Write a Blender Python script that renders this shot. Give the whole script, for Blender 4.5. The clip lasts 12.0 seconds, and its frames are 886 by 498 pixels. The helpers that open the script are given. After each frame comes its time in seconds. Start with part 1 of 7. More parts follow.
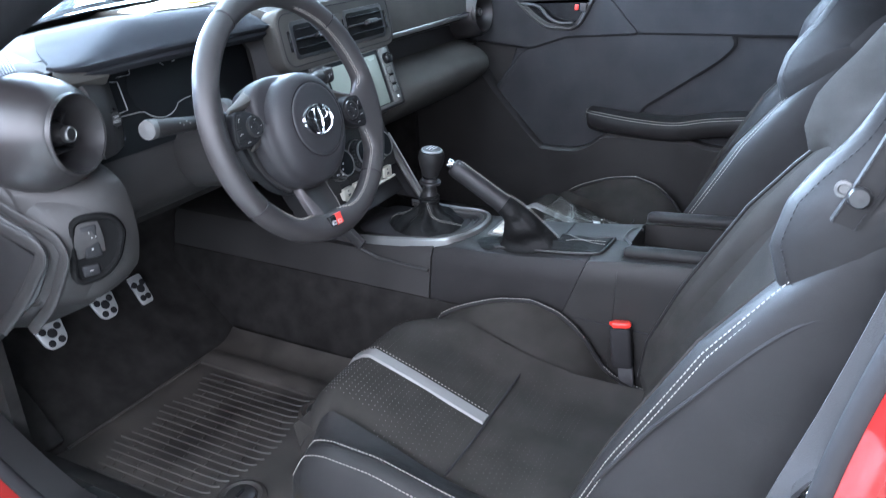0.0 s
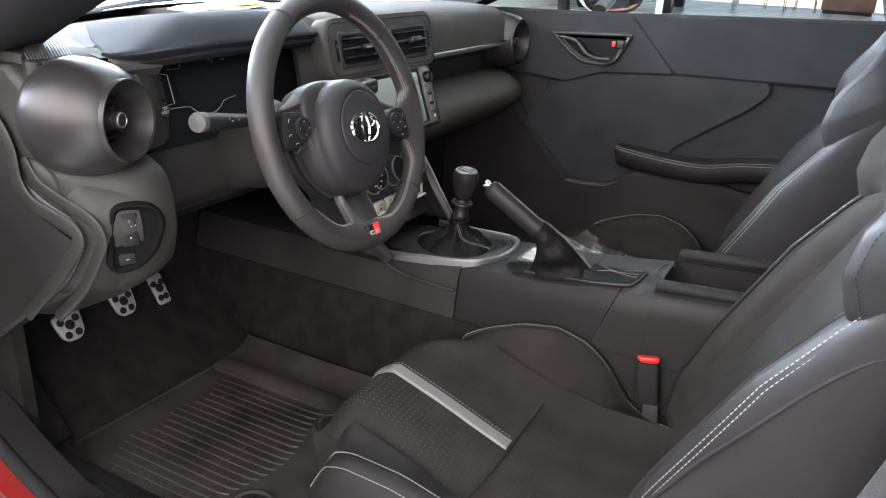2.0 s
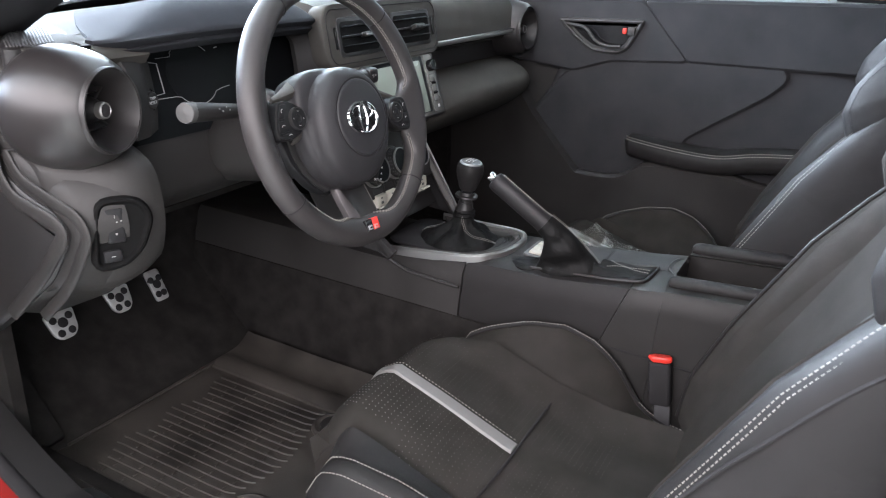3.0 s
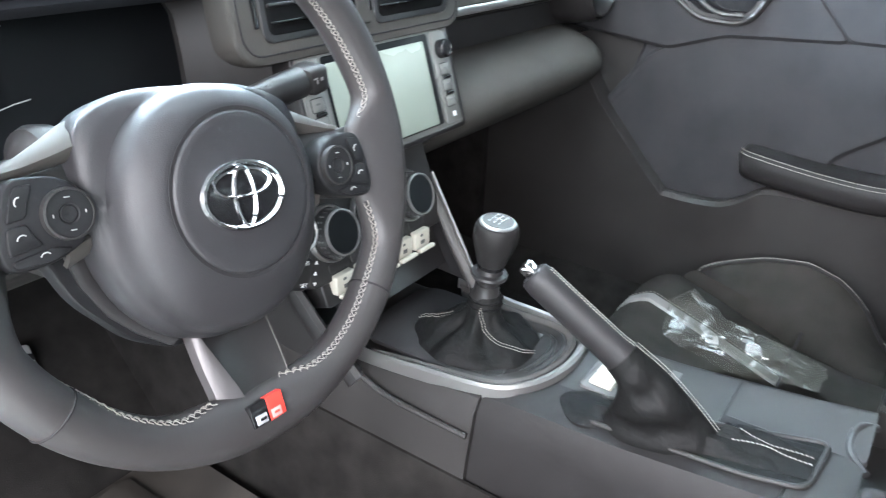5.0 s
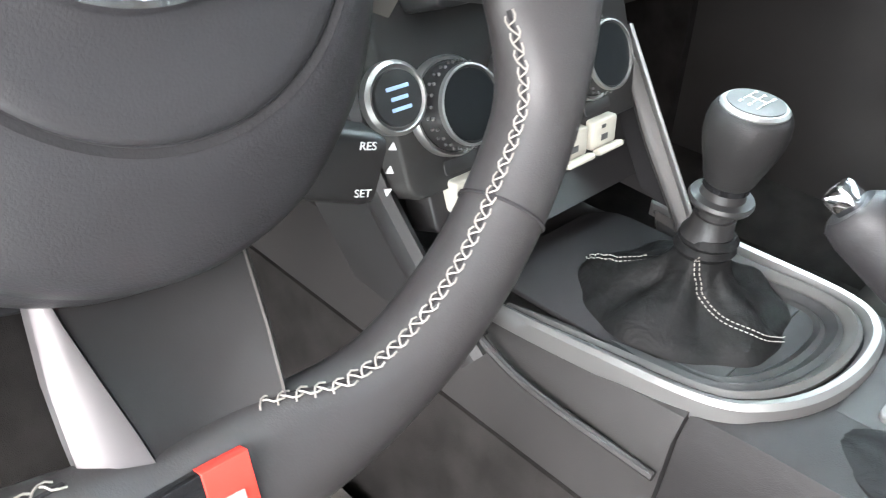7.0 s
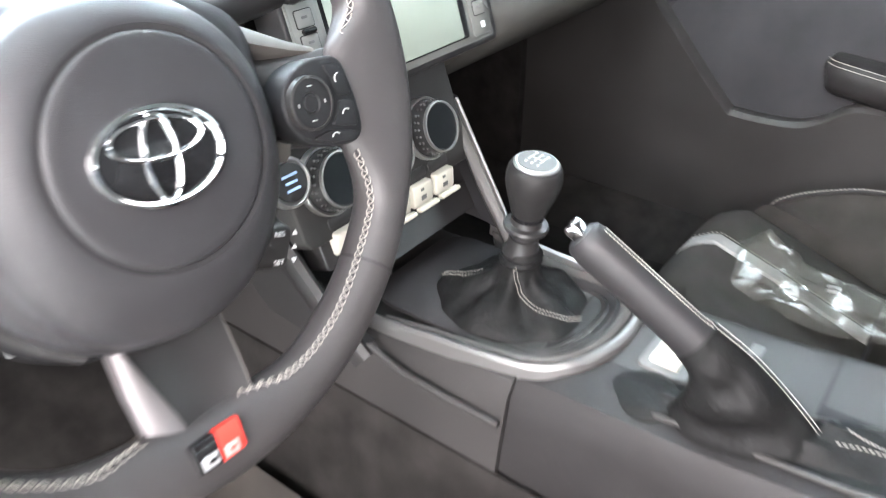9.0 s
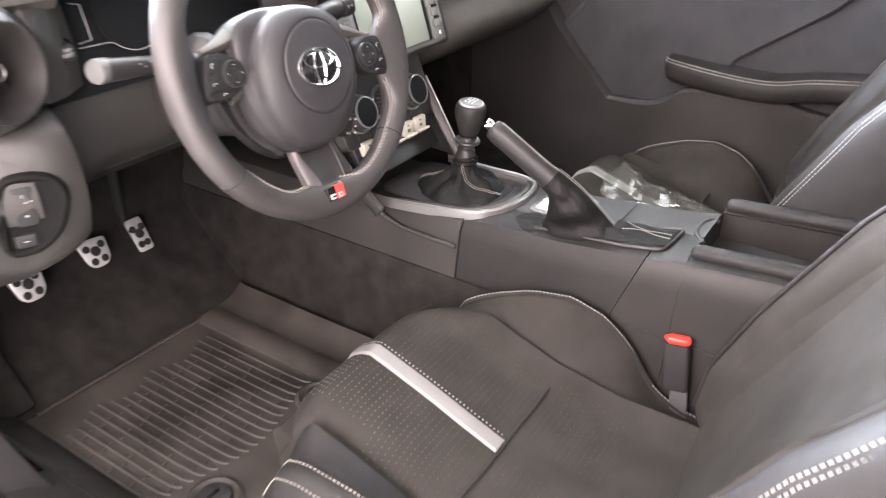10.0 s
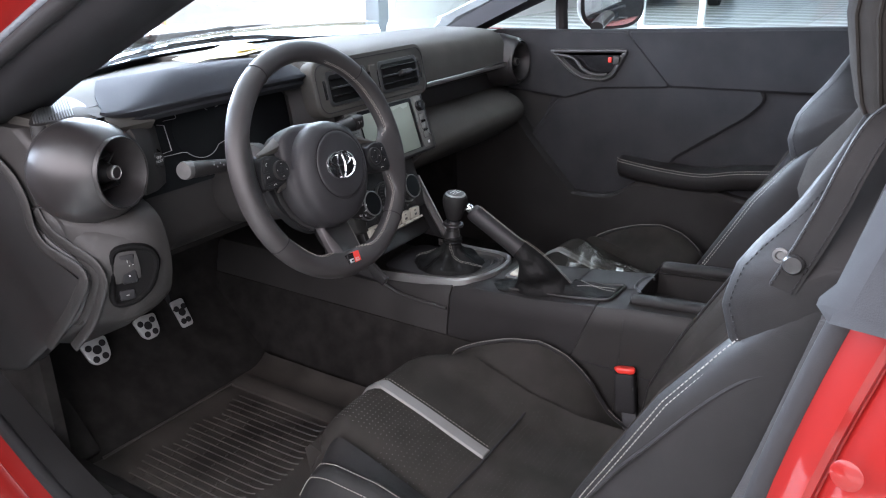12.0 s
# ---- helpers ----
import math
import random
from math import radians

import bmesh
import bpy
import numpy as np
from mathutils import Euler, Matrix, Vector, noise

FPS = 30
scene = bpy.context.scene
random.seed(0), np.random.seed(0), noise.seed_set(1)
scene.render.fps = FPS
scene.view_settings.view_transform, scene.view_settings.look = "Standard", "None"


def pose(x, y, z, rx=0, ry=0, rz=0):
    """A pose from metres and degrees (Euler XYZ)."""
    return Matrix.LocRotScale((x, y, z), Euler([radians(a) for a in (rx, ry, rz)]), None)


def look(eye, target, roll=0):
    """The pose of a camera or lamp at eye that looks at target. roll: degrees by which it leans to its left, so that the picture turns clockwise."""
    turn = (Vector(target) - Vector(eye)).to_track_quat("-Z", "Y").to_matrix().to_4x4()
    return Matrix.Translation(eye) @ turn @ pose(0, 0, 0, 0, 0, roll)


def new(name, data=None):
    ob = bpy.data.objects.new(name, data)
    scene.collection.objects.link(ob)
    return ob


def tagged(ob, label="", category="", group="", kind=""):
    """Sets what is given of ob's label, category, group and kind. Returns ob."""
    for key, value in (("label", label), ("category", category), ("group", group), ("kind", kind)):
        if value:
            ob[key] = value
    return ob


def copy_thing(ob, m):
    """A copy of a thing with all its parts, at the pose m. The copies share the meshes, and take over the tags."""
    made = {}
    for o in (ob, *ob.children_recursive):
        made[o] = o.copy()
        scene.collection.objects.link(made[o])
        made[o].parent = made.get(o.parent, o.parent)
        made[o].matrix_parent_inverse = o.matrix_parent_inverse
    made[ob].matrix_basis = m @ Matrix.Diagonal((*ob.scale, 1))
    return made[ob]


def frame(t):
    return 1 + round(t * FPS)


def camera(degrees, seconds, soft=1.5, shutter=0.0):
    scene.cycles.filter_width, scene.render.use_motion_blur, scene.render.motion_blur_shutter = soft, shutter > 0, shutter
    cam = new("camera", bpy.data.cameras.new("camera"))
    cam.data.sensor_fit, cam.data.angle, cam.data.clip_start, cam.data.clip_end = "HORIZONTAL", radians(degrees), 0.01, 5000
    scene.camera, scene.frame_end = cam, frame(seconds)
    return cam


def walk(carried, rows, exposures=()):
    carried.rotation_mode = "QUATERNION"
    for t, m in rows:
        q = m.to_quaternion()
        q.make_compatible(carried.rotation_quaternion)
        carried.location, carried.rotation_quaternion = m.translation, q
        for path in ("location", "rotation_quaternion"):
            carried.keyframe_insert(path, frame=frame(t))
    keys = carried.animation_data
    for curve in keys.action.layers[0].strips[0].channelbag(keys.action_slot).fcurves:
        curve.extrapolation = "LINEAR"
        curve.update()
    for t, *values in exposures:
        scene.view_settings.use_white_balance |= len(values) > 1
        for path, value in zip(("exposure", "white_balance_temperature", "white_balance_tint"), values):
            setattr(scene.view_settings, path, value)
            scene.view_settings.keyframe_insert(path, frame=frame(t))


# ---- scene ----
cam = camera(60.5, 12.0, soft=1.1, shutter=0.4)
PATH = [
    (0, (0.664, -1.246, 0.971), (-0.188, 0.371, 0.159), -1.6),
    (0.5, (0.646, -1.290, 0.927), (-0.189, 0.347, 0.138), 1.8),
    (1, (0.626, -1.321, 0.946), (-0.218, 0.335, 0.210), 4.1),
    (1.5, (0.622, -1.295, 0.954), (-0.230, 0.358, 0.217), 2.9),
    (2, (0.611, -1.270, 0.943), (-0.252, 0.379, 0.211), 2.9),
    (2.5, (0.610, -1.262, 0.937), (-0.264, 0.380, 0.202), 2.8),
    (2.7, (0.613, -1.259, 0.935), (-0.264, 0.380, 0.196), 2.7),
    (4.3, (0.417, -0.812, 0.893), (-0.502, 0.748, 0.043), 1.2),
    (4.5, (0.395, -0.759, 0.889), (-0.520, 0.797, 0.028), 1.4),
    (5, (0.353, -0.670, 0.889), (-0.623, 0.836, 0.006), 2.9),
    (5.5, (0.281, -0.631, 0.827), (-0.819, 0.736, -0.134), 4.9),
    (6, (0.179, -0.555, 0.747), (-0.939, 0.744, -0.284), 3.8),
    (6.5, (0.142, -0.500, 0.713), (-1.024, 0.729, -0.351), 2.7),
    (7, (0.167, -0.430, 0.725), (-1.028, 0.736, -0.377), 1.6),
    (8.8, (0.244, -0.475, 0.821), (-0.795, 0.863, -0.242), 2.0),
    (9, (0.278, -0.532, 0.846), (-0.716, 0.825, -0.235), 0.6),
    (9.5, (0.470, -0.777, 0.907), (-0.484, 0.630, -0.148), -1.2),
    (10, (0.595, -1.012, 0.955), (-0.351, 0.443, -0.040), 0.6),
    (10.5, (0.672, -1.236, 1.020), (-0.276, 0.288, 0.138), 1.2),
    (11, (0.724, -1.277, 1.047), (-0.235, 0.303, 0.283), -0.3),
    (11.5, (0.748, -1.280, 1.021), (-0.212, 0.310, 0.280), -0.4),
    (12, (0.760, -1.263, 1.008), (-0.240, 0.309, 0.282), -0.9),
]
EXPOSURES = [
    (0, 1.40, 5250, 11), (0.5, 1.48, 5500, 12), (1, 1.54, 5700, 13), (2, 0.94, 6300, 15), (2.7, 0.98, 6200, 15), (4.3, 1.90, 5800, 9), (5, 2.28, 5800, 8), (5.5, 2.58, 5750, 8), (6, 2.66, 5950, 9), (6.5, 2.54, 6450, 12), (7, 2.80, 6050, 8),
    (8.8, 2.72, 6200, 11), (9, 2.78, 6200, 12), (9.5, 2.62, 6500, 20), (10, 2.30, 6750, 22), (10.5, 1.28, 6150, 23), (11, 0.78, 5950, 18), (12, 0.70, 6000, 17),
]
walk(cam, [(t, look(eye, target, roll)) for t, eye, target, roll in PATH], EXPOSURES)

# ---------------------------------------------------------------- light
world = bpy.data.worlds.new("world")
scene.world = world
world.use_nodes = True
wn = world.node_tree.nodes
sky = wn.new("ShaderNodeTexSky")
sky.sky_type, sky.sun_disc = "NISHITA", False
sky.sun_elevation, sky.sun_rotation = radians(55), radians(246)
wn["Background"].inputs["Strength"].default_value = 0.10
world.node_tree.links.new(sky.outputs[0], wn["Background"].inputs["Color"])

sun = new("sun", bpy.data.lights.new("sun", "SUN"))
sun.data.energy, sun.data.angle, sun.data.color = 5.0, radians(0.5), (1.0, 0.95, 0.87)
sun.matrix_world = look((-4, -9, 14), (0, 0, 0))


def window_light(name, eye, target, wide, high, watts, color):
    ob = new(name, bpy.data.lights.new(name, "AREA"))
    ob.data.shape, ob.data.size, ob.data.size_y = "RECTANGLE", wide, high
    ob.data.energy, ob.data.color = watts, color
    ob.matrix_world = look(eye, target)
    return ob


window_light("window_light_front", (-5.2, 1.8, 2.3), (3.0, 1.6, 1.4), 9.8, 2.2, 1600, (0.78, 0.90, 1.0))
window_light("window_light_side", (0.3, -3.95, 2.25), (0.3, 0, 0.3), 9.0, 2.3, 300, (1.0, 0.89, 0.82))

# ---------------------------------------------------------------- materials


def material(name, color, rough=0.5, metal=0.0, grain=0.0, grain_size=400.0, vary=0.15, vary_size=6.0, coat=0.0, spec=0.5, rough_vary=0.1, sheen=0.0, crease=0.0, crease_size=30.0):
    m = bpy.data.materials.new(name)
    m.use_nodes = True
    nt = m.node_tree
    n, l = nt.nodes, nt.links
    b = n["Principled BSDF"]
    b.inputs["Roughness"].default_value, b.inputs["Metallic"].default_value = rough, metal
    b.inputs["Specular IOR Level"].default_value = spec
    b.inputs["Coat Weight"].default_value = coat
    b.inputs["Coat Roughness"].default_value = 0.05
    b.inputs["Sheen Weight"].default_value = sheen
    b.inputs["Sheen Roughness"].default_value = 0.4
    co = n.new("ShaderNodeTexCoord")
    big = n.new("ShaderNodeTexNoise")
    big.inputs["Scale"].default_value, big.inputs["Detail"].default_value = vary_size, 4
    l.new(co.outputs["Object"], big.inputs["Vector"])
    ramp = n.new("ShaderNodeValToRGB")
    e = ramp.color_ramp.elements
    e[0].position, e[1].position = 0.3, 0.7
    e[0].color = (*[c * (1 - vary) for c in color], 1)
    e[1].color = (*[min(1, c * (1 + vary)) for c in color], 1)
    l.new(big.outputs["Fac"], ramp.inputs["Fac"])
    l.new(ramp.outputs["Color"], b.inputs["Base Color"])
    if rough_vary:
        mr = n.new("ShaderNodeMapRange")
        mr.inputs["From Min"].default_value, mr.inputs["From Max"].default_value = 0.3, 0.7
        mr.inputs["To Min"].default_value, mr.inputs["To Max"].default_value = max(0, rough - rough_vary), min(1, rough + rough_vary)
        l.new(big.outputs["Fac"], mr.inputs["Value"])
        l.new(mr.outputs["Result"], b.inputs["Roughness"])
    if grain:
        fine = n.new("ShaderNodeTexVoronoi" if grain_size < 900 else "ShaderNodeTexNoise")
        fine.inputs["Scale"].default_value = grain_size
        l.new(co.outputs["Object"], fine.inputs["Vector"])
        bump = n.new("ShaderNodeBump")
        bump.inputs["Strength"].default_value, bump.inputs["Distance"].default_value = grain, 0.0006
        l.new(fine.outputs[0], bump.inputs["Height"])
        if crease:
            folds = n.new("ShaderNodeTexNoise")
            folds.inputs["Scale"].default_value, folds.inputs["Detail"].default_value, folds.inputs["Distortion"].default_value = crease_size, 3, 0.6
            l.new(co.outputs["Object"], folds.inputs["Vector"])
            wide = n.new("ShaderNodeBump")
            wide.inputs["Strength"].default_value, wide.inputs["Distance"].default_value = crease, 0.006
            l.new(folds.outputs[0], wide.inputs["Height"])
            l.new(wide.outputs["Normal"], bump.inputs["Normal"])
        l.new(bump.outputs["Normal"], b.inputs["Normal"])
    return m


def glass_material(name, tint=(0.93, 0.97, 0.96), rough=0.0):
    m = bpy.data.materials.new(name)
    m.use_nodes = True
    b = m.node_tree.nodes["Principled BSDF"]
    b.inputs["Base Color"].default_value = (*tint, 1)
    b.inputs["Transmission Weight"].default_value = 1.0
    b.inputs["Roughness"].default_value, b.inputs["IOR"].default_value = rough, 1.45
    return m


def film_material(name):
    """Thin clear film: mostly clear, glossy at a slant."""
    m = bpy.data.materials.new(name)
    m.use_nodes = True
    n, l = m.node_tree.nodes, m.node_tree.links
    n.remove(n["Principled BSDF"])
    mix, clear, shine, lw = n.new("ShaderNodeMixShader"), n.new("ShaderNodeBsdfTransparent"), n.new("ShaderNodeBsdfGlossy"), n.new("ShaderNodeLayerWeight")
    clear.inputs[0].default_value = (0.95, 0.95, 0.93, 1)
    shine.inputs["Roughness"].default_value = 0.05
    lw.inputs["Blend"].default_value = 0.47
    l.new(lw.outputs["Fresnel"], mix.inputs[0])
    l.new(clear.outputs[0], mix.inputs[1])
    l.new(shine.outputs[0], mix.inputs[2])
    haze, blend = n.new("ShaderNodeBsdfDiffuse"), n.new("ShaderNodeMixShader")
    haze.inputs[0].default_value = (0.40, 0.39, 0.34, 1)
    blend.inputs[0].default_value = 0.13
    l.new(mix.outputs[0], blend.inputs[1])
    l.new(haze.outputs[0], blend.inputs[2])
    l.new(blend.outputs[0], n["Material Output"].inputs["Surface"])
    return m


PLASTIC = material("grained_black_plastic", (0.030, 0.0285, 0.0275), 0.50, spec=0.32, grain=0.25, grain_size=1300, vary_size=11)
SOFT = material("soft_touch_black", (0.070, 0.067, 0.061), 0.75, grain=0.22, grain_size=1500, spec=0.04, vary_size=9, rough_vary=0.06)
SMOOTH = material("satin_black_plastic", (0.022, 0.021, 0.021), 0.40, grain=0.05, grain_size=1500)
DRUM = material("satin_vent_plastic", (0.024, 0.022, 0.022), 0.38, spec=0.55, grain=0.05, grain_size=1500, vary=0.08, rough_vary=0.04)
HOOD_PAD = material("soft_hood_pad", (0.028, 0.029, 0.033), 0.85, spec=0.05, grain=0.35, grain_size=1400, vary=0.12, vary_size=16, rough_vary=0.05)
GLOSS = material("gloss_black_plastic", (0.012, 0.012, 0.013), 0.12, rough_vary=0.03)
LEATHER = material("black_leather", (0.0205, 0.0195, 0.0195), 0.50, spec=0.17, grain=0.30, grain_size=1300, vary=0.12, vary_size=14, crease=0.22, crease_size=22, rough_vary=0.06)
PAD = material("moulded_airbag_cover", (0.030, 0.029, 0.031), 0.46, grain=0.22, grain_size=1300, spec=0.34, vary=0.1, vary_size=14, rough_vary=0.05)
WHEEL_LEATHER = material("smooth_wheel_leather", (0.036, 0.033, 0.033), 0.47, grain=0.12, grain_size=1400, vary=0.1, rough_vary=0.06)
GRIP_LEATHER = material("dark_grip_leather", (0.017, 0.016, 0.017), 0.46, grain=0.2, grain_size=1300, spec=0.35, vary=0.12, rough_vary=0.06)
BOOT_LEATHER = material("thin_boot_leather", (0.010, 0.010, 0.010), 0.52, spec=0.11, grain=0.3, grain_size=1200, crease=0.40, crease_size=45, rough_vary=0.08)
SUEDE = material("charcoal_suede", (0.031, 0.0285, 0.0260), 0.92, grain=0.8, grain_size=1300, vary=0.16, vary_size=18, crease=0.12, crease_size=40, spec=0.05, sheen=0.0, rough_vary=0)
DOOR_SUEDE = material("door_suede", (0.034, 0.034, 0.036), 0.9, grain=0.7, grain_size=1300, vary=0.14, vary_size=14, spec=0.08, rough_vary=0)
SILVER = material("satin_silver_plastic", (0.36, 0.35, 0.34), 0.36, metal=0.85, vary=0.04, rough_vary=0.03)
TRIM = material("dark_satin_trim", (0.075, 0.07, 0.066), 0.52, metal=0.3, vary=0.06, rough_vary=0.04)
SPOKE_SATIN = material("satin_spoke_trim", (0.105, 0.098, 0.090), 0.50, metal=0.3, spec=0.3, vary=0.04, rough_vary=0.03)
BLADE = material("satin_blade", (0.120, 0.111, 0.113), 0.46, metal=0.6, vary=0.04, rough_vary=0.03)
BLUE_MARK = material("pale_blue_marking", (0.35, 0.48, 0.75), 0.4, vary=0.02)
CONSOLE = material("grained_console_plastic", (0.022, 0.0208, 0.0198), 0.52, spec=0.24, grain=0.25, grain_size=1300, vary_size=11)
PILLAR = material("matt_pillar_cloth", (0.030, 0.029, 0.031), 0.85, spec=0.06, grain=0.3, grain_size=1300, vary=0.1, rough_vary=0.05)
POD = material("matt_black_switch", (0.014, 0.014, 0.015), 0.5, spec=0.25, grain=0.1, grain_size=1500)
DOT = material("perforation_lining", (0.16, 0.155, 0.15), 0.6, vary=0.05)
GREY_LEATHER = material("silver_grey_leather", (0.155, 0.150, 0.145), 0.42, grain=0.3, grain_size=700, vary=0.06)
CHROME = material("chrome", (0.80, 0.80, 0.81), 0.06, metal=1.0, vary=0.02, rough_vary=0.02)
STEEL = material("brushed_pedal_steel", (0.62, 0.62, 0.61), 0.40, metal=0.45, vary=0.08, vary_size=60)
THREAD = material("grey_thread", (0.27, 0.25, 0.225), 0.7, vary=0.1)
RUBBER = material("floor_mat_rubber", (0.032, 0.028, 0.024), 0.62, grain=0.7, grain_size=1000, vary=0.5, vary_size=12)
CARPET = material("black_carpet", (0.021, 0.0195, 0.0185), 0.95, grain=1.0, grain_size=950, vary=0.32, vary_size=24, spec=0.1, rough_vary=0)
RED_PAINT = material("red_car_paint", (0.20, 0.0065, 0.0045), 0.40, spec=0.3, vary=0.03, coat=0.5, rough_vary=0.02)
RED_PLASTIC = material("red_plastic", (0.75, 0.045, 0.03), 0.4, vary=0.05)
RIB = material("grey_grille_rib", (0.13, 0.13, 0.13), 0.6, spec=0.1, vary=0.05)
# pale blue-grey colour stands in for the sky's reflection on the pillar flange
FLANGE_SHEEN = material("flange_sky_sheen", (0.30, 0.32, 0.36), 0.30, vary=0.05)
SEAL = material("door_seal_rubber", (0.026, 0.025, 0.026), 0.75, spec=0.15, grain=0.2, grain_size=900)
WHITE_KEY = material("ivory_key_plastic", (0.50, 0.47, 0.40), 0.45, vary=0.04)
MARK = material("white_marking", (0.70, 0.70, 0.70), 0.5, vary=0.02)
PINK_MARK = material("pale_red_marking", (0.62, 0.30, 0.28), 0.4, vary=0.02)
GREY_MARK = material("grey_marking", (0.38, 0.38, 0.37), 0.5, vary=0.02)
PALE = material("pale_grey_marking", (0.20, 0.20, 0.20), 0.6, vary=0.02)
SCREEN = material("dark_screen_glass", (0.010, 0.011, 0.012), 0.30, spec=0.15, vary=0.05, rough_vary=0.02)
FILM = material("grey_screen_frame", (0.150, 0.150, 0.140), 0.30, vary=0.05)
# near-black colour paints shade into vent openings, switch recess and demister slot
RECESS_SHADE = material("painted_recess_shade", (0.006, 0.006, 0.006), 0.8, spec=0.1, vary=0.05)
BEZEL = material("dark_grey_bezel", (0.085, 0.084, 0.083), 0.4, vary=0.05)
BAG = film_material("clear_bag_plastic")
GLASS = glass_material("car_window_glass")
PAPER = material("pale_yellow_paper", (0.75, 0.66, 0.40), 0.7, vary=0.05)
YELLOW = material("yellow_tag", (0.80, 0.58, 0.02), 0.5, vary=0.05)
WEB = material("seat_belt_webbing", (0.05, 0.05, 0.053), 0.65, grain=0.5, grain_size=800)
MIRROR = material("mirror_glass", (0.85, 0.86, 0.87), 0.02, metal=1.0, vary=0.01, rough_vary=0)
GREY_HOUSE = material("grey_painted_housing", (0.35, 0.35, 0.36), 0.35, vary=0.05)
WHITE_FRAME = material("white_window_frame", (0.72, 0.73, 0.72), 0.45, vary=0.03)
TYRE = material("tyre_rubber", (0.02, 0.02, 0.02), 0.7, vary=0.2)
SILVER_PAINT = material("silver_car_paint", (0.42, 0.43, 0.44), 0.3, metal=0.4, coat=1.0, vary=0.02)
TILE = material("showroom_floor_tile", (0.60, 0.64, 0.60), 0.20, vary=0.12, vary_size=0.9, rough_vary=0.05)
WALL = material("showroom_wall_paint", (0.72, 0.72, 0.70), 0.7, vary=0.04, vary_size=0.7)
CEIL = material("white_ceiling", (0.75, 0.75, 0.74), 0.8, vary=0.03)
POST = material("grey_window_post", (0.22, 0.25, 0.28), 0.4, metal=0.3, vary=0.06)
PAVING = material("sunlit_concrete", (0.68, 0.67, 0.65), 0.85, vary=0.1, vary_size=0.5)
WOOD = material("brown_desk_veneer", (0.16, 0.075, 0.045), 0.45, vary=0.3, vary_size=5)
GOLD = material("brushed_gold_metal", (0.50, 0.38, 0.16), 0.35, metal=0.9, vary=0.05)
HEADLINER = material("grey_headliner", (0.18, 0.18, 0.18), 0.95, vary=0.08, vary_size=40)

# ---------------------------------------------------------------- mesh helpers

def thing(name, at, label, category, group="", kind=""):
    ob = new(name)
    ob.empty_display_size = 0.05
    ob.matrix_basis = Matrix.Translation(at)
    return tagged(ob, label, category, group, kind)


def part(name, bm, mat, parent=None, label="", angle=38):
    bmesh.ops.recalc_face_normals(bm, faces=bm.faces)
    for f in bm.faces:
        f.smooth = True
    me = bpy.data.meshes.new(name)
    bm.to_mesh(me)
    bm.free()
    me.set_sharp_from_angle(angle=radians(angle))
    me.materials.append(mat)
    ob = new(name, me)
    if parent is not None:
        ob.parent = parent
        if parent.parent is None:
            ob.matrix_parent_inverse = Matrix.Translation(-parent.location)
    if label:
        ob["label"] = label
    return ob


def crom(pts, n, closed=False):
    """A smooth line of n points through pts."""
    p = [Vector(q) for q in pts]
    k = len(p)
    out = []
    spans = k if closed else k - 1
    count = n if closed else n - 1
    for i in range(n):
        s = spans * i / count
        j = min(int(s), spans - 1)
        u = s - j
        if closed:
            a, b, c, d = p[(j - 1) % k], p[j % k], p[(j + 1) % k], p[(j + 2) % k]
        else:
            b, c = p[j], p[j + 1]
            a = p[j - 1] if j else b * 2 - c
            d = p[j + 2] if j + 2 < k else c * 2 - b
        out.append(0.5 * (2 * b + (c - a) * u + (2 * a - 5 * b + 4 * c - d) * u * u + (3 * b - a - 3 * c + d) * u ** 3))
    return out


def ease(a, b, x):
    """Rises smoothly from 0 at a to 1 at b."""
    u = min(1.0, max(0.0, (x - a) / (b - a)))
    return u * u * (3 - 2 * u)


def sheet(bm, rows, cu=False, cv=False):
    v = [[bm.verts.new(q) for q in row] for row in rows]
    nu, nv = len(v), len(v[0])
    for i in range(nu if cu else nu - 1):
        for j in range(nv if cv else nv - 1):
            bm.faces.new((v[i][j], v[(i + 1) % nu][j], v[(i + 1) % nu][(j + 1) % nv], v[i][(j + 1) % nv]))
    return v


def slab(rows, off, bm=None):
    """A sheet of points given a thickness by the vector off, closed all round."""
    bm = bm or bmesh.new()
    off = Vector(off)
    a = sheet(bm, rows)
    b = sheet(bm, [[Vector(q) + off for q in row] for row in rows])
    ring = lambda v: v[0] + [r[-1] for r in v[1:]] + v[-1][-2::-1] + [r[0] for r in v[-2:0:-1]]
    ra, rb = ring(a), ring(b)
    for i in range(len(ra)):
        j = (i + 1) % len(ra)
        bm.faces.new((ra[i], ra[j], rb[j], rb[i]))
    return bm


def loft(loops, bm=None, caps=True):
    """Closed loops joined into a body."""
    bm = bm or bmesh.new()
    v = sheet(bm, loops, cv=True)
    if caps:
        bm.faces.new(v[0])
        bm.faces.new(v[-1][::-1])
    return bm


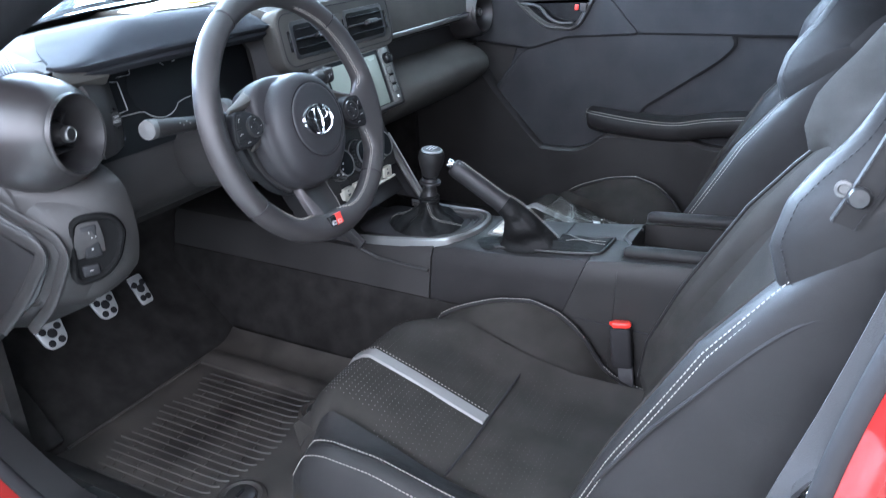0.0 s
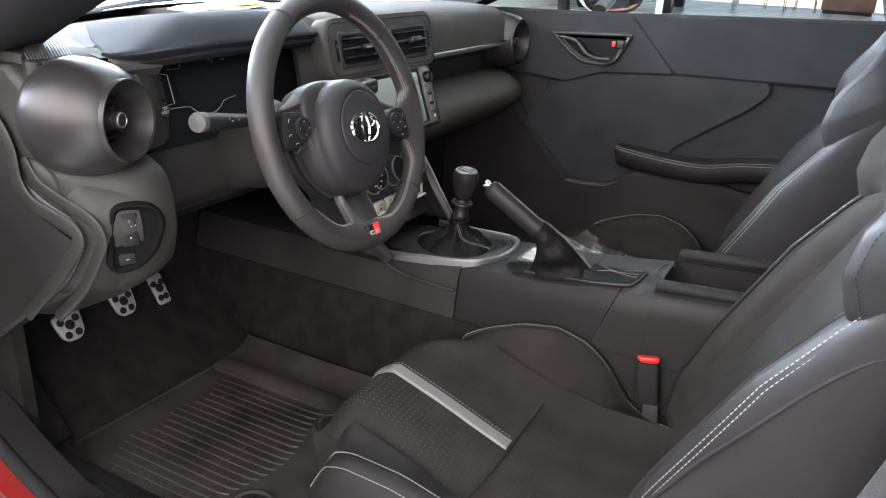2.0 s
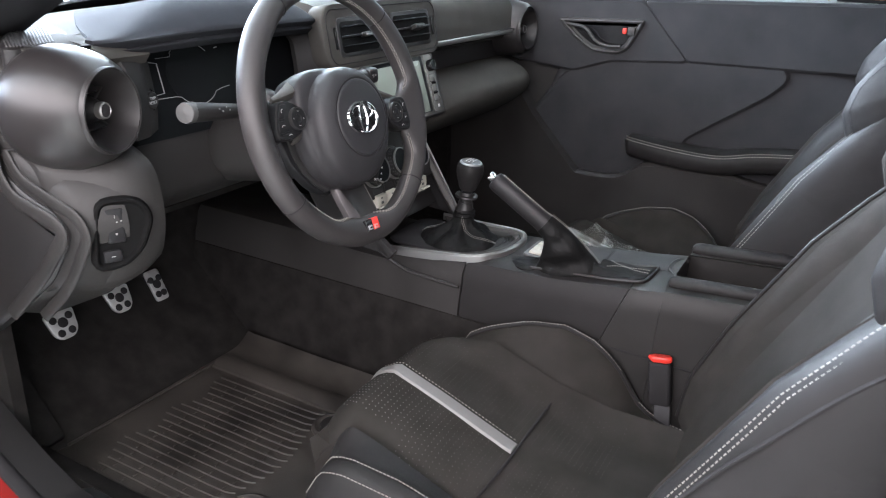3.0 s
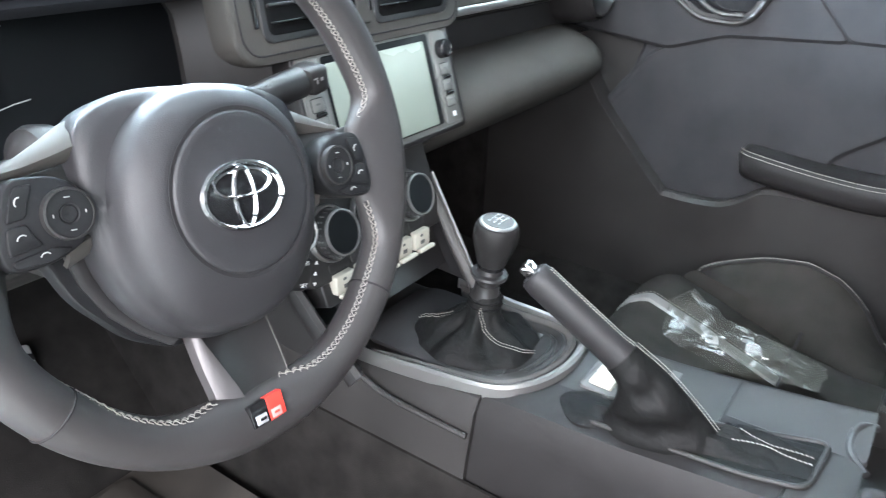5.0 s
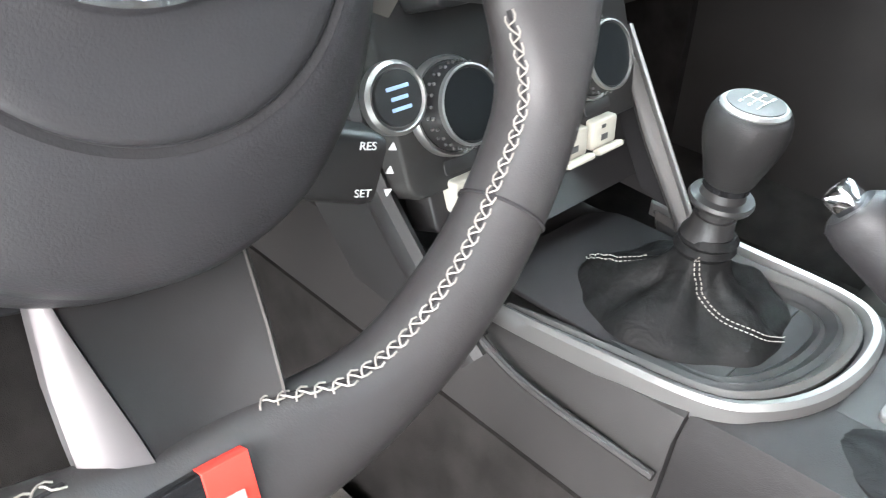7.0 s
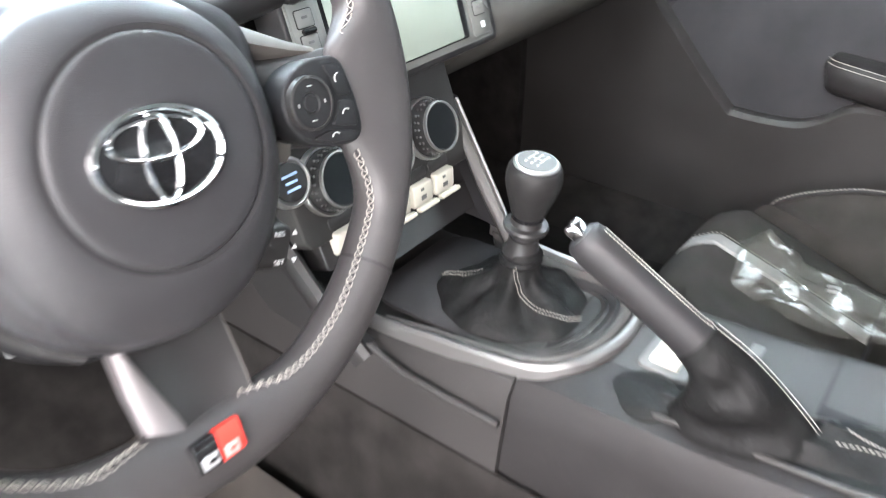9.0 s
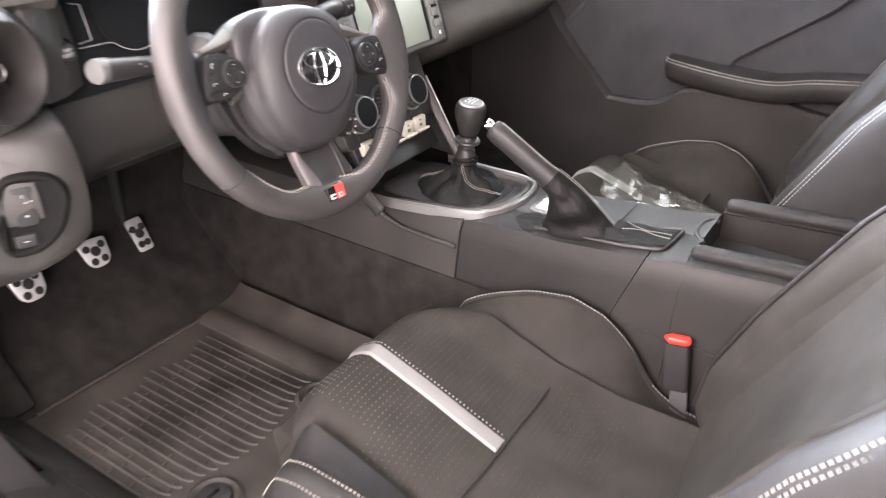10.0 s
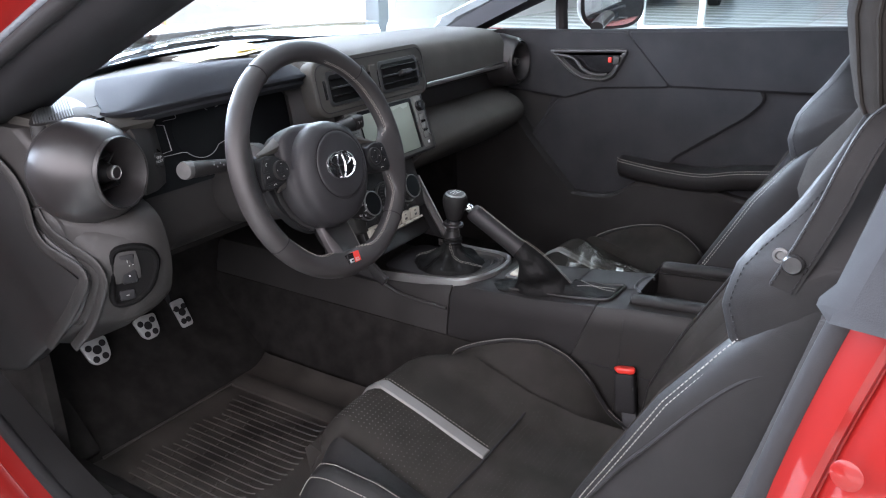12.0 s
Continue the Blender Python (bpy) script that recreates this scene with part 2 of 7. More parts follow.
def tube(path, r, seg=10, closed=False, bm=None, flat=1.0, up=(0, 0, 1)):
    """A round bar along a path; r a number or a function of 0..1."""
    path = [Vector(q) for q in path]
    loops = []
    n = len(path)
    last = Vector(up)
    for i, q in enumerate(path):
        a = path[(i - 1) % n] if closed or i else q
        b = path[(i + 1) % n] if closed or i < n - 1 else q
        t = (b - a).normalized()
        x = last.cross(t)
        if x.length < 1e-4:
            x = Vector((1, 0.1, 0)).cross(t)
        x.normalize()
        y = t.cross(x)
        last = y
        rr = r(i / max(1, n - 1)) if callable(r) else r
        loops.append([q + rr * (math.cos(k) * x + flat * math.sin(k) * y) for k in np.linspace(0, 2 * math.pi, seg, endpoint=False)])
    bm = bm or bmesh.new()
    v = sheet(bm, loops, cu=closed, cv=True)
    if not closed:
        bm.faces.new(v[0])
        bm.faces.new(v[-1][::-1])
    return bm


def lathe(profile, m, seg=32, bm=None):
    """A turned body: (radius, height) pairs about the local z axis of m."""
    bm = bm or bmesh.new()
    rows = []
    for r, h in profile:
        rows.append([m @ Vector((r * math.cos(a), r * math.sin(a), h)) for a in np.linspace(0, 2 * math.pi, seg, endpoint=False)])
    sheet(bm, rows, cu=profile[0][0] > 0 and profile[-1][0] > 0, cv=True)
    return bm


def rounded(w, h, r, n=5):
    """A rounded rectangle in the plane, round the origin."""
    out = []
    for cx, cy, a0 in ((w / 2 - r, h / 2 - r, 0), (-w / 2 + r, h / 2 - r, 90), (-w / 2 + r, -h / 2 + r, 180), (w / 2 - r, -h / 2 + r, 270)):
        for k in range(n):
            a = radians(a0 + 90 * k / (n - 1))
            out.append((cx + r * math.cos(a), cy + r * math.sin(a)))
    return out


def prism(poly, m, z0, z1, soft=0.0, bm=None):
    """A flat outline given depth along the local z of m, with softened edges."""
    bm = bm or bmesh.new()
    c = Vector((sum(p[0] for p in poly) / len(poly), sum(p[1] for p in poly) / len(poly)))
    size = max((Vector(p[:2]) - c).length for p in poly)

    def ring(z, inset):
        k = 1 - inset / size
        return [m @ Vector((c.x + (p[0] - c.x) * k, c.y + (p[1] - c.y) * k, z)) for p in poly]

    d = 1 if z1 > z0 else -1
    if soft:
        loops = [ring(z0, soft), ring(z0 + d * soft, 0), ring(z1 - d * soft, 0), ring(z1 - d * soft * 0.3, soft * 0.4), ring(z1, soft)]
    else:
        loops = [ring(z0, 0), ring(z1, 0)]
    return loft(loops, bm)


def rbox(size, m, r=0.004, bm=None):
    """A box with rounded corners, centred on m."""
    bm = bm or bmesh.new()
    w, d, h = size
    r = min(r, w * 0.45, d * 0.45, h * 0.45)
    loops = []
    for z, k in ((-h / 2, r), (-h / 2 + r * 0.3, r * 0.3), (-h / 2 + r, 0), (h / 2 - r, 0), (h / 2 - r * 0.3, r * 0.3), (h / 2, r)):
        loops.append([m @ Vector((x, y, z)) for x, y in rounded(w - 2 * k, d - 2 * k, max(r - k, 0.0004) if r - k > 0 else 0.0004, 4)])
    return loft(loops, bm)


def stitches(path, pitch=0.0045, r=0.0006, fill=0.65, lift=(0, 0, 0), bm=None):
    """A row of thread stitches along a path."""
    bm = bm or bmesh.new()
    p = [Vector(q) + Vector(lift) for q in path]
    run = [0.0]
    for a, b in zip(p, p[1:]):
        run.append(run[-1] + (b - a).length)
    total = run[-1]

    def at(s):
        s = min(max(s, 0), total)
        for i in range(len(p) - 1):
            if s <= run[i + 1]:
                k = (s - run[i]) / max(1e-9, run[i + 1] - run[i])
                return p[i].lerp(p[i + 1], k)
        return p[-1]

    s = 0.0
    while s < total - pitch * 0.5:
        tube([at(s), at(s + pitch * fill)], r, 5, bm=bm)
        s += pitch
    return bm


def axis_frame(origin, z, x=(0, 1, 0)):
    """A frame at origin whose z axis is given and whose x axis lies near x."""
    z = Vector(z).normalized()
    x = Vector(x)
    x = (x - z * x.dot(z)).normalized()
    y = z.cross(x)
    m = Matrix((x, y, z)).transposed().to_4x4()
    m.translation = origin
    return m


def words(name, text, m, size, mat, parent, depth=0.0002):
    cu = bpy.data.curves.new(name, "FONT")
    cu.body, cu.size, cu.extrude = text, size, depth
    cu.align_x, cu.align_y = "CENTER", "CENTER"
    ob = new(name, cu)
    dg = bpy.context.evaluated_depsgraph_get()
    me = bpy.data.meshes.new_from_object(ob.evaluated_get(dg))
    bpy.data.objects.remove(ob)
    me.materials.clear()
    me.materials.append(mat)
    me.transform(m)
    out = new(name, me)
    out.parent = parent
    if parent.parent is None:
        out.matrix_parent_inverse = Matrix.Translation(-parent.location)
    return out

# ---------------------------------------------------------------- showroom


def box_between(a, b, bm=None):
    bm = bm or bmesh.new()
    a, b = Vector(a), Vector(b)
    c, s = (a + b) / 2, b - a
    bmesh.ops.create_cube(bm, size=1, matrix=Matrix.Translation(c) @ Matrix.Diagonal((*[abs(v) for v in s], 1)))
    return bm


tagged(part("ground", box_between((-90, -90, -0.30), (90, 90, -0.06)), PAVING), "bright sunlit concrete paving outside the showroom", "ground", kind="structure")
floor = tagged(part("floor", box_between((-5.3, -4.3, -0.05), (14, 20, -0.002)), TILE), "polished grey showroom floor tiles", "floor", kind="structure")
tagged(part("ceiling", box_between((-5.6, -4.4, 3.6), (14, 20, 3.75)), CEIL), "plain white showroom ceiling", "ceiling", kind="structure")
tagged(part("wall_east", box_between((13.8, -4.3, -0.05), (14, 20, 3.6)), WALL), "white painted showroom wall", "wall", kind="structure")
back = thing("window_3", (4, 19.9, 0), "tall far glazing with white posts", "window", kind="structure")
for x0 in (-5.4, -2.6, 0.4, 3.4, 6.4, 9.4, 13.7):
    part("post", box_between((x0, 19.8, -0.05), (x0 + 0.16, 20, 3.2)), WHITE_FRAME, back)
part("header", box_between((-5.4, 19.8, 3.2), (14, 20, 3.6)), WALL, back)
tagged(part("wall_west", box_between((-5.45, 7.13, -0.05), (-5.25, 19.8, 3.6)), WALL), "white painted showroom wall beside the glazing", "wall", kind="structure")
tagged(part("wall_west_end", box_between((-5.45, -4.2, -0.05), (-5.25, -3.2, 3.6)), WALL), "white painted showroom wall beside the glazing", "wall", kind="structure")
tagged(part("wall_south_header", box_between((-5.6, -4.3, 3.5), (14, -4.1, 3.6)), WALL), "white header over the side glazing", "wall", kind="structure")
front = thing("window_1", (-5.3, 0, 0), "tall showroom glazing with grey metal posts", "window", kind="structure")
for y0, y1 in ((-3.2, -3.05), (-1.6, -1.48), (0.0, 0.15), (3.12, 3.31), (6.68, 6.89)):
    part("post", box_between((-5.4, y0, -0.05), (-5.2, y1, 3.6)), POST, front)
part("header", box_between((-5.38, -3.2, 3.4), (-5.22, 7.13, 3.6)), POST, front)
side = thing("window_2", (0, -4.2, 0), "tall showroom glazing with grey metal posts", "window", kind="structure")
for x0 in (-5.3, -2.0, 2.0, 6.0, 10.0, 13.6):
    part("post", box_between((x0, -4.25, -0.05), (x0 + 0.14, -4.1, 3.5)), POST, side)

# a low sign by the front glazing
sign = thing("sign_stand", (-5.0, 3.20, 0), "low yellow sign with a red field on a dark base", "sign")
part("base", rbox((0.10, 0.20, 0.385), Matrix.Translation((-5.0, 3.20, 0.1905)), 0.012), SEAL, sign, "dark base")
panel_s = part("sign_panel", rbox((0.05, 0.20, 0.30), Matrix.Translation((-5.0, 3.20, 0.532)), 0.008), YELLOW, sign, "yellow sign panel")
part("red_field", rbox((0.006, 0.13, 0.10), Matrix.Translation((-4.972, 3.20, 0.475)), 0.002), RED_PLASTIC, panel_s, "red field")

# glass partition beyond the passenger side
glaze = thing("glass_partition", (0, 8.95, 0), "glass partition with slim white frame on the showroom floor", "partition", kind="structure")
part("bottom_rail", box_between((-2.6, 8.86, 0.0), (9.0, 8.94, 0.09)), WHITE_FRAME, glaze)
for x0 in (-2.6, -1.83, 1.6, 5.0):
    part("post", box_between((x0, 8.865, 0.09), (x0 + 0.07, 8.935, 3.6)), WHITE_FRAME, glaze)

# floor tiles nearest the car
tile_me = None
for i in range(9):
    for j in range(26):
        ob = part("tile", rbox((0.594, 0.594, 0.012), Matrix.Identity(4), 0.002), TILE, floor) if tile_me is None else new("tile", tile_me)
        tile_me = ob.data
        ob.parent = floor
        ob.location = (-4.7 + 0.6 * i, 4.3 + 0.6 * j, 0.002)

# ---------------------------------------------------------------- car body
car = thing("car", (0, 0, 0.1), "red two-door sports coupe with the driver's door open", "car")

# the door opening, (x, z) round the hole
OPENING = [(-0.20, 0.165), (0.20, 0.158), (0.52, 0.165), (0.645, 0.24), (0.69, 0.45), (0.718, 0.65), (0.758, 0.82), (0.81, 0.98),
           (0.76, 1.13), (0.62, 1.185), (0.38, 1.165), (0.18, 1.090), (-0.01, 1.000), (-0.21, 0.912), (-0.42, 0.815), (-0.58, 0.70), (-0.60, 0.50), (-0.53, 0.34), (-0.42, 0.255), (-0.30, 0.185)]
CENTER = Vector((0.12, 0.6))


def opening(y, out=0.0, n=120):
    pts = crom([(x, 0, z) for x, z in OPENING], n, True)
    res = []
    for i, q in enumerate(pts):
        t = (pts[(i + 1) % n] - pts[i - 1]).normalized()
        o = Vector((t.z, 0, -t.x))
        if o.dot(Vector((q.x - CENTER.x, 0, q.z - CENTER.y))) < 0:
            o = -o
        res.append(Vector((q.x, y, q.z)) + o * out)
    return res


def frame_line(y, out):
    """A line round the opening that leans inwards along pillar and roof."""
    return [q + Vector((0, 0.85 * max(0.0, out - 0.026) * ease(0.78, 0.92, q.z), 0)) for q in opening(y, out)]


bm = bmesh.new()
sheet(bm, [frame_line(y, o) for y, o in ((-0.7575, 0.000), (-0.764, 0.006), (-0.772, 0.013), (-0.776, 0.019), (-0.775, 0.024), (-0.770, 0.0262), (-0.7705, 0.0275), (-0.778, 0.030), (-0.788, 0.042), (-0.800, 0.07), (-0.82, 0.12))], cv=True)
part("body_side", bm, RED_PAINT, car, "glossy red painted door frame")
bm = bmesh.new()
lines = [opening(y, o) for y, o in ((-0.744, -0.006), (-0.751, -0.0040), (-0.756, -0.0010), (-0.758, 0.0030))]
keep = [i for i, q in enumerate(lines[0]) if q.z > 0.80 and q.x < 0.62]
sheet(bm, [[line[i] for i in keep] for line in lines])
# the sky's reflection is painted on as this strip's pale colour
part("frame_flange", bm, FLANGE_SHEEN, car, "flange along the windscreen pillar, sky reflection painted pale")
part("jamb_trim", slab([[a, b, c] for a, b, c in zip(opening(-0.69, 0.000), opening(-0.72, -0.003), opening(-0.745, -0.005))], (0, 0, 0.003)), SMOOTH, car, "black jamb trim")
seal_path = [p.lerp(q, ease(0.70, 0.82, p.z) * (1 - ease(0.50, 0.66, p.x))) for p, q in zip(opening(-0.748, -0.004), opening(-0.748, -0.0150))]
part("door_seal", tube(seal_path, 0.0105, 10, True), SEAL, car, "black rubber door seal")
part("sill_plate", slab([[Vector((x, y, z)) for y, z in ((-0.66, 0.15), (-0.70, 0.172), (-0.735, 0.178))] for x in np.linspace(-0.28, 0.55, 12)], (0, 0, -0.03)), SMOOTH, car, "black sill cover")
part("outer_sill", slab([[Vector((x, y, z)) for y, z in ((-0.755, 0.168), (-0.80, 0.165), (-0.83, 0.14))] for x in np.linspace(-0.30, 0.62, 12)], (0, 0, -0.03)), SMOOTH, car, "black outer sill cover")
part("scuff_plate", rbox((0.36, 0.020, 0.004), Matrix.Translation((0.02, -0.79, 0.169)), 0.0018), SILVER, car, "silver scuff plate")
# outer skin, front and rear wings with wheel arches


def wing(x0, x1, axle, sgn, tops):
    rows = []
    for x in np.linspace(x0, x1, 26):
        d = abs(x - axle)
        low = 0.32 + math.sqrt(max(0.0, 0.36 ** 2 - d * d)) if d < 0.36 else 0.20
        top = float(np.interp(x, *tops))
        low = min(low, top - 0.03)
        rows.append([Vector((x, sgn * y, low + (top - low) * k)) for k, y in ((0, 0.865), (0.4, 0.875), (0.75, 0.865), (1, 0.80))])
    return slab(rows, (0, -sgn * 0.02, 0))


FRONT_TOP = ((-2.05, -1.6, -1.0, -0.62), (0.50, 0.62, 0.71, 0.72))
REAR_TOP = ((0.80, 1.3, 1.8, 2.15), (0.79, 0.81, 0.80, 0.76))
for sgn in (-1, 1):
    part("front_wing", wing(-2.05, -0.64, -1.25, sgn, FRONT_TOP), RED_PAINT, car, "glossy red front wing")
    part("rear_wing", wing(0.83, 2.15, 1.32, sgn, REAR_TOP), RED_PAINT, car, "glossy red rear wing")
    for axle in (-1.25, 1.32):
        wm = axis_frame((axle, sgn * 0.76, 0.32), (0, sgn, 0), (1, 0, 0))
        tyre = part("wheel", lathe([(0.21, -0.10), (0.30, -0.11), (0.32, -0.08), (0.32, 0.07), (0.30, 0.10), (0.21, 0.09)], wm, 32), TYRE, car, "black tyre")
        part("wheel_rim", lathe([(0.0, -0.02), (0.08, 0.02), (0.19, 0.0), (0.205, 0.08), (0.213, 0.08), (0.213, -0.09), (0.0, -0.09)], wm, 28), SILVER, tyre, "silver wheel rim")
part("door_skin", slab([[Vector((x, y, z)) for z, y in ((0.20, 0.83), (0.45, 0.875), (0.70, 0.865), (0.80, 0.80))] for x in np.linspace(-0.62, 0.81, 8)], (0, -0.02, 0)), RED_PAINT, car, "red outer door skin")
part("nose", slab([[Vector((x - 0.10 * (1 - (y / 0.86) ** 2), y, z)) for z, x in ((0.20, -2.02), (0.40, -2.08), (0.55, -2.03), (0.62, -1.95))] for y in np.linspace(-0.86, 0.86, 15)], (0.02, 0, 0)), RED_PAINT, car, "red front bumper")
part("tail", slab([[Vector((x + 0.08 * (1 - (y / 0.86) ** 2), y, z)) for z, x in ((0.25, 2.16), (0.50, 2.20), (0.78, 2.15), (0.84, 2.05))] for y in np.linspace(-0.86, 0.86, 15)], (-0.02, 0, 0)), RED_PAINT, car, "red tail panel")
part("boot_lid", slab([[Vector((x, y, z - 0.03 * (y / 0.8) ** 2)) for y in np.linspace(-0.80, 0.80, 11)] for x, z in ((1.78, 0.90), (1.95, 0.88), (2.10, 0.84))], (0, 0, -0.02)), RED_PAINT, car, "red boot lid")
rg = part("rear_window", slab([[Vector((x, y * (1 - 0.1 * k), z)) for y in np.linspace(-0.60, 0.60, 7)] for k, x, z in ((0, 1.80, 0.91), (0.5, 1.55, 1.03), (1, 1.30, 1.17))], (0.003, 0, 0.004)), GLASS, car, "rear window glass")
rg.visible_shadow = False
part("rear_bulkhead", box_between((1.35, -0.74, 0.12), (1.40, 0.74, 0.85)), CARPET, car)
part("parcel_shelf", box_between((1.36, -0.74, 0.80), (2.2, 0.74, 0.83)), CARPET, car)
# roof and headliner
roof = [[Vector((x, y, z - 0.05 * (y / 0.62) ** 2)) for y in np.linspace(-0.62, 0.62, 15)] for x, z in ((0.12, 1.185), (0.3, 1.235), (0.6, 1.27), (1.0, 1.255), (1.3, 1.19))]
part("roof", slab(roof, (0, 0, 0.02)), RED_PAINT, car)
part("headliner", slab([[q - Vector((0, 0, 0.025)) for q in row] for row in roof], (0, 0, 0.012)), HEADLINER, car, "grey cloth headliner")
part("bonnet", slab([[Vector((x, y, z - 0.12 * (y / 0.8) ** 2)) for y in np.linspace(-0.78, 0.78, 17)] for x, z in ((-0.86, 0.835), (-1.0, 0.845), (-1.3, 0.82), (-1.6, 0.76), (-1.95, 0.64))], (0, 0, -0.02)), RED_PAINT, car)
part("cowl", slab([[Vector((x, y, z - 0.05 * (y / 0.7) ** 2 )) for y in np.linspace(-0.72, 0.72, 17)] for x, z in ((-0.70, 0.815), (-0.78, 0.822), (-0.88, 0.825))], (0, 0, -0.02)), SMOOTH, car, "black cowl below the windscreen")
for sgn in (-1, 1):
    part("wiper", tube([(-0.74, sgn * 0.55, 0.815), (-0.735, sgn * 0.2, 0.838), (-0.735, sgn * -0.1 + 0.02, 0.842)], 0.007, 8), SEAL, car, "black wiper blade")


def screen_row(k):
    """The windscreen, a row across at the height fraction k."""
    return [Vector((-0.72 + 0.85 * k + (0.26 - 0.1 * k) * (y / 0.68) ** 2, y * (1 - 0.16 * k), 0.80 + 0.375 * k - 0.02 * (y / 0.68) ** 2 * (1 - k))) for y in np.linspace(-0.68, 0.68, 17)]


ws = part("windscreen", slab([screen_row(k) for k in np.linspace(0, 1, 8)], (0.003, 0, 0.004)), GLASS, car, "clear windscreen glass")
ws.visible_shadow = False
part("glass_band", slab([[q + Vector((0.004, 0, -0.003)) for q in screen_row(k)] for k in (-0.02, 0.02, 0.045)], (0.002, 0, -0.002)), SEAL, car, "black band along the foot of the windscreen")


def pillar(sgn, name_parent):
    inner = crom([(-0.46, sgn * 0.63, 0.745), (-0.388, sgn * 0.62, 0.777), (-0.325, sgn * 0.616, 0.812), (-0.246, sgn * 0.615, 0.850), (-0.109, sgn * 0.613, 0.912), (0.0, sgn * 0.612, 0.960), (0.07, sgn * 0.607, 0.990), (0.26, sgn * 0.59, 1.075), (0.5, sgn * 0.58, 1.16)], 24)
    outer = crom([(-0.56, sgn * 0.735, 0.705), (-0.42, sgn * 0.738, 0.786), (-0.226, sgn * 0.738, 0.874), (-0.118, sgn * 0.738, 0.920), (-0.027, sgn * 0.737, 0.961), (0.05, sgn * 0.735, 0.996), (0.18, sgn * 0.722, 1.055), (0.42, sgn * 0.70, 1.145)], 24)
    rows = []
    for a, b in zip(inner, outer):
        bulge = Vector((0.012, -sgn * 0.012, -0.014))
        front = a + Vector((-0.05, sgn * 0.02, 0.02))
        rows.append([front, a, a.lerp(b, 0.10), a.lerp(b, 0.30) + bulge * 0.4, a.lerp(b, 0.55) + bulge * 0.75, a.lerp(b, 0.80) + bulge * 0.95, a.lerp(b, 0.93) + bulge * 0.7, b, b + Vector((-0.010, sgn * 0.006, 0.012))])
    part("pillar_trim", slab(rows, (-0.004, 0.004 * sgn, 0.006)), PILLAR, name_parent, "dark pillar trim")


pillar(-1, car)
pillar(1, car)
part("windscreen_pillar", tube(crom([(-0.62, 0.735, 0.76), (-0.35, 0.725, 0.87), (0.0, 0.70, 1.03), (0.35, 0.66, 1.18)], 16), 0.028, 8), SMOOTH, car)

# floor pan
part("floor_carpet", slab([[Vector((x, y, z)) for y in np.linspace(-0.71, 0.71, 9)] for x, z in ((1.36, 0.13), (0.3, 0.10), (-0.30, 0.10), (-0.45, 0.125), (-0.62, 0.26), (-0.70, 0.42), (-0.72, 0.70))], (0, 0, -0.02)), CARPET, car, "black carpet over the floor and toe board")
part("kick_panel", slab([[Vector((x, -0.70 + 0.02 * k, z)) for z in np.linspace(0.12, 0.66, 6)] for k, x in enumerate((-0.72, -0.55, -0.42))], (0, -0.02, 0)), CARPET, car)
part("kick_panel", slab([[Vector((x, 0.70 - 0.02 * k, z)) for z in np.linspace(0.12, 0.66, 6)] for k, x in enumerate((-0.72, -0.55, -0.42))], (0, 0.02, 0)), CARPET, car)
part("foot_rest", rbox((0.20, 0.10, 0.03), Matrix.Translation((-0.52, -0.64, 0.20)) @ Matrix.Rotation(radians(48), 4, "Y"), 0.008), CARPET, car)
part("sill_carpet", slab([[Vector((x, y, z)) for y, z in ((0.60, 0.10), (0.64, 0.15), (0.70, 0.17), (0.73, 0.17))] for x in np.linspace(-0.72, 1.3, 10)], (0, 0, -0.05)), CARPET, car)
part("sill_carpet", slab([[Vector((x, y, z)) for y, z in ((-0.60, 0.10), (-0.63, 0.14), (-0.665, 0.155))] for x in np.linspace(-0.5, 1.3, 10)], (0, 0, -0.02)), CARPET, car)
# pillar trim behind the driver
part("rear_pillar_trim", slab([[Vector((x + 0.15 * k, -0.735 + 0.03 * k, z)) for k in (0, 0.4, 1)] for x, z in ((0.70, 0.40), (0.715, 0.62), (0.74, 0.80), (0.80, 0.96), (0.80, 1.12))], (0, 0.012, 0)), SMOOTH, car, "black pillar trim")

# ---------------------------------------------------------------- passenger door
door = thing("door_1", (0.15, 0.71, 0.2), "closed passenger door lined in black leather and plastic", "door")


def door_panel(poly, proud, thick=0.03):
    bm = bmesh.new()
    front = [bm.verts.new((x, 0.70 - proud, z)) for x, z in poly]
    inset = [bm.verts.new((x, 0.70 - proud + 0.006, z)) for x, z in grow(poly, 0.006)]
    back = [bm.verts.new((x, 0.70 + thick, z)) for x, z in grow(poly, 0.006)]
    for a, b in ((front, inset), (inset, back)):
        for i in range(len(a)):
            j = (i + 1) % len(a)
            bm.faces.new((a[i], a[j], b[j], b[i]))
    bm.faces.new(front)
    bm.faces.new(back[::-1])
    return bm


def grow(poly, d):
    """The outline moved outwards by d."""
    n = len(poly)
    area = sum(poly[i - 1][0] * poly[i][1] - poly[i][0] * poly[i - 1][1] for i in range(n))
    s = 1 if area > 0 else -1
    out = []
    for i in range(n):
        a, b, c = Vector(poly[i - 1]), Vector(poly[i]), Vector(poly[(i + 1) % n])
        e, f = (b - a).normalized(), (c - b).normalized()
        nrm = Vector((e.y + f.y, -e.x - f.x))
        nrm = nrm.normalized() if nrm.length > 1e-6 else Vector((e.y, -e.x))
        k = 1 / max(0.5, math.sqrt(max(0.0, (1 + e.dot(f)) / 2)))
        out.append(tuple(b + nrm * d * s * k))
    return out


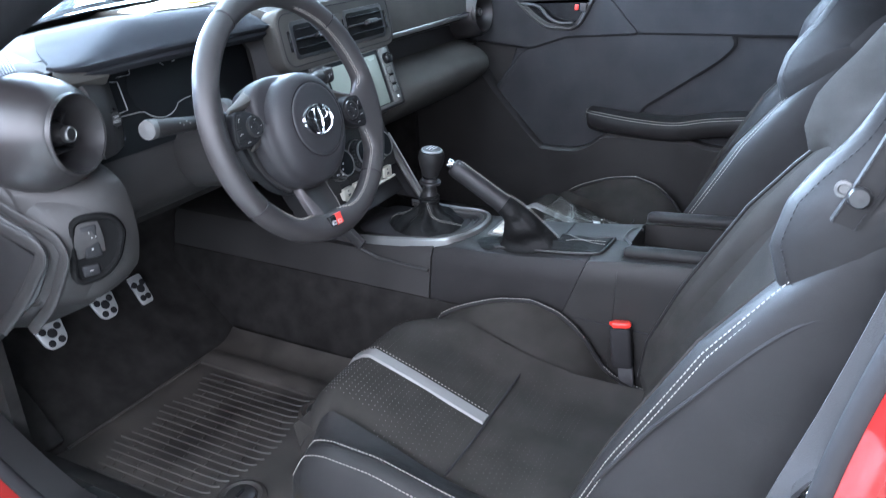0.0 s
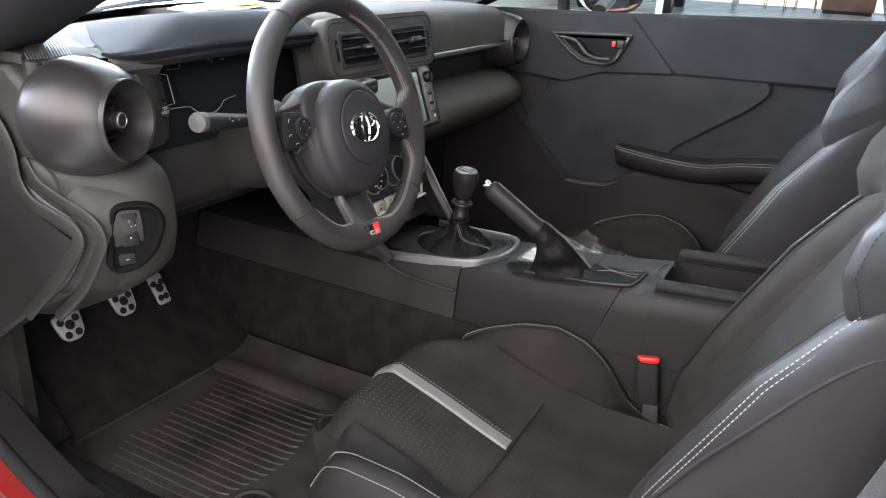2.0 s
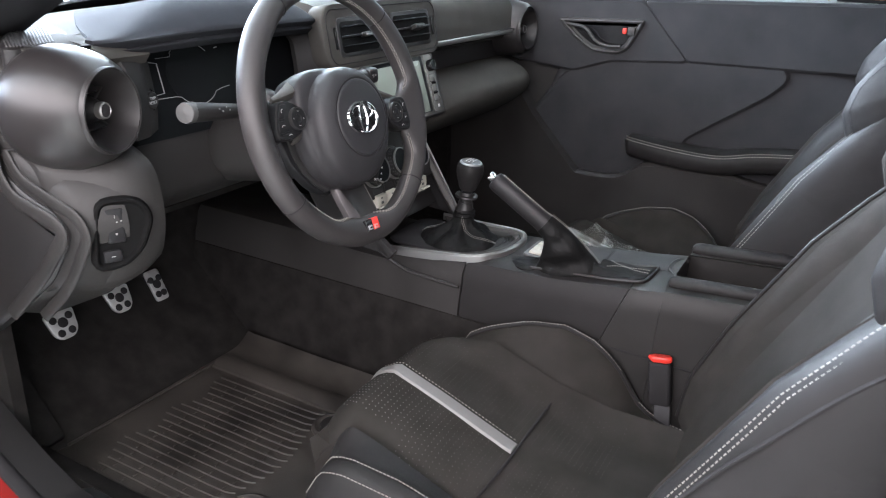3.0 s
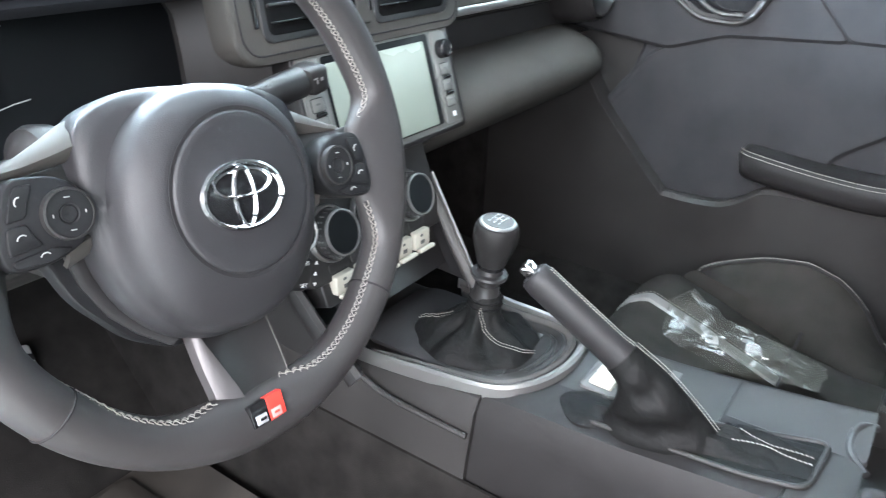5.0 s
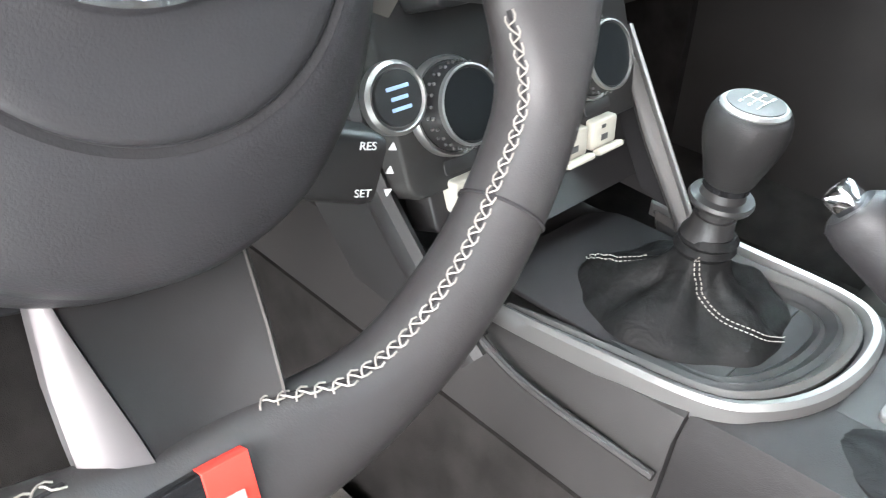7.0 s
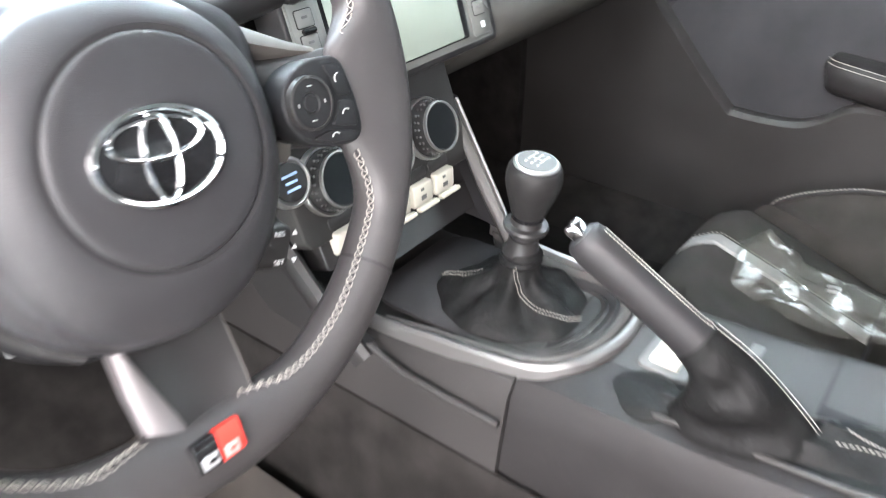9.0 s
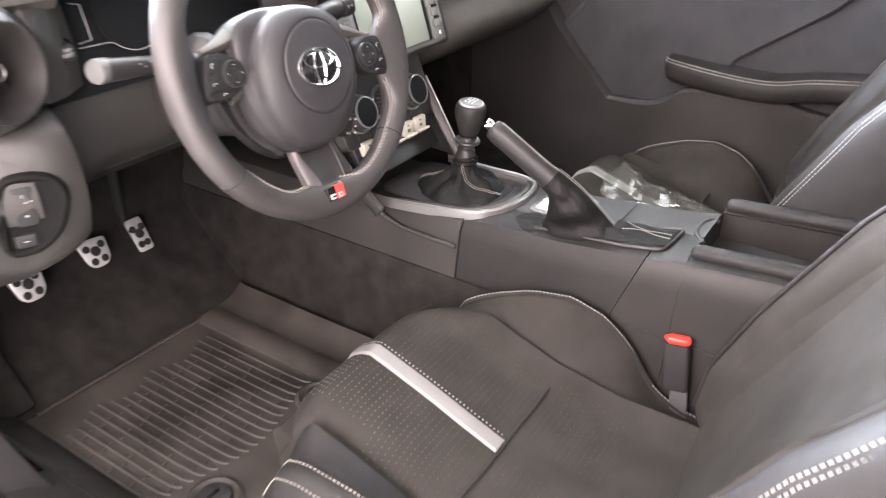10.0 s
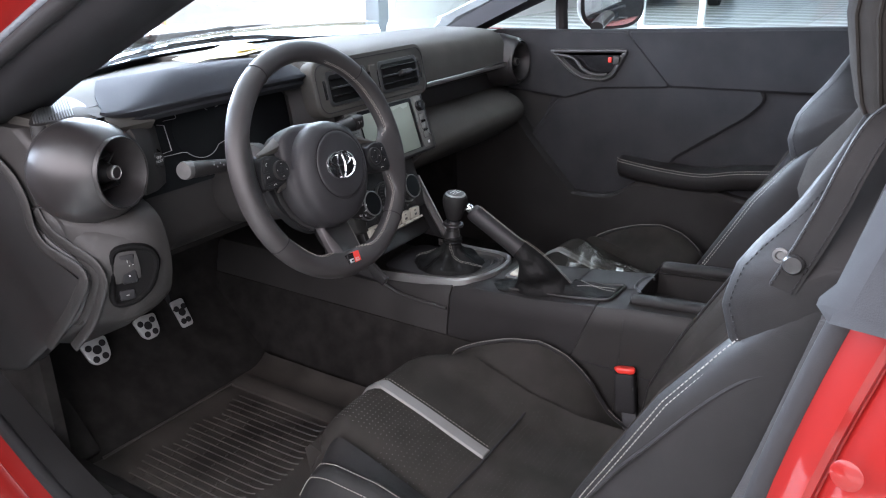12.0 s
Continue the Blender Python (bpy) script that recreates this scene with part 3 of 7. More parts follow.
def soft_poly(corners, r=0.02, n=4):
    """Corners rounded off by r."""
    out = []
    k = len(corners)
    for i in range(k):
        a, b, c = Vector(corners[i - 1]), Vector(corners[i]), Vector(corners[(i + 1) % k])
        ra, rc = min(r, (a - b).length * 0.45), min(r, (c - b).length * 0.45)
        p, q = b + (a - b).normalized() * ra, b + (c - b).normalized() * rc
        for j in range(n + 1):
            u = j / n
            out.append(tuple(p * (1 - u) ** 2 + b * 2 * u * (1 - u) + q * u * u))
    return out


part("door_base", box_between((-0.50, 0.715, 0.14), (0.78, 0.76, 0.80)), PLASTIC, door)
part("belt_panel", door_panel(soft_poly([(-0.30, 0.80), (0.085, 0.81), (0.205, 0.684), (0.02, 0.669), (-0.075, 0.636), (-0.30, 0.655)], 0.012), 0.012), DOOR_SUEDE, door, "smooth black upper door trim")
part("upper_panel", door_panel(soft_poly([(0.092, 0.812), (0.75, 0.842), (0.75, 0.699), (0.209, 0.686)], 0.010), 0.012), DOOR_SUEDE, door, "dark suede upper door panel")
# main leather field with the slanting recess behind it
part("center_panel", door_panel(soft_poly([(0.000, 0.666), (0.42, 0.692), (0.437, 0.665), (0.40, 0.625), (0.225, 0.497), (0.20, 0.400), (0.06, 0.355), (-0.03, 0.355), (-0.190, 0.500), (-0.10, 0.622)], 0.022), 0.006), DOOR_SUEDE, door, "black leather door centre panel")
part("rear_panel", door_panel(soft_poly([(-0.10, 0.690), (0.75, 0.705), (0.75, 0.40), (-0.06, 0.36), (-0.16, 0.50)], 0.016), -0.004), DOOR_SUEDE, door, "black leather recess panel")
# armrest
arm = crom([(0.085, 0.690, 0.474), (0.11, 0.666, 0.474), (0.22, 0.656, 0.466), (0.32, 0.656, 0.465), (0.40, 0.661, 0.481), (0.50, 0.666, 0.493), (0.55, 0.668, 0.495), (0.72, 0.670, 0.499)], 34)
loops = []
for i, q in enumerate(arm):
    k = min(1, 0.35 + i / 5)
    loops.append([q + Vector((0, y, z * k)) for y, z in ((0.050, 0.019), (0.015, 0.018), (-0.003, 0.013), (-0.0085, 0.004), (-0.0095, -0.008), (-0.0070, -0.022), (-0.001, -0.033), (0.012, -0.040), (0.050, -0.042))])
rest = part("armrest", loft(loops), LEATHER, door, "padded leather armrest with double stitching")
for dz in (0.013, 0.007):
    part("stitching", stitches([q + Vector((0, -0.0065 if dz > 0.01 else -0.0095, dz)) for q in arm[1:]], 0.006, 0.0007, 0.62), THREAD, rest, "light grey stitching")
# lower pocket
pocket = [(-0.44, 0.66), (-0.24, 0.59), (-0.165, 0.512), (-0.05, 0.392), (-0.02, 0.377), (0.06, 0.380), (0.10, 0.395), (0.14, 0.424), (0.20, 0.430), (0.34, 0.432), (0.44, 0.418), (0.74, 0.412)]
line = crom([(x, 0, z) for x, z in pocket], 48)
rows = []
for q in line:
    rows.append([Vector((q.x, 0.712, q.z - 0.002)), Vector((q.x, 0.672, q.z)), Vector((q.x, 0.664, q.z - 0.007)), Vector((q.x, 0.666, q.z - 0.02)),
                 Vector((q.x, 0.676, q.z * 0.6 + 0.06)), Vector((q.x, 0.688, 0.14))])
part("lower_panel", slab(rows, (0, 0.006, 0)), PLASTIC, door, "grained plastic lower door panel with a map pocket")
part("panel_edge", tube(crom([(-0.080, 0.700, 0.630), (-0.135, 0.698, 0.560), (-0.176, 0.697, 0.500), (-0.125, 0.697, 0.440), (-0.040, 0.697, 0.362), (0.010, 0.697, 0.350), (0.065, 0.697, 0.354)], 36), 0.0075, 12, flat=0.7, up=(0, 1, 0)), DOOR_SUEDE, door, "rounded edge of the door lining")
part("trim_peg", lathe([(0.0, 0.0), (0.006, 0.0), (0.006, 0.006), (0.004, 0.009), (0.0, 0.010)], axis_frame((0.078, 0.695, 0.510), (0, -1, 0)), 16), BEZEL, door, "small grey peg")
# inner handle
hp = soft_poly([(-0.122, 0.757), (0.094, 0.768), (0.060, 0.700), (0.035, 0.686), (-0.03, 0.688), (-0.07, 0.712)], 0.016)
hm = Matrix(((1, 0, 0, 0), (0, 0, -1, 0.689), (0, 1, 0, 0), (0, 0, 0, 1)))
handle = part("handle_recess", prism(grow(hp, 0.004), hm, -0.004, 0.0035, 0.002), SMOOTH, door, "black handle surround")
bm = bmesh.new()
ring = crom([(x, 0.684, z) for x, z in grow(hp, -0.002)], 60, True)
tube(ring, 0.0045, 8, True, bm)
part("handle_rim", bm, SMOOTH, handle)
part("handle_cup", prism(grow(hp, -0.012), hm, 0.0, 0.0045, 0.001), GLOSS, handle)
part("pull", tube(crom([(-0.10, 0.679, 0.748), (-0.05, 0.672, 0.742), (-0.02, 0.668, 0.716), (0.01, 0.668, 0.704), (0.045, 0.672, 0.705)], 20), 0.0055, 8, flat=0.8), SMOOTH, handle, "curved black pull lever")
part("lock_button", rbox((0.018, 0.008, 0.020), Matrix.Translation((0.066, 0.680, 0.742)), 0.002), SMOOTH, handle)
part("lock_mark", rbox((0.010, 0.006, 0.014), Matrix.Translation((0.049, 0.680, 0.742)), 0.002), RED_PLASTIC, handle, "red lock marker")
# window glass and mirror
gl = part("door_glass", slab([[Vector((x, 0.745 - 0.13 * k, 0.80 + 0.05 * (x + 0.25) / 0.8 * (1 - k) + 0.36 * k)) for k in np.linspace(0, 1, 4)] for x in np.linspace(0.0, 0.85, 8)], (0, 0.004, 0)), GLASS, door, "clear door glass")
gl.visible_shadow = False
part("quarter_bar", tube(crom([(-0.113, 0.737, 0.79), (-0.115, 0.730, 0.88), (-0.09, 0.695, 0.98), (-0.04, 0.66, 1.08)], 10), 0.017, 8), SEAL, door, "black quarter window bar")
part("glass_seal", tube([(-0.30, 0.735, 0.792), (0.1, 0.738, 0.810), (0.8, 0.742, 0.838)], 0.007, 8), SEAL, door, "black window seal")
mir = thing("wing_mirror", (0.0, 0.86, 0.83), "dark wing mirror on the passenger door", "mirror")
mm = axis_frame((-0.028, 0.88, 0.874), (0.75, -0.65, 0.02), (0, 1, 0))
mo = [(0.100 * math.copysign(abs(math.cos(a)) ** 0.7, math.cos(a)), 0.074 * math.copysign(abs(math.sin(a)) ** 0.7, math.sin(a))) for a in np.linspace(0, 2 * math.pi, 32, endpoint=False)]
housing = loft([[mm @ Vector((x * k, y * k, z)) for x, y in mo] for z, k in ((-0.085, 0.35), (-0.07, 0.66), (-0.04, 0.9), (-0.01, 1.0), (0.004, 1.0), (0.006, 0.95))])
part("housing", housing, SMOOTH, mir, "dark mirror housing")
part("mirror_glass", prism([(x * 0.90, y * 0.87) for x, y in mo], mm, 0.004, 0.008), MIRROR, mir, "reflecting mirror glass")
part("mirror_foot", tube([(-0.03, 0.775, 0.815), (-0.03, 0.82, 0.83), (-0.03, 0.86, 0.84)], 0.02, 10, flat=0.7), SMOOTH, mir)

part("pillar_cover", slab([[Vector((x + dx, y, z + (0.785 + 0.35 * max(0, -y - 0.76) - z) * max(0, 1 - (z - 0.785) / 0.1))) for dx, y in ((0, -0.742), (0.012, -0.795), (0.05, -0.822), (0.20, -0.815))] for x, z in ((0.724, 0.785), (0.733, 0.82), (0.752, 0.88), (0.775, 0.95), (0.79, 1.02))], (0.0, 0.014, 0)), SEAL, car, "black pillar cover above the red panel")
part("body_plug", lathe([(0.0, 0.0), (0.0098, 0.0), (0.0102, 0.0010), (0.0094, 0.0016), (0.0, 0.0017)], axis_frame((0.762, -0.803, 0.702), (-0.3, -1, 0.1)), 28), RED_PAINT, car, "round red body plug")

# the driver's door, swung wide open
dm = axis_frame((-0.62, -0.80, 0), (0, 0, 1), (math.cos(radians(57)), -math.sin(radians(57)), 0))
panel = lambda o, t: [[dm @ Vector((u, v + 0.03 * math.sin(3.0 * z), z)) for z in np.linspace(0.17, 0.80, 8)] for v in (o,) for u in np.linspace(0.02, 1.22, 9)]
od = part("open_door", slab(panel(-0.07, 0), dm.to_3x3() @ Vector((0, 0.05, 0))), RED_PAINT, car, "red driver's door swung open")
part("lining", slab(panel(-0.015, 0), dm.to_3x3() @ Vector((0, 0.03, 0))), PLASTIC, od, "black door lining")
part("armrest", rbox((0.55, 0.08, 0.07), dm @ Matrix.Translation((0.65, 0.06, 0.52)), 0.02), LEATHER, od, "black leather armrest")

# a silver display car beyond the partition
SM = Matrix.Translation((-3.9, 15.5, 0)) @ Matrix.Rotation(radians(97), 4, "Z")
show = thing("display_car", (-3.9, 15.5, 0), "silver display car parked beyond the glass partition", "car")
ends = ((-2.1, 0.45, 0.55, 0.7), (-1.9, 0.2, 0.75, 0.82), (-0.9, 0.2, 0.95, 0.88), (-0.2, 0.2, 1.42, 0.8), (0.9, 0.2, 1.45, 0.8), (1.7, 0.2, 1.0, 0.86), (2.1, 0.45, 0.75, 0.75))
part("body", loft([[SM @ Vector((x, w * math.copysign(abs(math.cos(a)) ** 0.5, math.cos(a)), (z0 + z1) / 2 + (z1 - z0) / 2 * math.copysign(abs(math.sin(a)) ** 0.5, math.sin(a)))) for a in np.linspace(0, 2 * math.pi, 28, endpoint=False)] for x, z0, z1, w in ends]), SILVER_PAINT, show)
for dx in (-1.3, 1.3):
    for dy in (-0.80, 0.80):
        wm = SM @ axis_frame((dx, dy, 0.325), (0, 1, 0), (1, 0, 0))
        ty = part("wheel", lathe([(0.20, -0.10), (0.30, -0.11), (0.325, -0.08), (0.325, 0.08), (0.30, 0.11), (0.20, 0.10)], wm, 28), TYRE, show, "black tyre")
        part("wheel_rim", lathe([(0.0, -0.09), (0.19, -0.10), (0.205, -0.08), (0.205, 0.08), (0.19, 0.10), (0.0, 0.09)], wm, 24), BEZEL, ty)

# reception desk and chairs at the far end
desk = thing("reception_desk", (0.05, 19.2, 0), "brown wooden reception desk at the far end", "desk")
part("plinth", rbox((1.02, 0.46, 0.08), Matrix.Translation((0.05, 19.2, 0.038)), 0.004), SEAL, desk)
part("front_panel", rbox((1.10, 0.52, 0.94), Matrix.Translation((0.05, 19.2, 0.548)), 0.008), WOOD, desk)
part("desk_top", rbox((1.20, 0.62, 0.04), Matrix.Translation((0.05, 19.2, 1.040)), 0.008), WHITE_FRAME, desk)
chair = thing("visitor_chair", (-1.45, 18.6, 0), "slim visitor chair with thin gold legs", "chair", "visitor chairs")
part("seat", rbox((0.44, 0.44, 0.07), Matrix.Translation((-1.45, 18.6, 0.465)), 0.02), RED_PLASTIC, chair, "red padded seat")
part("backrest", rbox((0.44, 0.06, 0.42), Matrix.Translation((-1.45, 18.80, 0.72)), 0.02), RED_PLASTIC, chair, "red padded backrest")
for dx in (-0.19, 0.19):
    for dy in (-0.19, 0.19):
        part("leg", tube([(-1.45 + dx, 18.6 + dy, 0.44), (-1.45 + dx * 1.15, 18.6 + dy * 1.15, 0.0)], 0.013, 8), GOLD, chair, "thin gold leg")
copy_thing(chair, Matrix.Translation((-0.83, 18.95, 0)))

# ---------------------------------------------------------------- dashboard
dash = thing("dashboard", (-0.3, 0, 0.3), "black soft-touch dashboard with round end vents", "dashboard")
TOP = [(-0.80, 0.79), (-0.62, 0.812), (-0.42, 0.825), (-0.29, 0.826), (-0.235, 0.818), (-0.212, 0.802), (-0.202, 0.77), (-0.198, 0.738)]


def dash_row(y):
    s = abs(y) / 0.70
    drop = 0.012 * s ** 2
    fwd = -0.02 * s ** 2
    return [Vector((x + fwd * (1 if i > 2 else 0) + (0.26 * s ** 2 if i == 0 else 0.16 * s ** 2 if i == 1 else 0), y, z - drop)) for i, (x, z) in enumerate(TOP)]


for name, y0, y1, cut, dz in (("top_pad", -0.672, -0.585, 6, -0.017), ("top_pad_rear", -0.585, -0.165, 4, -0.010), ("top_pad", -0.165, 0.60, 8, 0)):
    part(name, slab([[q + Vector((0, 0, dz - (0.009 * (1 - ease(-0.58, -0.47, y)) if cut == 4 else 0))) for q in crom(dash_row(y)[:cut], 26)] for y in np.linspace(y0, y1, 26)], (-0.02, 0, -0.02)), SOFT, dash, "soft black dash top")
part("corner_pad", slab([crom([(x, y, z) for x, z in ((-0.37, 0.8000), (-0.30, 0.7985), (-0.25, 0.7950), (-0.220, 0.7890), (-0.212, 0.780))], 14) for y in np.linspace(-0.606, -0.535, 8)], (-0.01, 0, -0.012)), SOFT, dash, "soft dash top beside the instrument hood")
# passenger face below the strip
part("trim_strip", tube([(-0.197, 0.150, 0.7305), (-0.199, 0.35, 0.7295), (-0.207, 0.575, 0.728)], 0.0045, 8, flat=1.3), SILVER, dash, "thin satin silver trim strip")
part("recess_panel", slab([[Vector((x, y, z)) for x, z in ((-0.200, 0.734), (-0.225, 0.722), (-0.262, 0.700), (-0.262, 0.655), (-0.215, 0.648))] for y in np.linspace(0.12, 0.66, 14)], (-0.02, 0, 0)), SMOOTH, dash)
glove = []
for y in np.linspace(0.145, 0.665, 22):
    e = max(0, (y - 0.60) / 0.065)
    f = max(0, (0.19 - y) / 0.05)
    k = 0.045 * e * e + 0.03 * f * f
    glove.append(crom([(x - k, y, z - 0.25 * k) for x, z in ((-0.255, 0.658), (-0.215, 0.650), (-0.182, 0.636), (-0.163, 0.614), (-0.168, 0.584), (-0.215, 0.545), (-0.30, 0.50), (-0.50, 0.44))], 24))
part("glove_box", slab(glove, (-0.015, 0, 0)), SOFT, dash, "rounded black glove box lid")
part("under_dash", slab([[Vector((x, y, z)) for x, z in ((-0.375, 0.490), (-0.5, 0.46), (-0.72, 0.44))] for y in np.linspace(-0.69, 0.69, 8)], (0, 0, 0.01)), CARPET, dash)


def round_vent(center, sgn, axis):
    """A round air vent in its drum; sgn is the side of the car."""
    m = axis_frame(center, axis, (0, 1, 0))
    bz = part("vent_ring", lathe([(0.0505, -0.026), (0.0520, -0.006), (0.0514, 0.001), (0.0500, 0.0032), (0.0484, 0.0026), (0.0468, -0.002), (0.0420, -0.018), (0.0375, -0.031), (0.0368, -0.060), (0.0, -0.060)], m, 48), DRUM, dash, "satin black vent ring")
    part("vent_lip", lathe([(0.0498, 0.0030), (0.0506, 0.0026), (0.0508, 0.0042), (0.0496, 0.0046)], m, 48), DRUM, bz, "rounded vent lip")
    part("vent_well", lathe([(0.0, -0.052), (0.0366, -0.052), (0.0366, -0.050), (0.0, -0.050)], m, 32), SEAL, bz)
    for dy in (-0.022, 0.022):
        part("vane", rbox((0.056, 0.0022, 0.016), m @ Matrix.Translation((0, dy, -0.040)) @ Matrix.Rotation(radians(24), 4, "X"), 0.0009), SMOOTH, bz)
    for a in (40, 140, 220, 320):
        c = radians(a)
        part("vane", rbox((0.022, 0.0026, 0.012), m @ Matrix.Translation((0.025 * math.cos(c), 0.025 * math.sin(c), -0.036)) @ Matrix.Rotation(c, 4, "Z"), 0.0009), SMOOTH, bz)
    part("vent_hub", lathe([(0.0, -0.050), (0.0170, -0.050), (0.0165, -0.032), (0.0130, -0.022), (0.0095, -0.016), (0.0, -0.015)], m, 28), SMOOTH, bz, "black vent hub")
    part("vent_knob", lathe([(0.0, -0.018), (0.0098, -0.018), (0.0106, -0.0125), (0.0100, -0.0085), (0.0086, -0.0072), (0.0078, -0.0085), (0.0, -0.0088)], m, 28), SILVER, bz, "round vent knob with silver rim")
    part("knob_face", lathe([(0.0, -0.0090), (0.0080, -0.0090), (0.0076, -0.0078), (0.0, -0.0070)], m, 24), SMOOTH, bz)
    return m


vm = round_vent((-0.172, -0.633, 0.728), -1, (0.97, 0.24, 0.05))
round_vent((-0.190, 0.636, 0.729), 1, (0.985, -0.05, 0.06))
# drums behind the rings
drum = []
for d, r, oy, oz, turn in ((0.002, 0.0512, 0, 0, 0), (0.005, 0.0545, -0.001, 0, 0.05), (0.018, 0.0620, -0.004, -0.001, 0.25), (0.044, 0.0710, -0.008, -0.003, 0.6), (0.074, 0.0752, -0.011, -0.004, 0.9), (0.098, 0.0752, -0.012, -0.004, 1), (0.114, 0.0715, -0.012, -0.004, 1), (0.123, 0.063, -0.012, -0.004, 1), (0.127, 0.04, -0.012, -0.004, 1)):
    m = axis_frame(vm.translation + Vector((-0.80 * d, oy, oz)), Vector((0.97, 0.24, 0.05)).lerp(Vector((1, -0.06, 0.03)), turn), (0, 1, 0))
    drum.append([m @ Vector((r * math.cos(a), r * math.sin(a), 0)) for a in np.linspace(0, 2 * math.pi, 48, endpoint=False)])
part("vent_drum", loft(drum, caps=False), DRUM, dash, "satin black drum round the air vent")
drum = []
for dx, r in ((0.0, 0.0555), (-0.012, 0.063), (-0.06, 0.072), (-0.14, 0.076)):
    drum.append([Vector((-0.190 + dx, 0.640 + 0.9 * r * math.cos(a), 0.729 + r * math.sin(a))) for a in np.linspace(0, 2 * math.pi, 36, endpoint=False)])
part("vent_drum", loft(drum, caps=False), DRUM, dash)

# speaker grille on the corner, a fan of fine slots
fan = [(-0.274, -0.690), (-0.325, -0.652), (-0.385, -0.592), (-0.384, -0.574), (-0.357, -0.567), (-0.318, -0.577), (-0.292, -0.597), (-0.273, -0.626), (-0.268, -0.655)]
gz0 = lambda x, y: 0.7930 + 0.12 * (-0.27 - x)
grille = part("speaker_grille", loft([[Vector((x, y, gz0(x, y) + h)) for x, y in grow(soft_poly(fan, 0.02), g)] for h, g in ((-0.030, 0.004), (0.0, 0.004), (0.0020, 0.001), (0.0020, -0.001))]), SMOOTH, dash, "fan-shaped speaker grille with fine slots")
run = Vector((0.875, -0.484))
for i in range(30):
    c = -0.098 + 0.0037 * i
    hits = []
    for p, q in zip(fan, fan[1:] + fan[:1]):
        p, q = Vector(p) - Vector((-0.32, -0.61)), Vector(q) - Vector((-0.32, -0.61))
        u, v = p.x * 0.484 + p.y * 0.875 - c, q.x * 0.484 + q.y * 0.875 - c
        if u * v < 0:
            hits.append((p + (q - p) * (u / (u - v))).dot(run))
    if len(hits) > 1 and max(hits) - min(hits) > 0.012:
        ends = [Vector((-0.32, -0.61)) + run * h + Vector((0.484, 0.875)) * c for h in (min(hits) + 0.003, max(hits) - 0.003)]
        part("rib", tube([(e.x, e.y, gz0(e.x, e.y) + 0.0030) for e in ends], 0.0011, 6), RIB, grille)

# driver side: instrument hood
hood = []
for y in np.linspace(-0.597, -0.150, 52):
    u = (y + 0.374) / 0.2245
    arch = math.sqrt(max(0.0, 1 - abs(u) ** 3.2))
    lip = -0.186 - (0.060 if u < 0 else 0.090) * (1 - arch)
    rear = float(np.interp(y, (-0.597, -0.585, -0.566, -0.538, -0.494, -0.45), (-0.252, -0.262, -0.299, -0.347, -0.410, -0.470)))
    rise = min(arch, ease(-0.605, -0.430, y)) if u < 0 else arch ** 1.5
    zr, zc, zl = 0.797 + 0.013 * min(arch, rise + 0.3), 0.799 + 0.041 * rise, 0.793 + 0.011 * arch ** 2
    deep = lip - rear
    hood.append(crom([(rear, y, zr), (rear + 0.30 * deep, y, 0.55 * zr + 0.45 * zc), (rear + 0.58 * deep, y, 0.1 * zr + 0.9 * zc), (rear + 0.74 * deep, y, zc), (rear + 0.86 * deep, y, 0.78 * zc + 0.22 * zl), (rear + 0.95 * deep, y, 0.36 * zc + 0.64 * zl), (lip, y, zl + 0.002), (lip - 0.012, y, zl - 0.008)], 24))
part("instrument_hood", slab(hood, (-0.006, 0, -0.012)), HOOD_PAD, dash, "soft dark instrument hood")
for sgn, y0, steps in ((-1, -0.568, ((-0.080, -0.055), (-0.032, -0.034), (-0.004, -0.010), (-0.0105, 0.015), (-0.021, 0.030), (-0.035, 0.050))), (1, -0.172, ((0.0105, 0.015), (0, 0), (-0.0175, -0.025), (-0.035, -0.050)))):
    part("hood_cheek", slab([[Vector((x + dx, y0 + dy, z)) for x, z in ((-0.30, 0.792), (-0.225, 0.788), (-0.203, 0.765), (-0.196, 0.73), (-0.193, 0.70), (-0.196, 0.676))] for dx, dy in steps], (-0.012, 0.004 * sgn, 0)), PLASTIC, dash, "black panel beside the instruments")
# instrument cluster
cluster = part("instrument_panel", slab([[Vector((x, y, z)) for y in np.linspace(-0.585, -0.170, 9)] for x, z in ((-0.2880, 0.785), (-0.275, 0.74), (-0.245, 0.655))], (-0.01, 0, 0)), SCREEN, dash, "dark instrument cluster, switched off")
cm = axis_frame((-0.2705, -0.428, 0.738), (0.945, 0, 0.32), (0, 1, 0))
part("dial_face", lathe([(0.0, 0.0005), (0.0458, 0.0005), (0.0452, 0.0015), (0.0, 0.0015)], cm @ Matrix.Translation((0.012, -0.004, 0)), 48), SCREEN, cluster, "dark round dial")


def dial_arc(a0, a1):
    return [(0.012 + 0.0455 * math.cos(radians(a)), -0.004 + 0.0455 * math.sin(radians(a))) for a in np.linspace(a0, a1, 20)]


for pts, w in (([(-0.0600, 0.0195), (-0.0473, 0.0165), (-0.0494, -0.0250), (-0.0670, -0.0265)], 0.0008), ([(-0.0464, 0.0233), (-0.0215, 0.0234), (-0.0190, 0.0270)] + dial_arc(135, 40), 0.0004),
               ([(-0.0690, -0.0315), (-0.0307, -0.0325)] + dial_arc(222, 318) + [(0.0601, -0.0315), (0.075, -0.030)], 0.0006), ([(0.066, 0.028), (0.072, 0.029)], 0.0008)):
    part("dial_line", tube([cm @ Vector((x, y, 0.004)) for x, y in pts], w, 5), GREY_MARK, cluster, "thin bright display line")
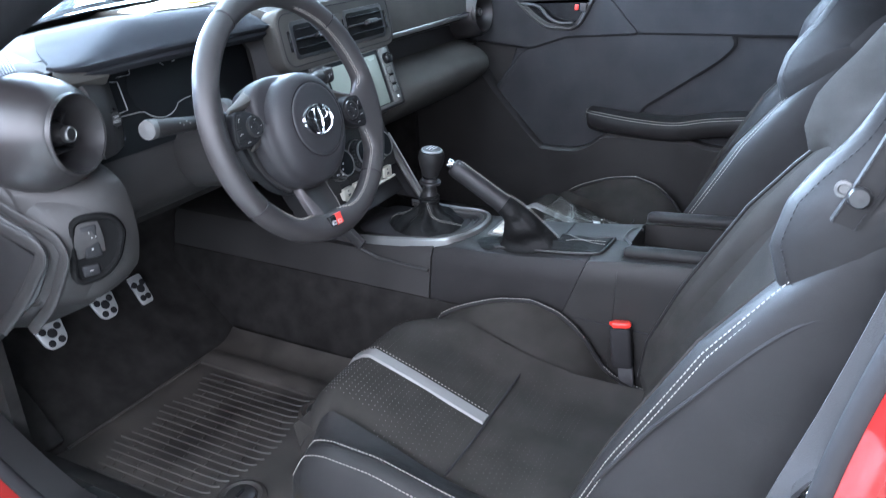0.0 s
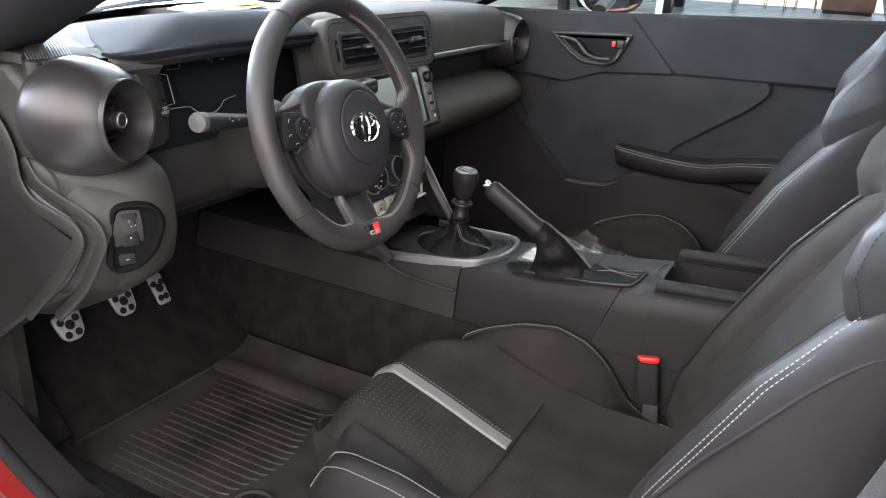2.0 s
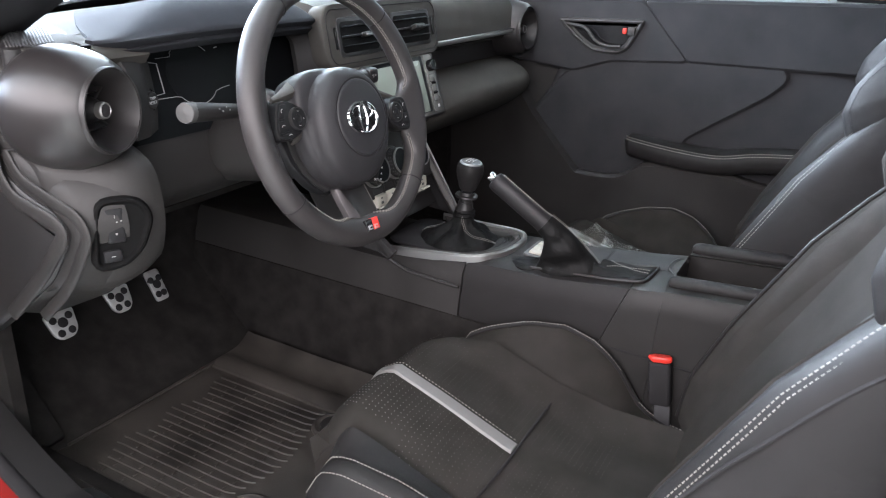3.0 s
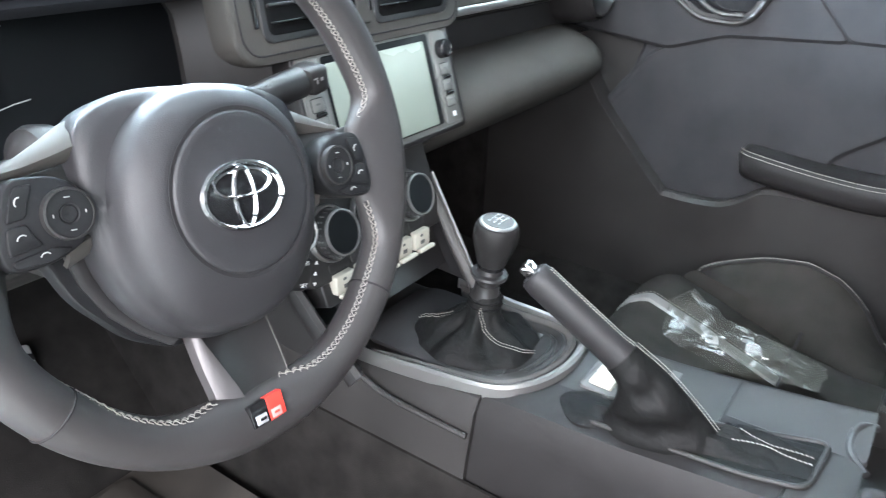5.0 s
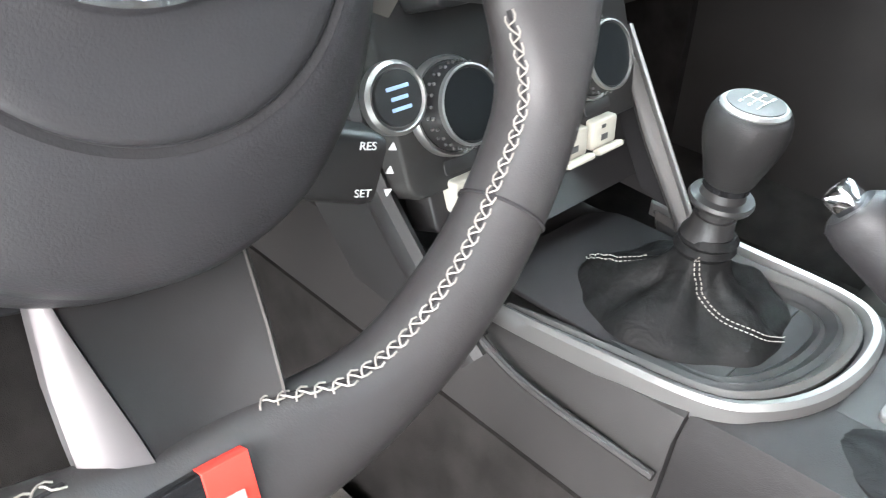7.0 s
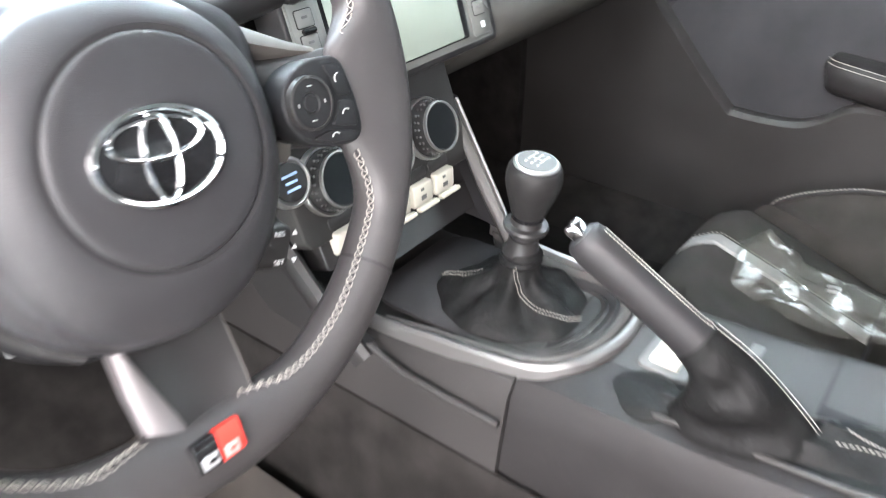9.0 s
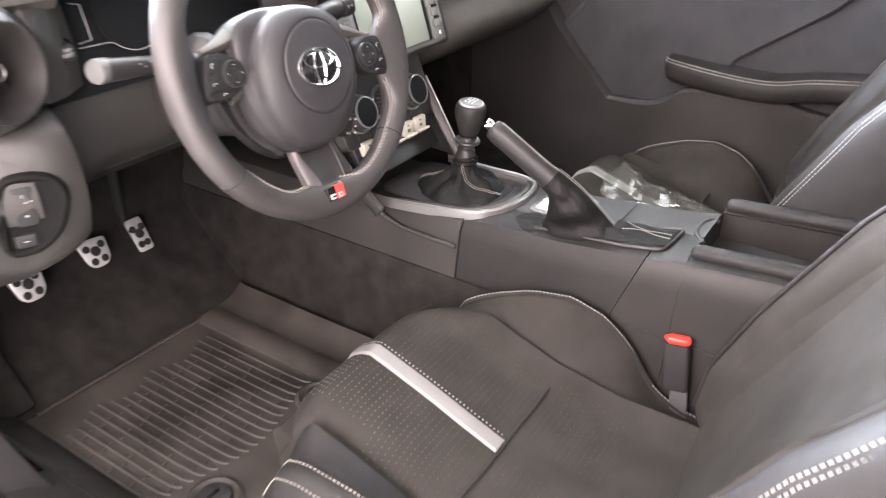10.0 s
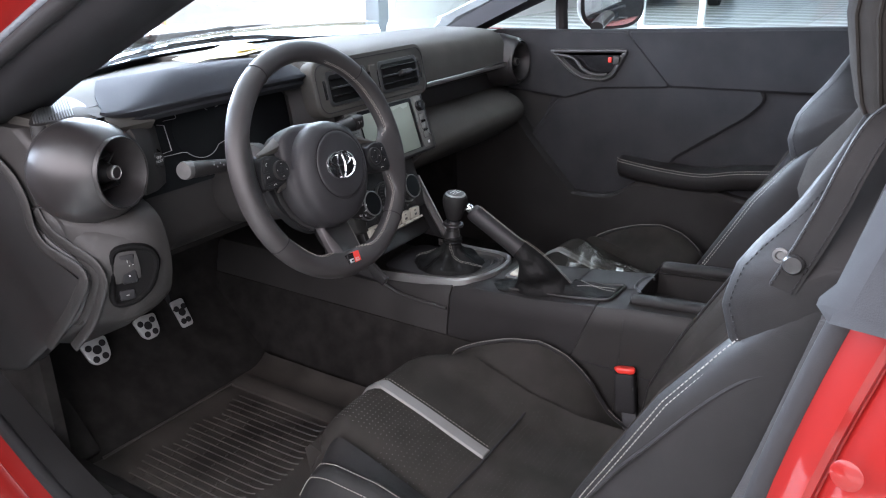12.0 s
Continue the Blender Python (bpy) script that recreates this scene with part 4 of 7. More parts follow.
# face panel round the column and knee panel
knee = []
for y in np.linspace(-0.690, -0.150, 60):
    e = max(0.0, (-0.60 - y) / 0.10)
    f = max(0.0, (y + 0.24) / 0.09)
    deep = ease(-0.592, -0.556, y)
    k = 0.095 * e ** 2 + 0.03 * f ** 2
    lo = 0.028 - 0.062 * min(1, max(0, (-0.50 - y) / 0.14))
    knee.append(crom([(x - k - 0.085 * deep * w, y, z + (lo if z < 0.56 else lo * 0.4 if z < 0.6 else 0)) for x, z, w in ((-0.26, 0.675, 0.2), (-0.195, 0.670, 0.75), (-0.162, 0.652, 1), (-0.150, 0.61, 1.05), (-0.152, 0.57, 1), (-0.172, 0.535, 0.95), (-0.24, 0.510, 0.6), (-0.40, 0.48, 0))], 26))
part("knee_panel", slab(knee, (-0.012, 0, 0)), PLASTIC, dash, "black knee panel below the column")
# end cap
cap = soft_poly([(-0.66, 0.78), (-0.41, 0.755), (-0.345, 0.716), (-0.322, 0.640), (-0.282, 0.616), (-0.218, 0.598), (-0.203, 0.580), (-0.252, 0.512), (-0.45, 0.365), (-0.66, 0.30)], 0.022)
em = Matrix(((1, 0, 0, 0), (0, 0, -1, -0.690), (0, 1, 0, 0), (0, 0, 0, 1)))
part("end_cap", loft([[em @ Vector((x, z, h)) for x, z in grow(cap, g)] for h, g in ((-0.02, 0.006), (0.002, 0.006), (0.005, 0.003), (0.006, -0.002), (0.006, -0.018))]), SMOOTH, dash, "flat black dash end cap with a raised edge")
part("side_panel", loft([[em @ Vector((x, min(z, 0.786), h)) for x, z in grow(soft_poly([(-0.66, 0.81), (-0.33, 0.80), (-0.27, 0.745), (-0.30, 0.672), (-0.285, 0.655), (-0.20, 0.628), (-0.182, 0.590), (-0.215, 0.515), (-0.36, 0.44), (-0.66, 0.38)], 0.02), g)] for h, g in ((-0.05, 0.03), (-0.012, 0.012), (-0.004, 0.002), (0.0, -0.006))]), PLASTIC, dash, "black dash side panel")
part("cap_ridge", tube(crom([(-0.380, -0.6985, 0.740), (-0.353, -0.6985, 0.725), (-0.331, -0.6985, 0.707), (-0.317, -0.6985, 0.679), (-0.313, -0.6985, 0.640), (-0.290, -0.6985, 0.614), (-0.248, -0.6985, 0.603), (-0.215, -0.6985, 0.595), (-0.206, -0.6985, 0.580), (-0.228, -0.6985, 0.552), (-0.265, -0.6985, 0.510), (-0.34, -0.6985, 0.44)], 48), 0.0105, 16, flat=0.34, up=(0, 1, 0)), PLASTIC, dash, "rounded raised edge of the end cap")
part("panel_ridge", tube(crom([(-0.306, -0.6905, 0.668), (-0.294, -0.6905, 0.650), (-0.276, -0.6905, 0.635), (-0.230, -0.6905, 0.621), (-0.188, -0.6900, 0.608), (-0.174, -0.6890, 0.588), (-0.184, -0.6880, 0.564), (-0.230, -0.6870, 0.500), (-0.29, -0.686, 0.445)], 44), 0.0085, 16, flat=0.34, up=(0, 1, 0)), PLASTIC, dash, "soft ridge along the side panel")
part("panel_joint", tube([(-0.345, -0.6925, 0.655), (-0.30, -0.690, 0.672), (-0.262, -0.682, 0.676)], 0.0016, 6), SEAL, dash)
# switch panel
sm = axis_frame((-0.158, -0.648, 0.583), (0.86, -0.48, 0.08), (0.48, 0.86, 0))
outline = soft_poly([(-0.024, 0.036), (0.0, 0.038), (0.022, 0.033), (0.032, 0.014), (0.018, -0.022), (-0.004, -0.040), (-0.034, -0.042)], 0.012)
# shade inside the recess is put into its near-black colour
sw = part("switch_panel", loft([[sm @ Vector((x, y, h)) for x, y in grow(outline, g)] for h, g in ((-0.05, 0.008), (-0.004, 0.007), (0.0004, 0.0045), (0.0012, 0.0015), (-0.0005, -0.001), (-0.0036, -0.002), (-0.0042, -0.005))]), RECESS_SHADE, dash, "small recessed switch panel by the door, shade painted near-black")
for x, y, w, h in ((-0.008, 0.008, 0.022, 0.044), (-0.015, -0.030, 0.022, 0.016)):
    part("switch", rbox((w, h, 0.010), sm @ Matrix.Translation((x, y, -0.0060)), 0.003), POD, sw)
for x, y, w, h in ((-0.008, 0.020, 0.0010, 0.004), (-0.006, 0.013, 0.0016, 0.0016), (-0.001, 0.014, 0.0016, 0.0016), (-0.008, -0.002, 0.0024, 0.0026), (-0.015, -0.030, 0.0045, 0.0012)):
    part("switch_mark", rbox((w, h, 0.0008), sm @ Matrix.Translation((x, y, -0.0008)), 0.0003), GREY_MARK, sw, "white switch marking")
part("dial_button", lathe([(0.0, 0.0), (0.0115, 0.0), (0.0115, 0.010), (0.0100, 0.012), (0.0, 0.0115)], axis_frame((-0.222, -0.541, 0.720), (0.97, 0.15, 0.1)), 24), SMOOTH, dash, "round dimmer button")
part("button_ring", lathe([(0.0128, -0.004), (0.0165, -0.004), (0.0168, 0.003), (0.0150, 0.0045), (0.0128, 0.003)], axis_frame((-0.222, -0.541, 0.720), (0.97, 0.15, 0.1)), 28), GLOSS, dash)
for dz, word in ((0.0026, "TRIP"), (-0.0030, "RESET")):
    words("button_word", word, axis_frame((-0.222, -0.541, 0.720), (0.97, 0.15, 0.1)) @ Matrix.Translation((0, dz, 0.0119)), 0.0056, GREY_MARK, dash)
# no hole is cut; a near-black slab draws the slot's shade
part("demist_slot", prism(soft_poly([(-0.016, -0.003), (0.012, -0.004), (0.016, 0.000), (0.010, 0.003), (-0.014, 0.003)], 0.002), Matrix.Translation((-0.236, -0.618, 0.7935)) @ Matrix.Rotation(radians(84), 4, "Z"), -0.004, 0.0022, 0.0006), RECESS_SHADE, dash, "demister slot with its shade painted near-black")

# ---------------------------------------------------------------- centre stack
stack = thing("centre_stack", (-0.2, 0, 0.4), "black centre stack with vents, touch screen and climate dials", "console")
sur = axis_frame((-0.196, -0.015, 0.772), (0.98, 0, 0.20), (0, 1, 0))
surround = part("vent_surround", prism(rounded(0.370, 0.108, 0.030, 6), sur, -0.03, 0.006, 0.004), SOFT, stack, "grey vent surround")
for yc, w in ((-0.088, 0.125), (0.083, 0.140)):
    v = part("vent_frame", prism(rounded(w, 0.066, 0.010, 5), sur @ Matrix.Translation((yc, -0.002, 0)), 0.002, 0.0075, 0.002), SMOOTH, surround)
    # solid near-black plate painted as the shade inside the vent
    part("vent_opening_shade", prism(rounded(w - 0.014, 0.052, 0.008, 5), sur @ Matrix.Translation((yc, -0.002, 0)), 0.004, 0.0080, 0.001), RECESS_SHADE, surround)
    for k, (dy, th) in enumerate(((0.014, 0.0022), (-0.002, 0.0030), (-0.018, 0.0022))):
        part("slat", rbox((w - 0.018, th, 0.016), sur @ Matrix.Translation((yc, dy, 0.0035)) @ Matrix.Rotation(radians(-14), 4, "X"), 0.001), GLOSS if k != 1 else SMOOTH, surround)
    part("slider", rbox((0.022, 0.008, 0.012) if yc < 0 else (0.034, 0.010, 0.020), sur @ Matrix.Translation((yc + 0.012, -0.001, 0.012)) @ Matrix.Rotation(radians(-14), 4, "X"), 0.003), SMOOTH, surround)
    part("slider_tip", rbox((0.018, 0.0035, 0.002), sur @ Matrix.Translation((yc + 0.012, -0.002, 0.0195 if yc < 0 else 0.0235)), 0.001), SILVER if yc < 0 else SMOOTH, surround, "small satin tab")
    for end in (-1, 1):
        part("wheel", rbox((0.0045, 0.036, 0.006), sur @ Matrix.Translation((yc + end * (w / 2 + 0.0065), -0.002, 0.0065)), 0.002), GLOSS, surround)
part("surround_line", tube([sur @ Vector((x, y, 0.0062)) for x, y in rounded(0.352, 0.090, 0.022, 6)], 0.0009, 6, True), SEAL, surround, "fine dark border line")
part("divider", rbox((0.022, 0.060, 0.010), sur @ Matrix.Translation((-0.007, -0.002, 0.006)), 0.003), SOFT, surround)
# head unit
hu = axis_frame((-0.1695, 0.003, 0.663), (0.951, 0, 0.31), (0, 1, 0))
head = part("head_unit", prism(rounded(0.275, 0.132, 0.007, 4), hu, -0.03, 0.004, 0.002), SMOOTH, stack, "touch screen unit covered in pale film")
part("film", prism(rounded(0.262, 0.120, 0.004, 4), hu @ Matrix.Translation((-0.002, 0, 0)), 0.0035, 0.0052, 0.0004), FILM, head, "satin grey screen frame")
part("display_border", prism(rounded(0.186, 0.109, 0.004, 4), hu @ Matrix.Translation((-0.004, 0.001, 0)), 0.0045, 0.0058, 0.0004), SCREEN, head, "black border round the screen")
# pale base colour stands in for daylight shining off the film-covered screen
part("display", prism(rounded(0.172, 0.100, 0.003, 4), hu @ Matrix.Translation((-0.007, -0.002, 0)), 0.0045, 0.0064, 0.0004), material("film_display_daylight", (0.30, 0.33, 0.28), 0.26, vary=0.03, vary_size=6, rough_vary=0.03), head, "pale screen with daylight sheen put into its colour")
for x in (0.110, -0.117):
    part("key_column", prism(rounded(0.030, 0.112, 0.003, 4), hu @ Matrix.Translation((x, 0, 0)), 0.004, 0.0066, 0.0004), FILM, head)
    part("knob", lathe([(0.0, 0.0), (0.0115, 0.0), (0.0112, 0.010), (0.0100, 0.012), (0.0086, 0.0122), (0.0080, 0.0112), (0.0, 0.0112)], hu @ Matrix.Translation((x, 0.034, 0.006)), 28), GLOSS, head, "black volume knob")
    for k in range(3):
        y = 0.010 - 0.0195 * k
        part("key_gap", prism(rounded(0.0195, 0.0150, 0.002, 3), hu @ Matrix.Translation((x, y, 0)), 0.005, 0.0070, 0.0002), SEAL, head)
        part("key", prism(rounded(0.0178, 0.0134, 0.0016, 3), hu @ Matrix.Translation((x, y, 0)), 0.005, 0.0076, 0.0004), FILM, head, "flat grey key")
        part("key_mark", rbox((0.006, 0.0022, 0.0006), hu @ Matrix.Translation((x, y + 0.001, 0.0077)), 0.0002), BEZEL, head)
        if k < 2:
            part("key_rocker", rbox((0.0150, 0.0042, 0.0040), hu @ Matrix.Translation((x + 0.001, y - 0.0098, 0.0080)), 0.0016), GLOSS, head)
    part("key_mark", rbox((0.006, 0.006, 0.001), hu @ Matrix.Translation((x + 0.002, -0.046, 0.0072)), 0.0004), MARK, head)
# climate panel
cp = axis_frame((-0.158, -0.022, 0.535), (0.93, 0, 0.36), (0, 1, 0))
cl = part("climate_panel", prism(rounded(0.245, 0.125, 0.012, 5), cp @ Matrix.Translation((-0.0165, 0.012, 0)), -0.04, 0.004, 0.003), PLASTIC, stack, "black climate control panel")
for x in (-0.095, -0.025, 0.046):
    k = part("climate_dial", lathe([(0.0, 0.0), (0.0300, 0.0), (0.0300, 0.006), (0.0275, 0.007), (0.0262, 0.012), (0.0255, 0.022), (0.0245, 0.024), (0.0215, 0.024), (0.0205, 0.021), (0.0, 0.021)], cp @ Matrix.Translation((x, 0.0, 0.003)), 40), SMOOTH, cl, "round climate dial")
    part("dial_ring", lathe([(0.0285, 0.0), (0.0315, 0.0), (0.0318, 0.006), (0.0305, 0.008), (0.0285, 0.007)], cp @ Matrix.Translation((x, 0.0, 0.003)), 40), SILVER, k, "silver outer ring")
    part("dial_edge", lathe([(0.0232, 0.022), (0.0252, 0.022), (0.0250, 0.026), (0.0236, 0.0264)], cp @ Matrix.Translation((x, 0.0, 0.003)), 40), SILVER, k, "silver dial edge")
    part("dial_window", lathe([(0.0, 0.022), (0.0225, 0.022), (0.0220, 0.0245), (0.0, 0.025)], cp @ Matrix.Translation((x, 0.0, 0.003)), 32), SCREEN, k)
    bm = bmesh.new()
    for a in range(24):
        for h in (0.0135, 0.018):
            q = Vector((0.0268 * math.cos(radians(15 * a + 200 * h)), 0.0268 * math.sin(radians(15 * a + 200 * h)), h + 0.003))
            bmesh.ops.create_icosphere(bm, subdivisions=1, radius=0.0013, matrix=cp @ Matrix.Translation((x, 0, 0)) @ Matrix.Translation(q))
    part("knurl", bm, BEZEL, k)
for i in range(5):
    x = -0.0935 + 0.0358 * i
    part("label_key", prism(rounded(0.031, 0.010, 0.003, 4), cp @ Matrix.Translation((x, -0.0370, 0)), 0.003, 0.0052, 0.0006), SMOOTH, cl)
    key = part("toggle_key", prism(rounded(0.0305, 0.023, 0.003, 4), cp @ Matrix.Translation((x, -0.0560, 0.002)) @ Matrix.Rotation(radians(18), 4, "X"), -0.012, 0.006, 0.0015), WHITE_KEY, cl, "ivory toggle key with small marks")
    part("key_lip", rbox((0.0305, 0.005, 0.008), cp @ Matrix.Translation((x, -0.0695, 0.009)), 0.002), WHITE_KEY, key)
    tk = cp @ Matrix.Translation((x, -0.0560, 0.002)) @ Matrix.Rotation(radians(18), 4, "X")
    if i == 2:
        words("key_word", "MODE", tk @ Matrix.Translation((0, 0.000, 0.0062)), 0.0052, BEZEL, key)
        words("label_word", "ON/OFF", cp @ Matrix.Translation((x, -0.0370, 0.0054)), 0.0050, PALE, cl)
        continue
    part("key_mark", rbox((0.005, 0.003, 0.0006), tk @ Matrix.Translation((-0.002, 0.006, 0.0062)), 0.0002), BEZEL, key)
    part("key_mark", rbox((0.008, 0.005, 0.0006), tk @ Matrix.Translation((0.000, -0.003, 0.0062)), 0.0002), BEZEL, key)
part("key_tray", prism(rounded(0.190, 0.036, 0.006, 4), cp @ Matrix.Translation((-0.026, -0.060, 0)), -0.03, -0.002, 0.002), SMOOTH, cl)
start = part("start_button", lathe([(0.0, 0.0), (0.0215, 0.0), (0.0215, 0.006), (0.0190, 0.008), (0.0170, 0.006), (0.0, 0.006)], axis_frame((-0.150, -0.166, 0.556), (0.93, -0.05, 0.36)), 32), SILVER, stack, "round engine start button with silver rim")
part("button_face", lathe([(0.0, 0.006), (0.0165, 0.006), (0.0160, 0.0085), (0.0, 0.009)], axis_frame((-0.150, -0.166, 0.556), (0.93, -0.05, 0.36)), 32), SMOOTH, start)
for dy, w in ((0.006, 0.016), (0.000, 0.012), (-0.006, 0.014)):
    part("button_mark", rbox((w, 0.0022, 0.0006), axis_frame((-0.150, -0.166, 0.556), (0.93, -0.05, 0.36)) @ Matrix.Translation((0, dy, 0.0092)), 0.0002), BLUE_MARK, start, "pale blue lettering bar")
part("lower_shelf", slab([[Vector((x, y, z)) for x, z in ((-0.15, 0.452), (-0.13, 0.43), (-0.19, 0.40), (-0.28, 0.39))] for y in (-0.105, 0, 0.10)], (-0.01, 0, -0.01)), SMOOTH, stack)
# side walls of the stack with silver edges
for sgn, y in ((1, 0.092), (-1, -0.165)):
    w = part("side_wing", slab([[Vector((x, y + sgn * 0.006 * k, z)) for k in (0, 1)] for x, z in ((-0.20, 0.60), (-0.188, 0.52), (-0.145, 0.455), (-0.095, 0.408))], (-0.09, 0, 0.005)), SMOOTH, stack)
    if sgn > 0:
        edge = crom([(-0.164, 0.0895, 0.546), (-0.153, 0.086, 0.533), (-0.068, 0.0615, 0.431), (-0.060, 0.059, 0.421)], 16)
        part("wing_edge", tube([q + Vector((0.003, -0.002, 0.001)) for q in edge], 0.0024, 8, flat=1.3), SILVER, w, "satin silver edge")
        inner = crom([(-0.170, 0.088, 0.549), (-0.158, 0.081, 0.526), (-0.119, 0.065, 0.476), (-0.074, 0.053, 0.426), (-0.066, 0.051, 0.414)], 16)
        part("wing_plate", slab([[q.lerp(p, u) + Vector((-0.004 * math.sin(math.pi * u), 0, 0)) for u in np.linspace(0, 1, 5)] for q, p in zip(edge, inner)], (-0.004, 0.003, -0.002)), TRIM, w, "dark satin flank below the silver edge")
        # black seal colour on this face stands in for shade beside the stack
        part("wing_face_shade", slab([[q + Vector((-0.001, 0.003, 0)), q + Vector((-0.06, 0.020, 0.0))] for q in edge], (0, 0.004, 0)), SEAL, w)
    else:
        edge = crom([(-0.20, y, 0.60), (-0.188, y, 0.52), (-0.135, y, 0.455), (-0.075, y, 0.405)], 16)
        part("wing_edge", tube(edge, 0.008, 8, flat=1.6), SMOOTH, w)
        part("wing_flank", slab([[Vector((x, y - 0.004, z)), Vector((x - 0.03, -0.112, 0.37))] for x, z in ((-0.24, 0.60), (-0.188, 0.52), (-0.135, 0.455), (-0.085, 0.412))], (0, 0.006, 0)), SMOOTH, w, "black flank below the panel edge")

# ---------------------------------------------------------------- steering wheel
WT, WYAW, WTURN = 16.9, -0.9, -7.5
n0 = Vector((math.cos(radians(WT)) * math.cos(radians(WYAW)), math.cos(radians(WT)) * math.sin(radians(WYAW)), math.sin(radians(WT))))
W = axis_frame((-0.0352, -0.3588, 0.7011), n0, (0, 1, 0)) @ Matrix.Rotation(radians(WTURN), 4, "Z")
wheel = thing("steering_wheel", tuple(W.translation), "black leather steering wheel with three spokes and grey stitching", "steering wheel")
RIM, TUBE = 0.1747, 0.0166
H = W @ Matrix.Translation((0.001, -0.0115, 0.0))


def rim_point(a, b, extra=0.0):
    """A point on the rim: a round the wheel (degrees from the top, clockwise), b round the section (0 outwards, 90 to the driver)."""
    u = abs((a + 180) % 360 - 180)
    low = ease(152, 171, u)
    web = ease(73, 83, u) * (1 - ease(99, 119, u))
    grip = ease(38, 56, u) * (1 - ease(60, 74, u))
    a, b = radians(90 - a), radians(b)
    inward = max(0.0, -math.cos(b))
    w, h = TUBE + 0.0010 * grip + extra, TUBE + 0.0010 + 0.0015 * low + extra
    left = max(0.0, -math.cos(a)) * web * inward
    reach = w * math.cos(b) - (0.025 * web + 0.0085 * low) * inward ** 0.8
    d = Vector((math.cos(a), math.sin(a), 0))
    return W @ (d * (RIM + reach) + Vector((0, 0, h * math.sin(b) * (1 - 0.30 * (web + 0.4 * low) * inward) - 0.021 * left)))


bm = bmesh.new()
sheet(bm, [[rim_point(a, b) for b in np.linspace(0, 360, 30, endpoint=False)] for a in np.linspace(0, 360, 180, endpoint=False)], cu=True, cv=True)
rim_ob = part("rim", bm, WHEEL_LEATHER, wheel, "smooth black leather rim", 80)
for a in (-131, 130, -38, 38):
    part("rim_seam", tube([rim_point(a, b, 0.0002) for b in np.linspace(0, 360, 24, endpoint=False)], 0.0008, 6, True), SEAL, rim_ob)


def braid_line(a):
    """Where round the rim's section the seam runs."""
    u = abs(a)
    return 146 + min(9, 0.6 * max(0, 143 - u)) + 2.5 * max(0, u - 160) + (40 * (1 - ease(128, 145, u)) if a < 0 else 0)


for a0, a1 in ((-168, -106), (-78, -12), (12, 78), (106, 169)):
    bm = bmesh.new()
    for i, a in enumerate(np.arange(a0, a1, 2.0)):
        c, j = braid_line(a), 0.6 * math.sin(i * 3.7)
        lo, hi = c - 6.0, c + 6.0
        tube([rim_point(a - 0.2, lo + 0.8, 0.0002), rim_point(a + 0.5, lo - 0.6 + j, 0.0008), rim_point(a + 1.2, lo + 1.2, 0.0007), rim_point(a + 1.7, c + j, 0.0010), rim_point(a + 2.0, hi - 1.2, 0.0002)], 0.00038, 5, bm=bm)
        tube([rim_point(a + 0.8, hi - 0.8, 0.0002), rim_point(a + 1.5, hi + 0.6 + j, 0.0008), rim_point(a + 2.2, hi - 1.2, 0.0007), rim_point(a + 2.7, c - j, 0.0007), rim_point(a + 3.0, lo + 1.2, 0.0002)], 0.00038, 5, bm=bm)
    part("stitching", bm, THREAD, rim_ob, "light grey chain stitching")
    part("stitch_groove", tube([rim_point(a, braid_line(a), -0.0004) for a in np.arange(a0, a1 + 0.1, 2.0)], 0.0009, 6), SEAL, rim_ob)

# airbag cover: a broad bowl with two shoulders above, a soft ridge and a round boss
COVER = [(0, 0.074), (0.040, 0.073), (0.072, 0.064), (0.087, 0.050), (0.091, 0.026), (0.091, -0.004), (0.084, -0.036), (0.070, -0.064), (0.047, -0.086), (0.022, -0.096), (0, -0.098)]
COVER = [(x * 0.97, y) for x, y in COVER]
BOWL = [(0, 0.0735), (0.034, 0.067), (0.058, 0.050), (0.072, 0.027), (0.077, 0.000), (0.074, -0.030), (0.063, -0.057), (0.044, -0.079), (0.022, -0.090), (0, -0.093)]


def mirrored(half, n=72):
    pts = half + [(-x, y) for x, y in half[-2:0:-1]]
    return crom([(x, y, 0) for x, y in pts], n, True)


outer, bowl = mirrored(COVER), mirrored(BOWL)
disc_ring = [Vector((0.003 + 0.0565 * math.sin(2 * math.pi * k / 72), 0.0565 * math.cos(2 * math.pi * k / 72), 0)) for k in range(72)]
loops = []
for mix, s, z in ((0, 0.93, -0.052), (0, 0.985, -0.034), (0, 1.0, -0.020), (0, 0.992, -0.011), (0, 0.975, -0.006), (0.5, 0.985, -0.003), (1, 1.0, -0.001), (1, 0.988, 0.0065)):
    loops.append([H @ Vector((*(p.lerp(q, mix) * s).xy, z)) for p, q in zip(outer, bowl)])
for u, z in ((0.07, 0.0122), (0.18, 0.0168), (0.40, 0.0212), (0.65, 0.0246), (0.85, 0.0266), (1.0, 0.0272)):
    loops.append([H @ Vector((*(q * 0.985).lerp(r, u).xy, z)) for q, r in zip(bowl, disc_ring)])
loops.append([H @ Vector((r.x * 0.5, r.y * 0.5, 0.0250)) for r in disc_ring])
pad = part("airbag_cover", loft(loops), PAD, wheel, "domed black airbag cover", 60)
part("boss", lathe([(0.0, 0.014), (0.0535, 0.0200), (0.0535, 0.0262), (0.0528, 0.0281), (0.0512, 0.0290), (0.047, 0.0295), (0.0, 0.0302)], H @ Matrix.Translation((0.003, 0, 0)), 72), PAD, pad, "round raised boss", 60)
part("boss_groove", lathe([(0.0533, 0.020), (0.0556, 0.020), (0.0560, 0.0276), (0.0537, 0.0272)], H @ Matrix.Translation((0.003, 0, 0)), 72), SEAL, pad)
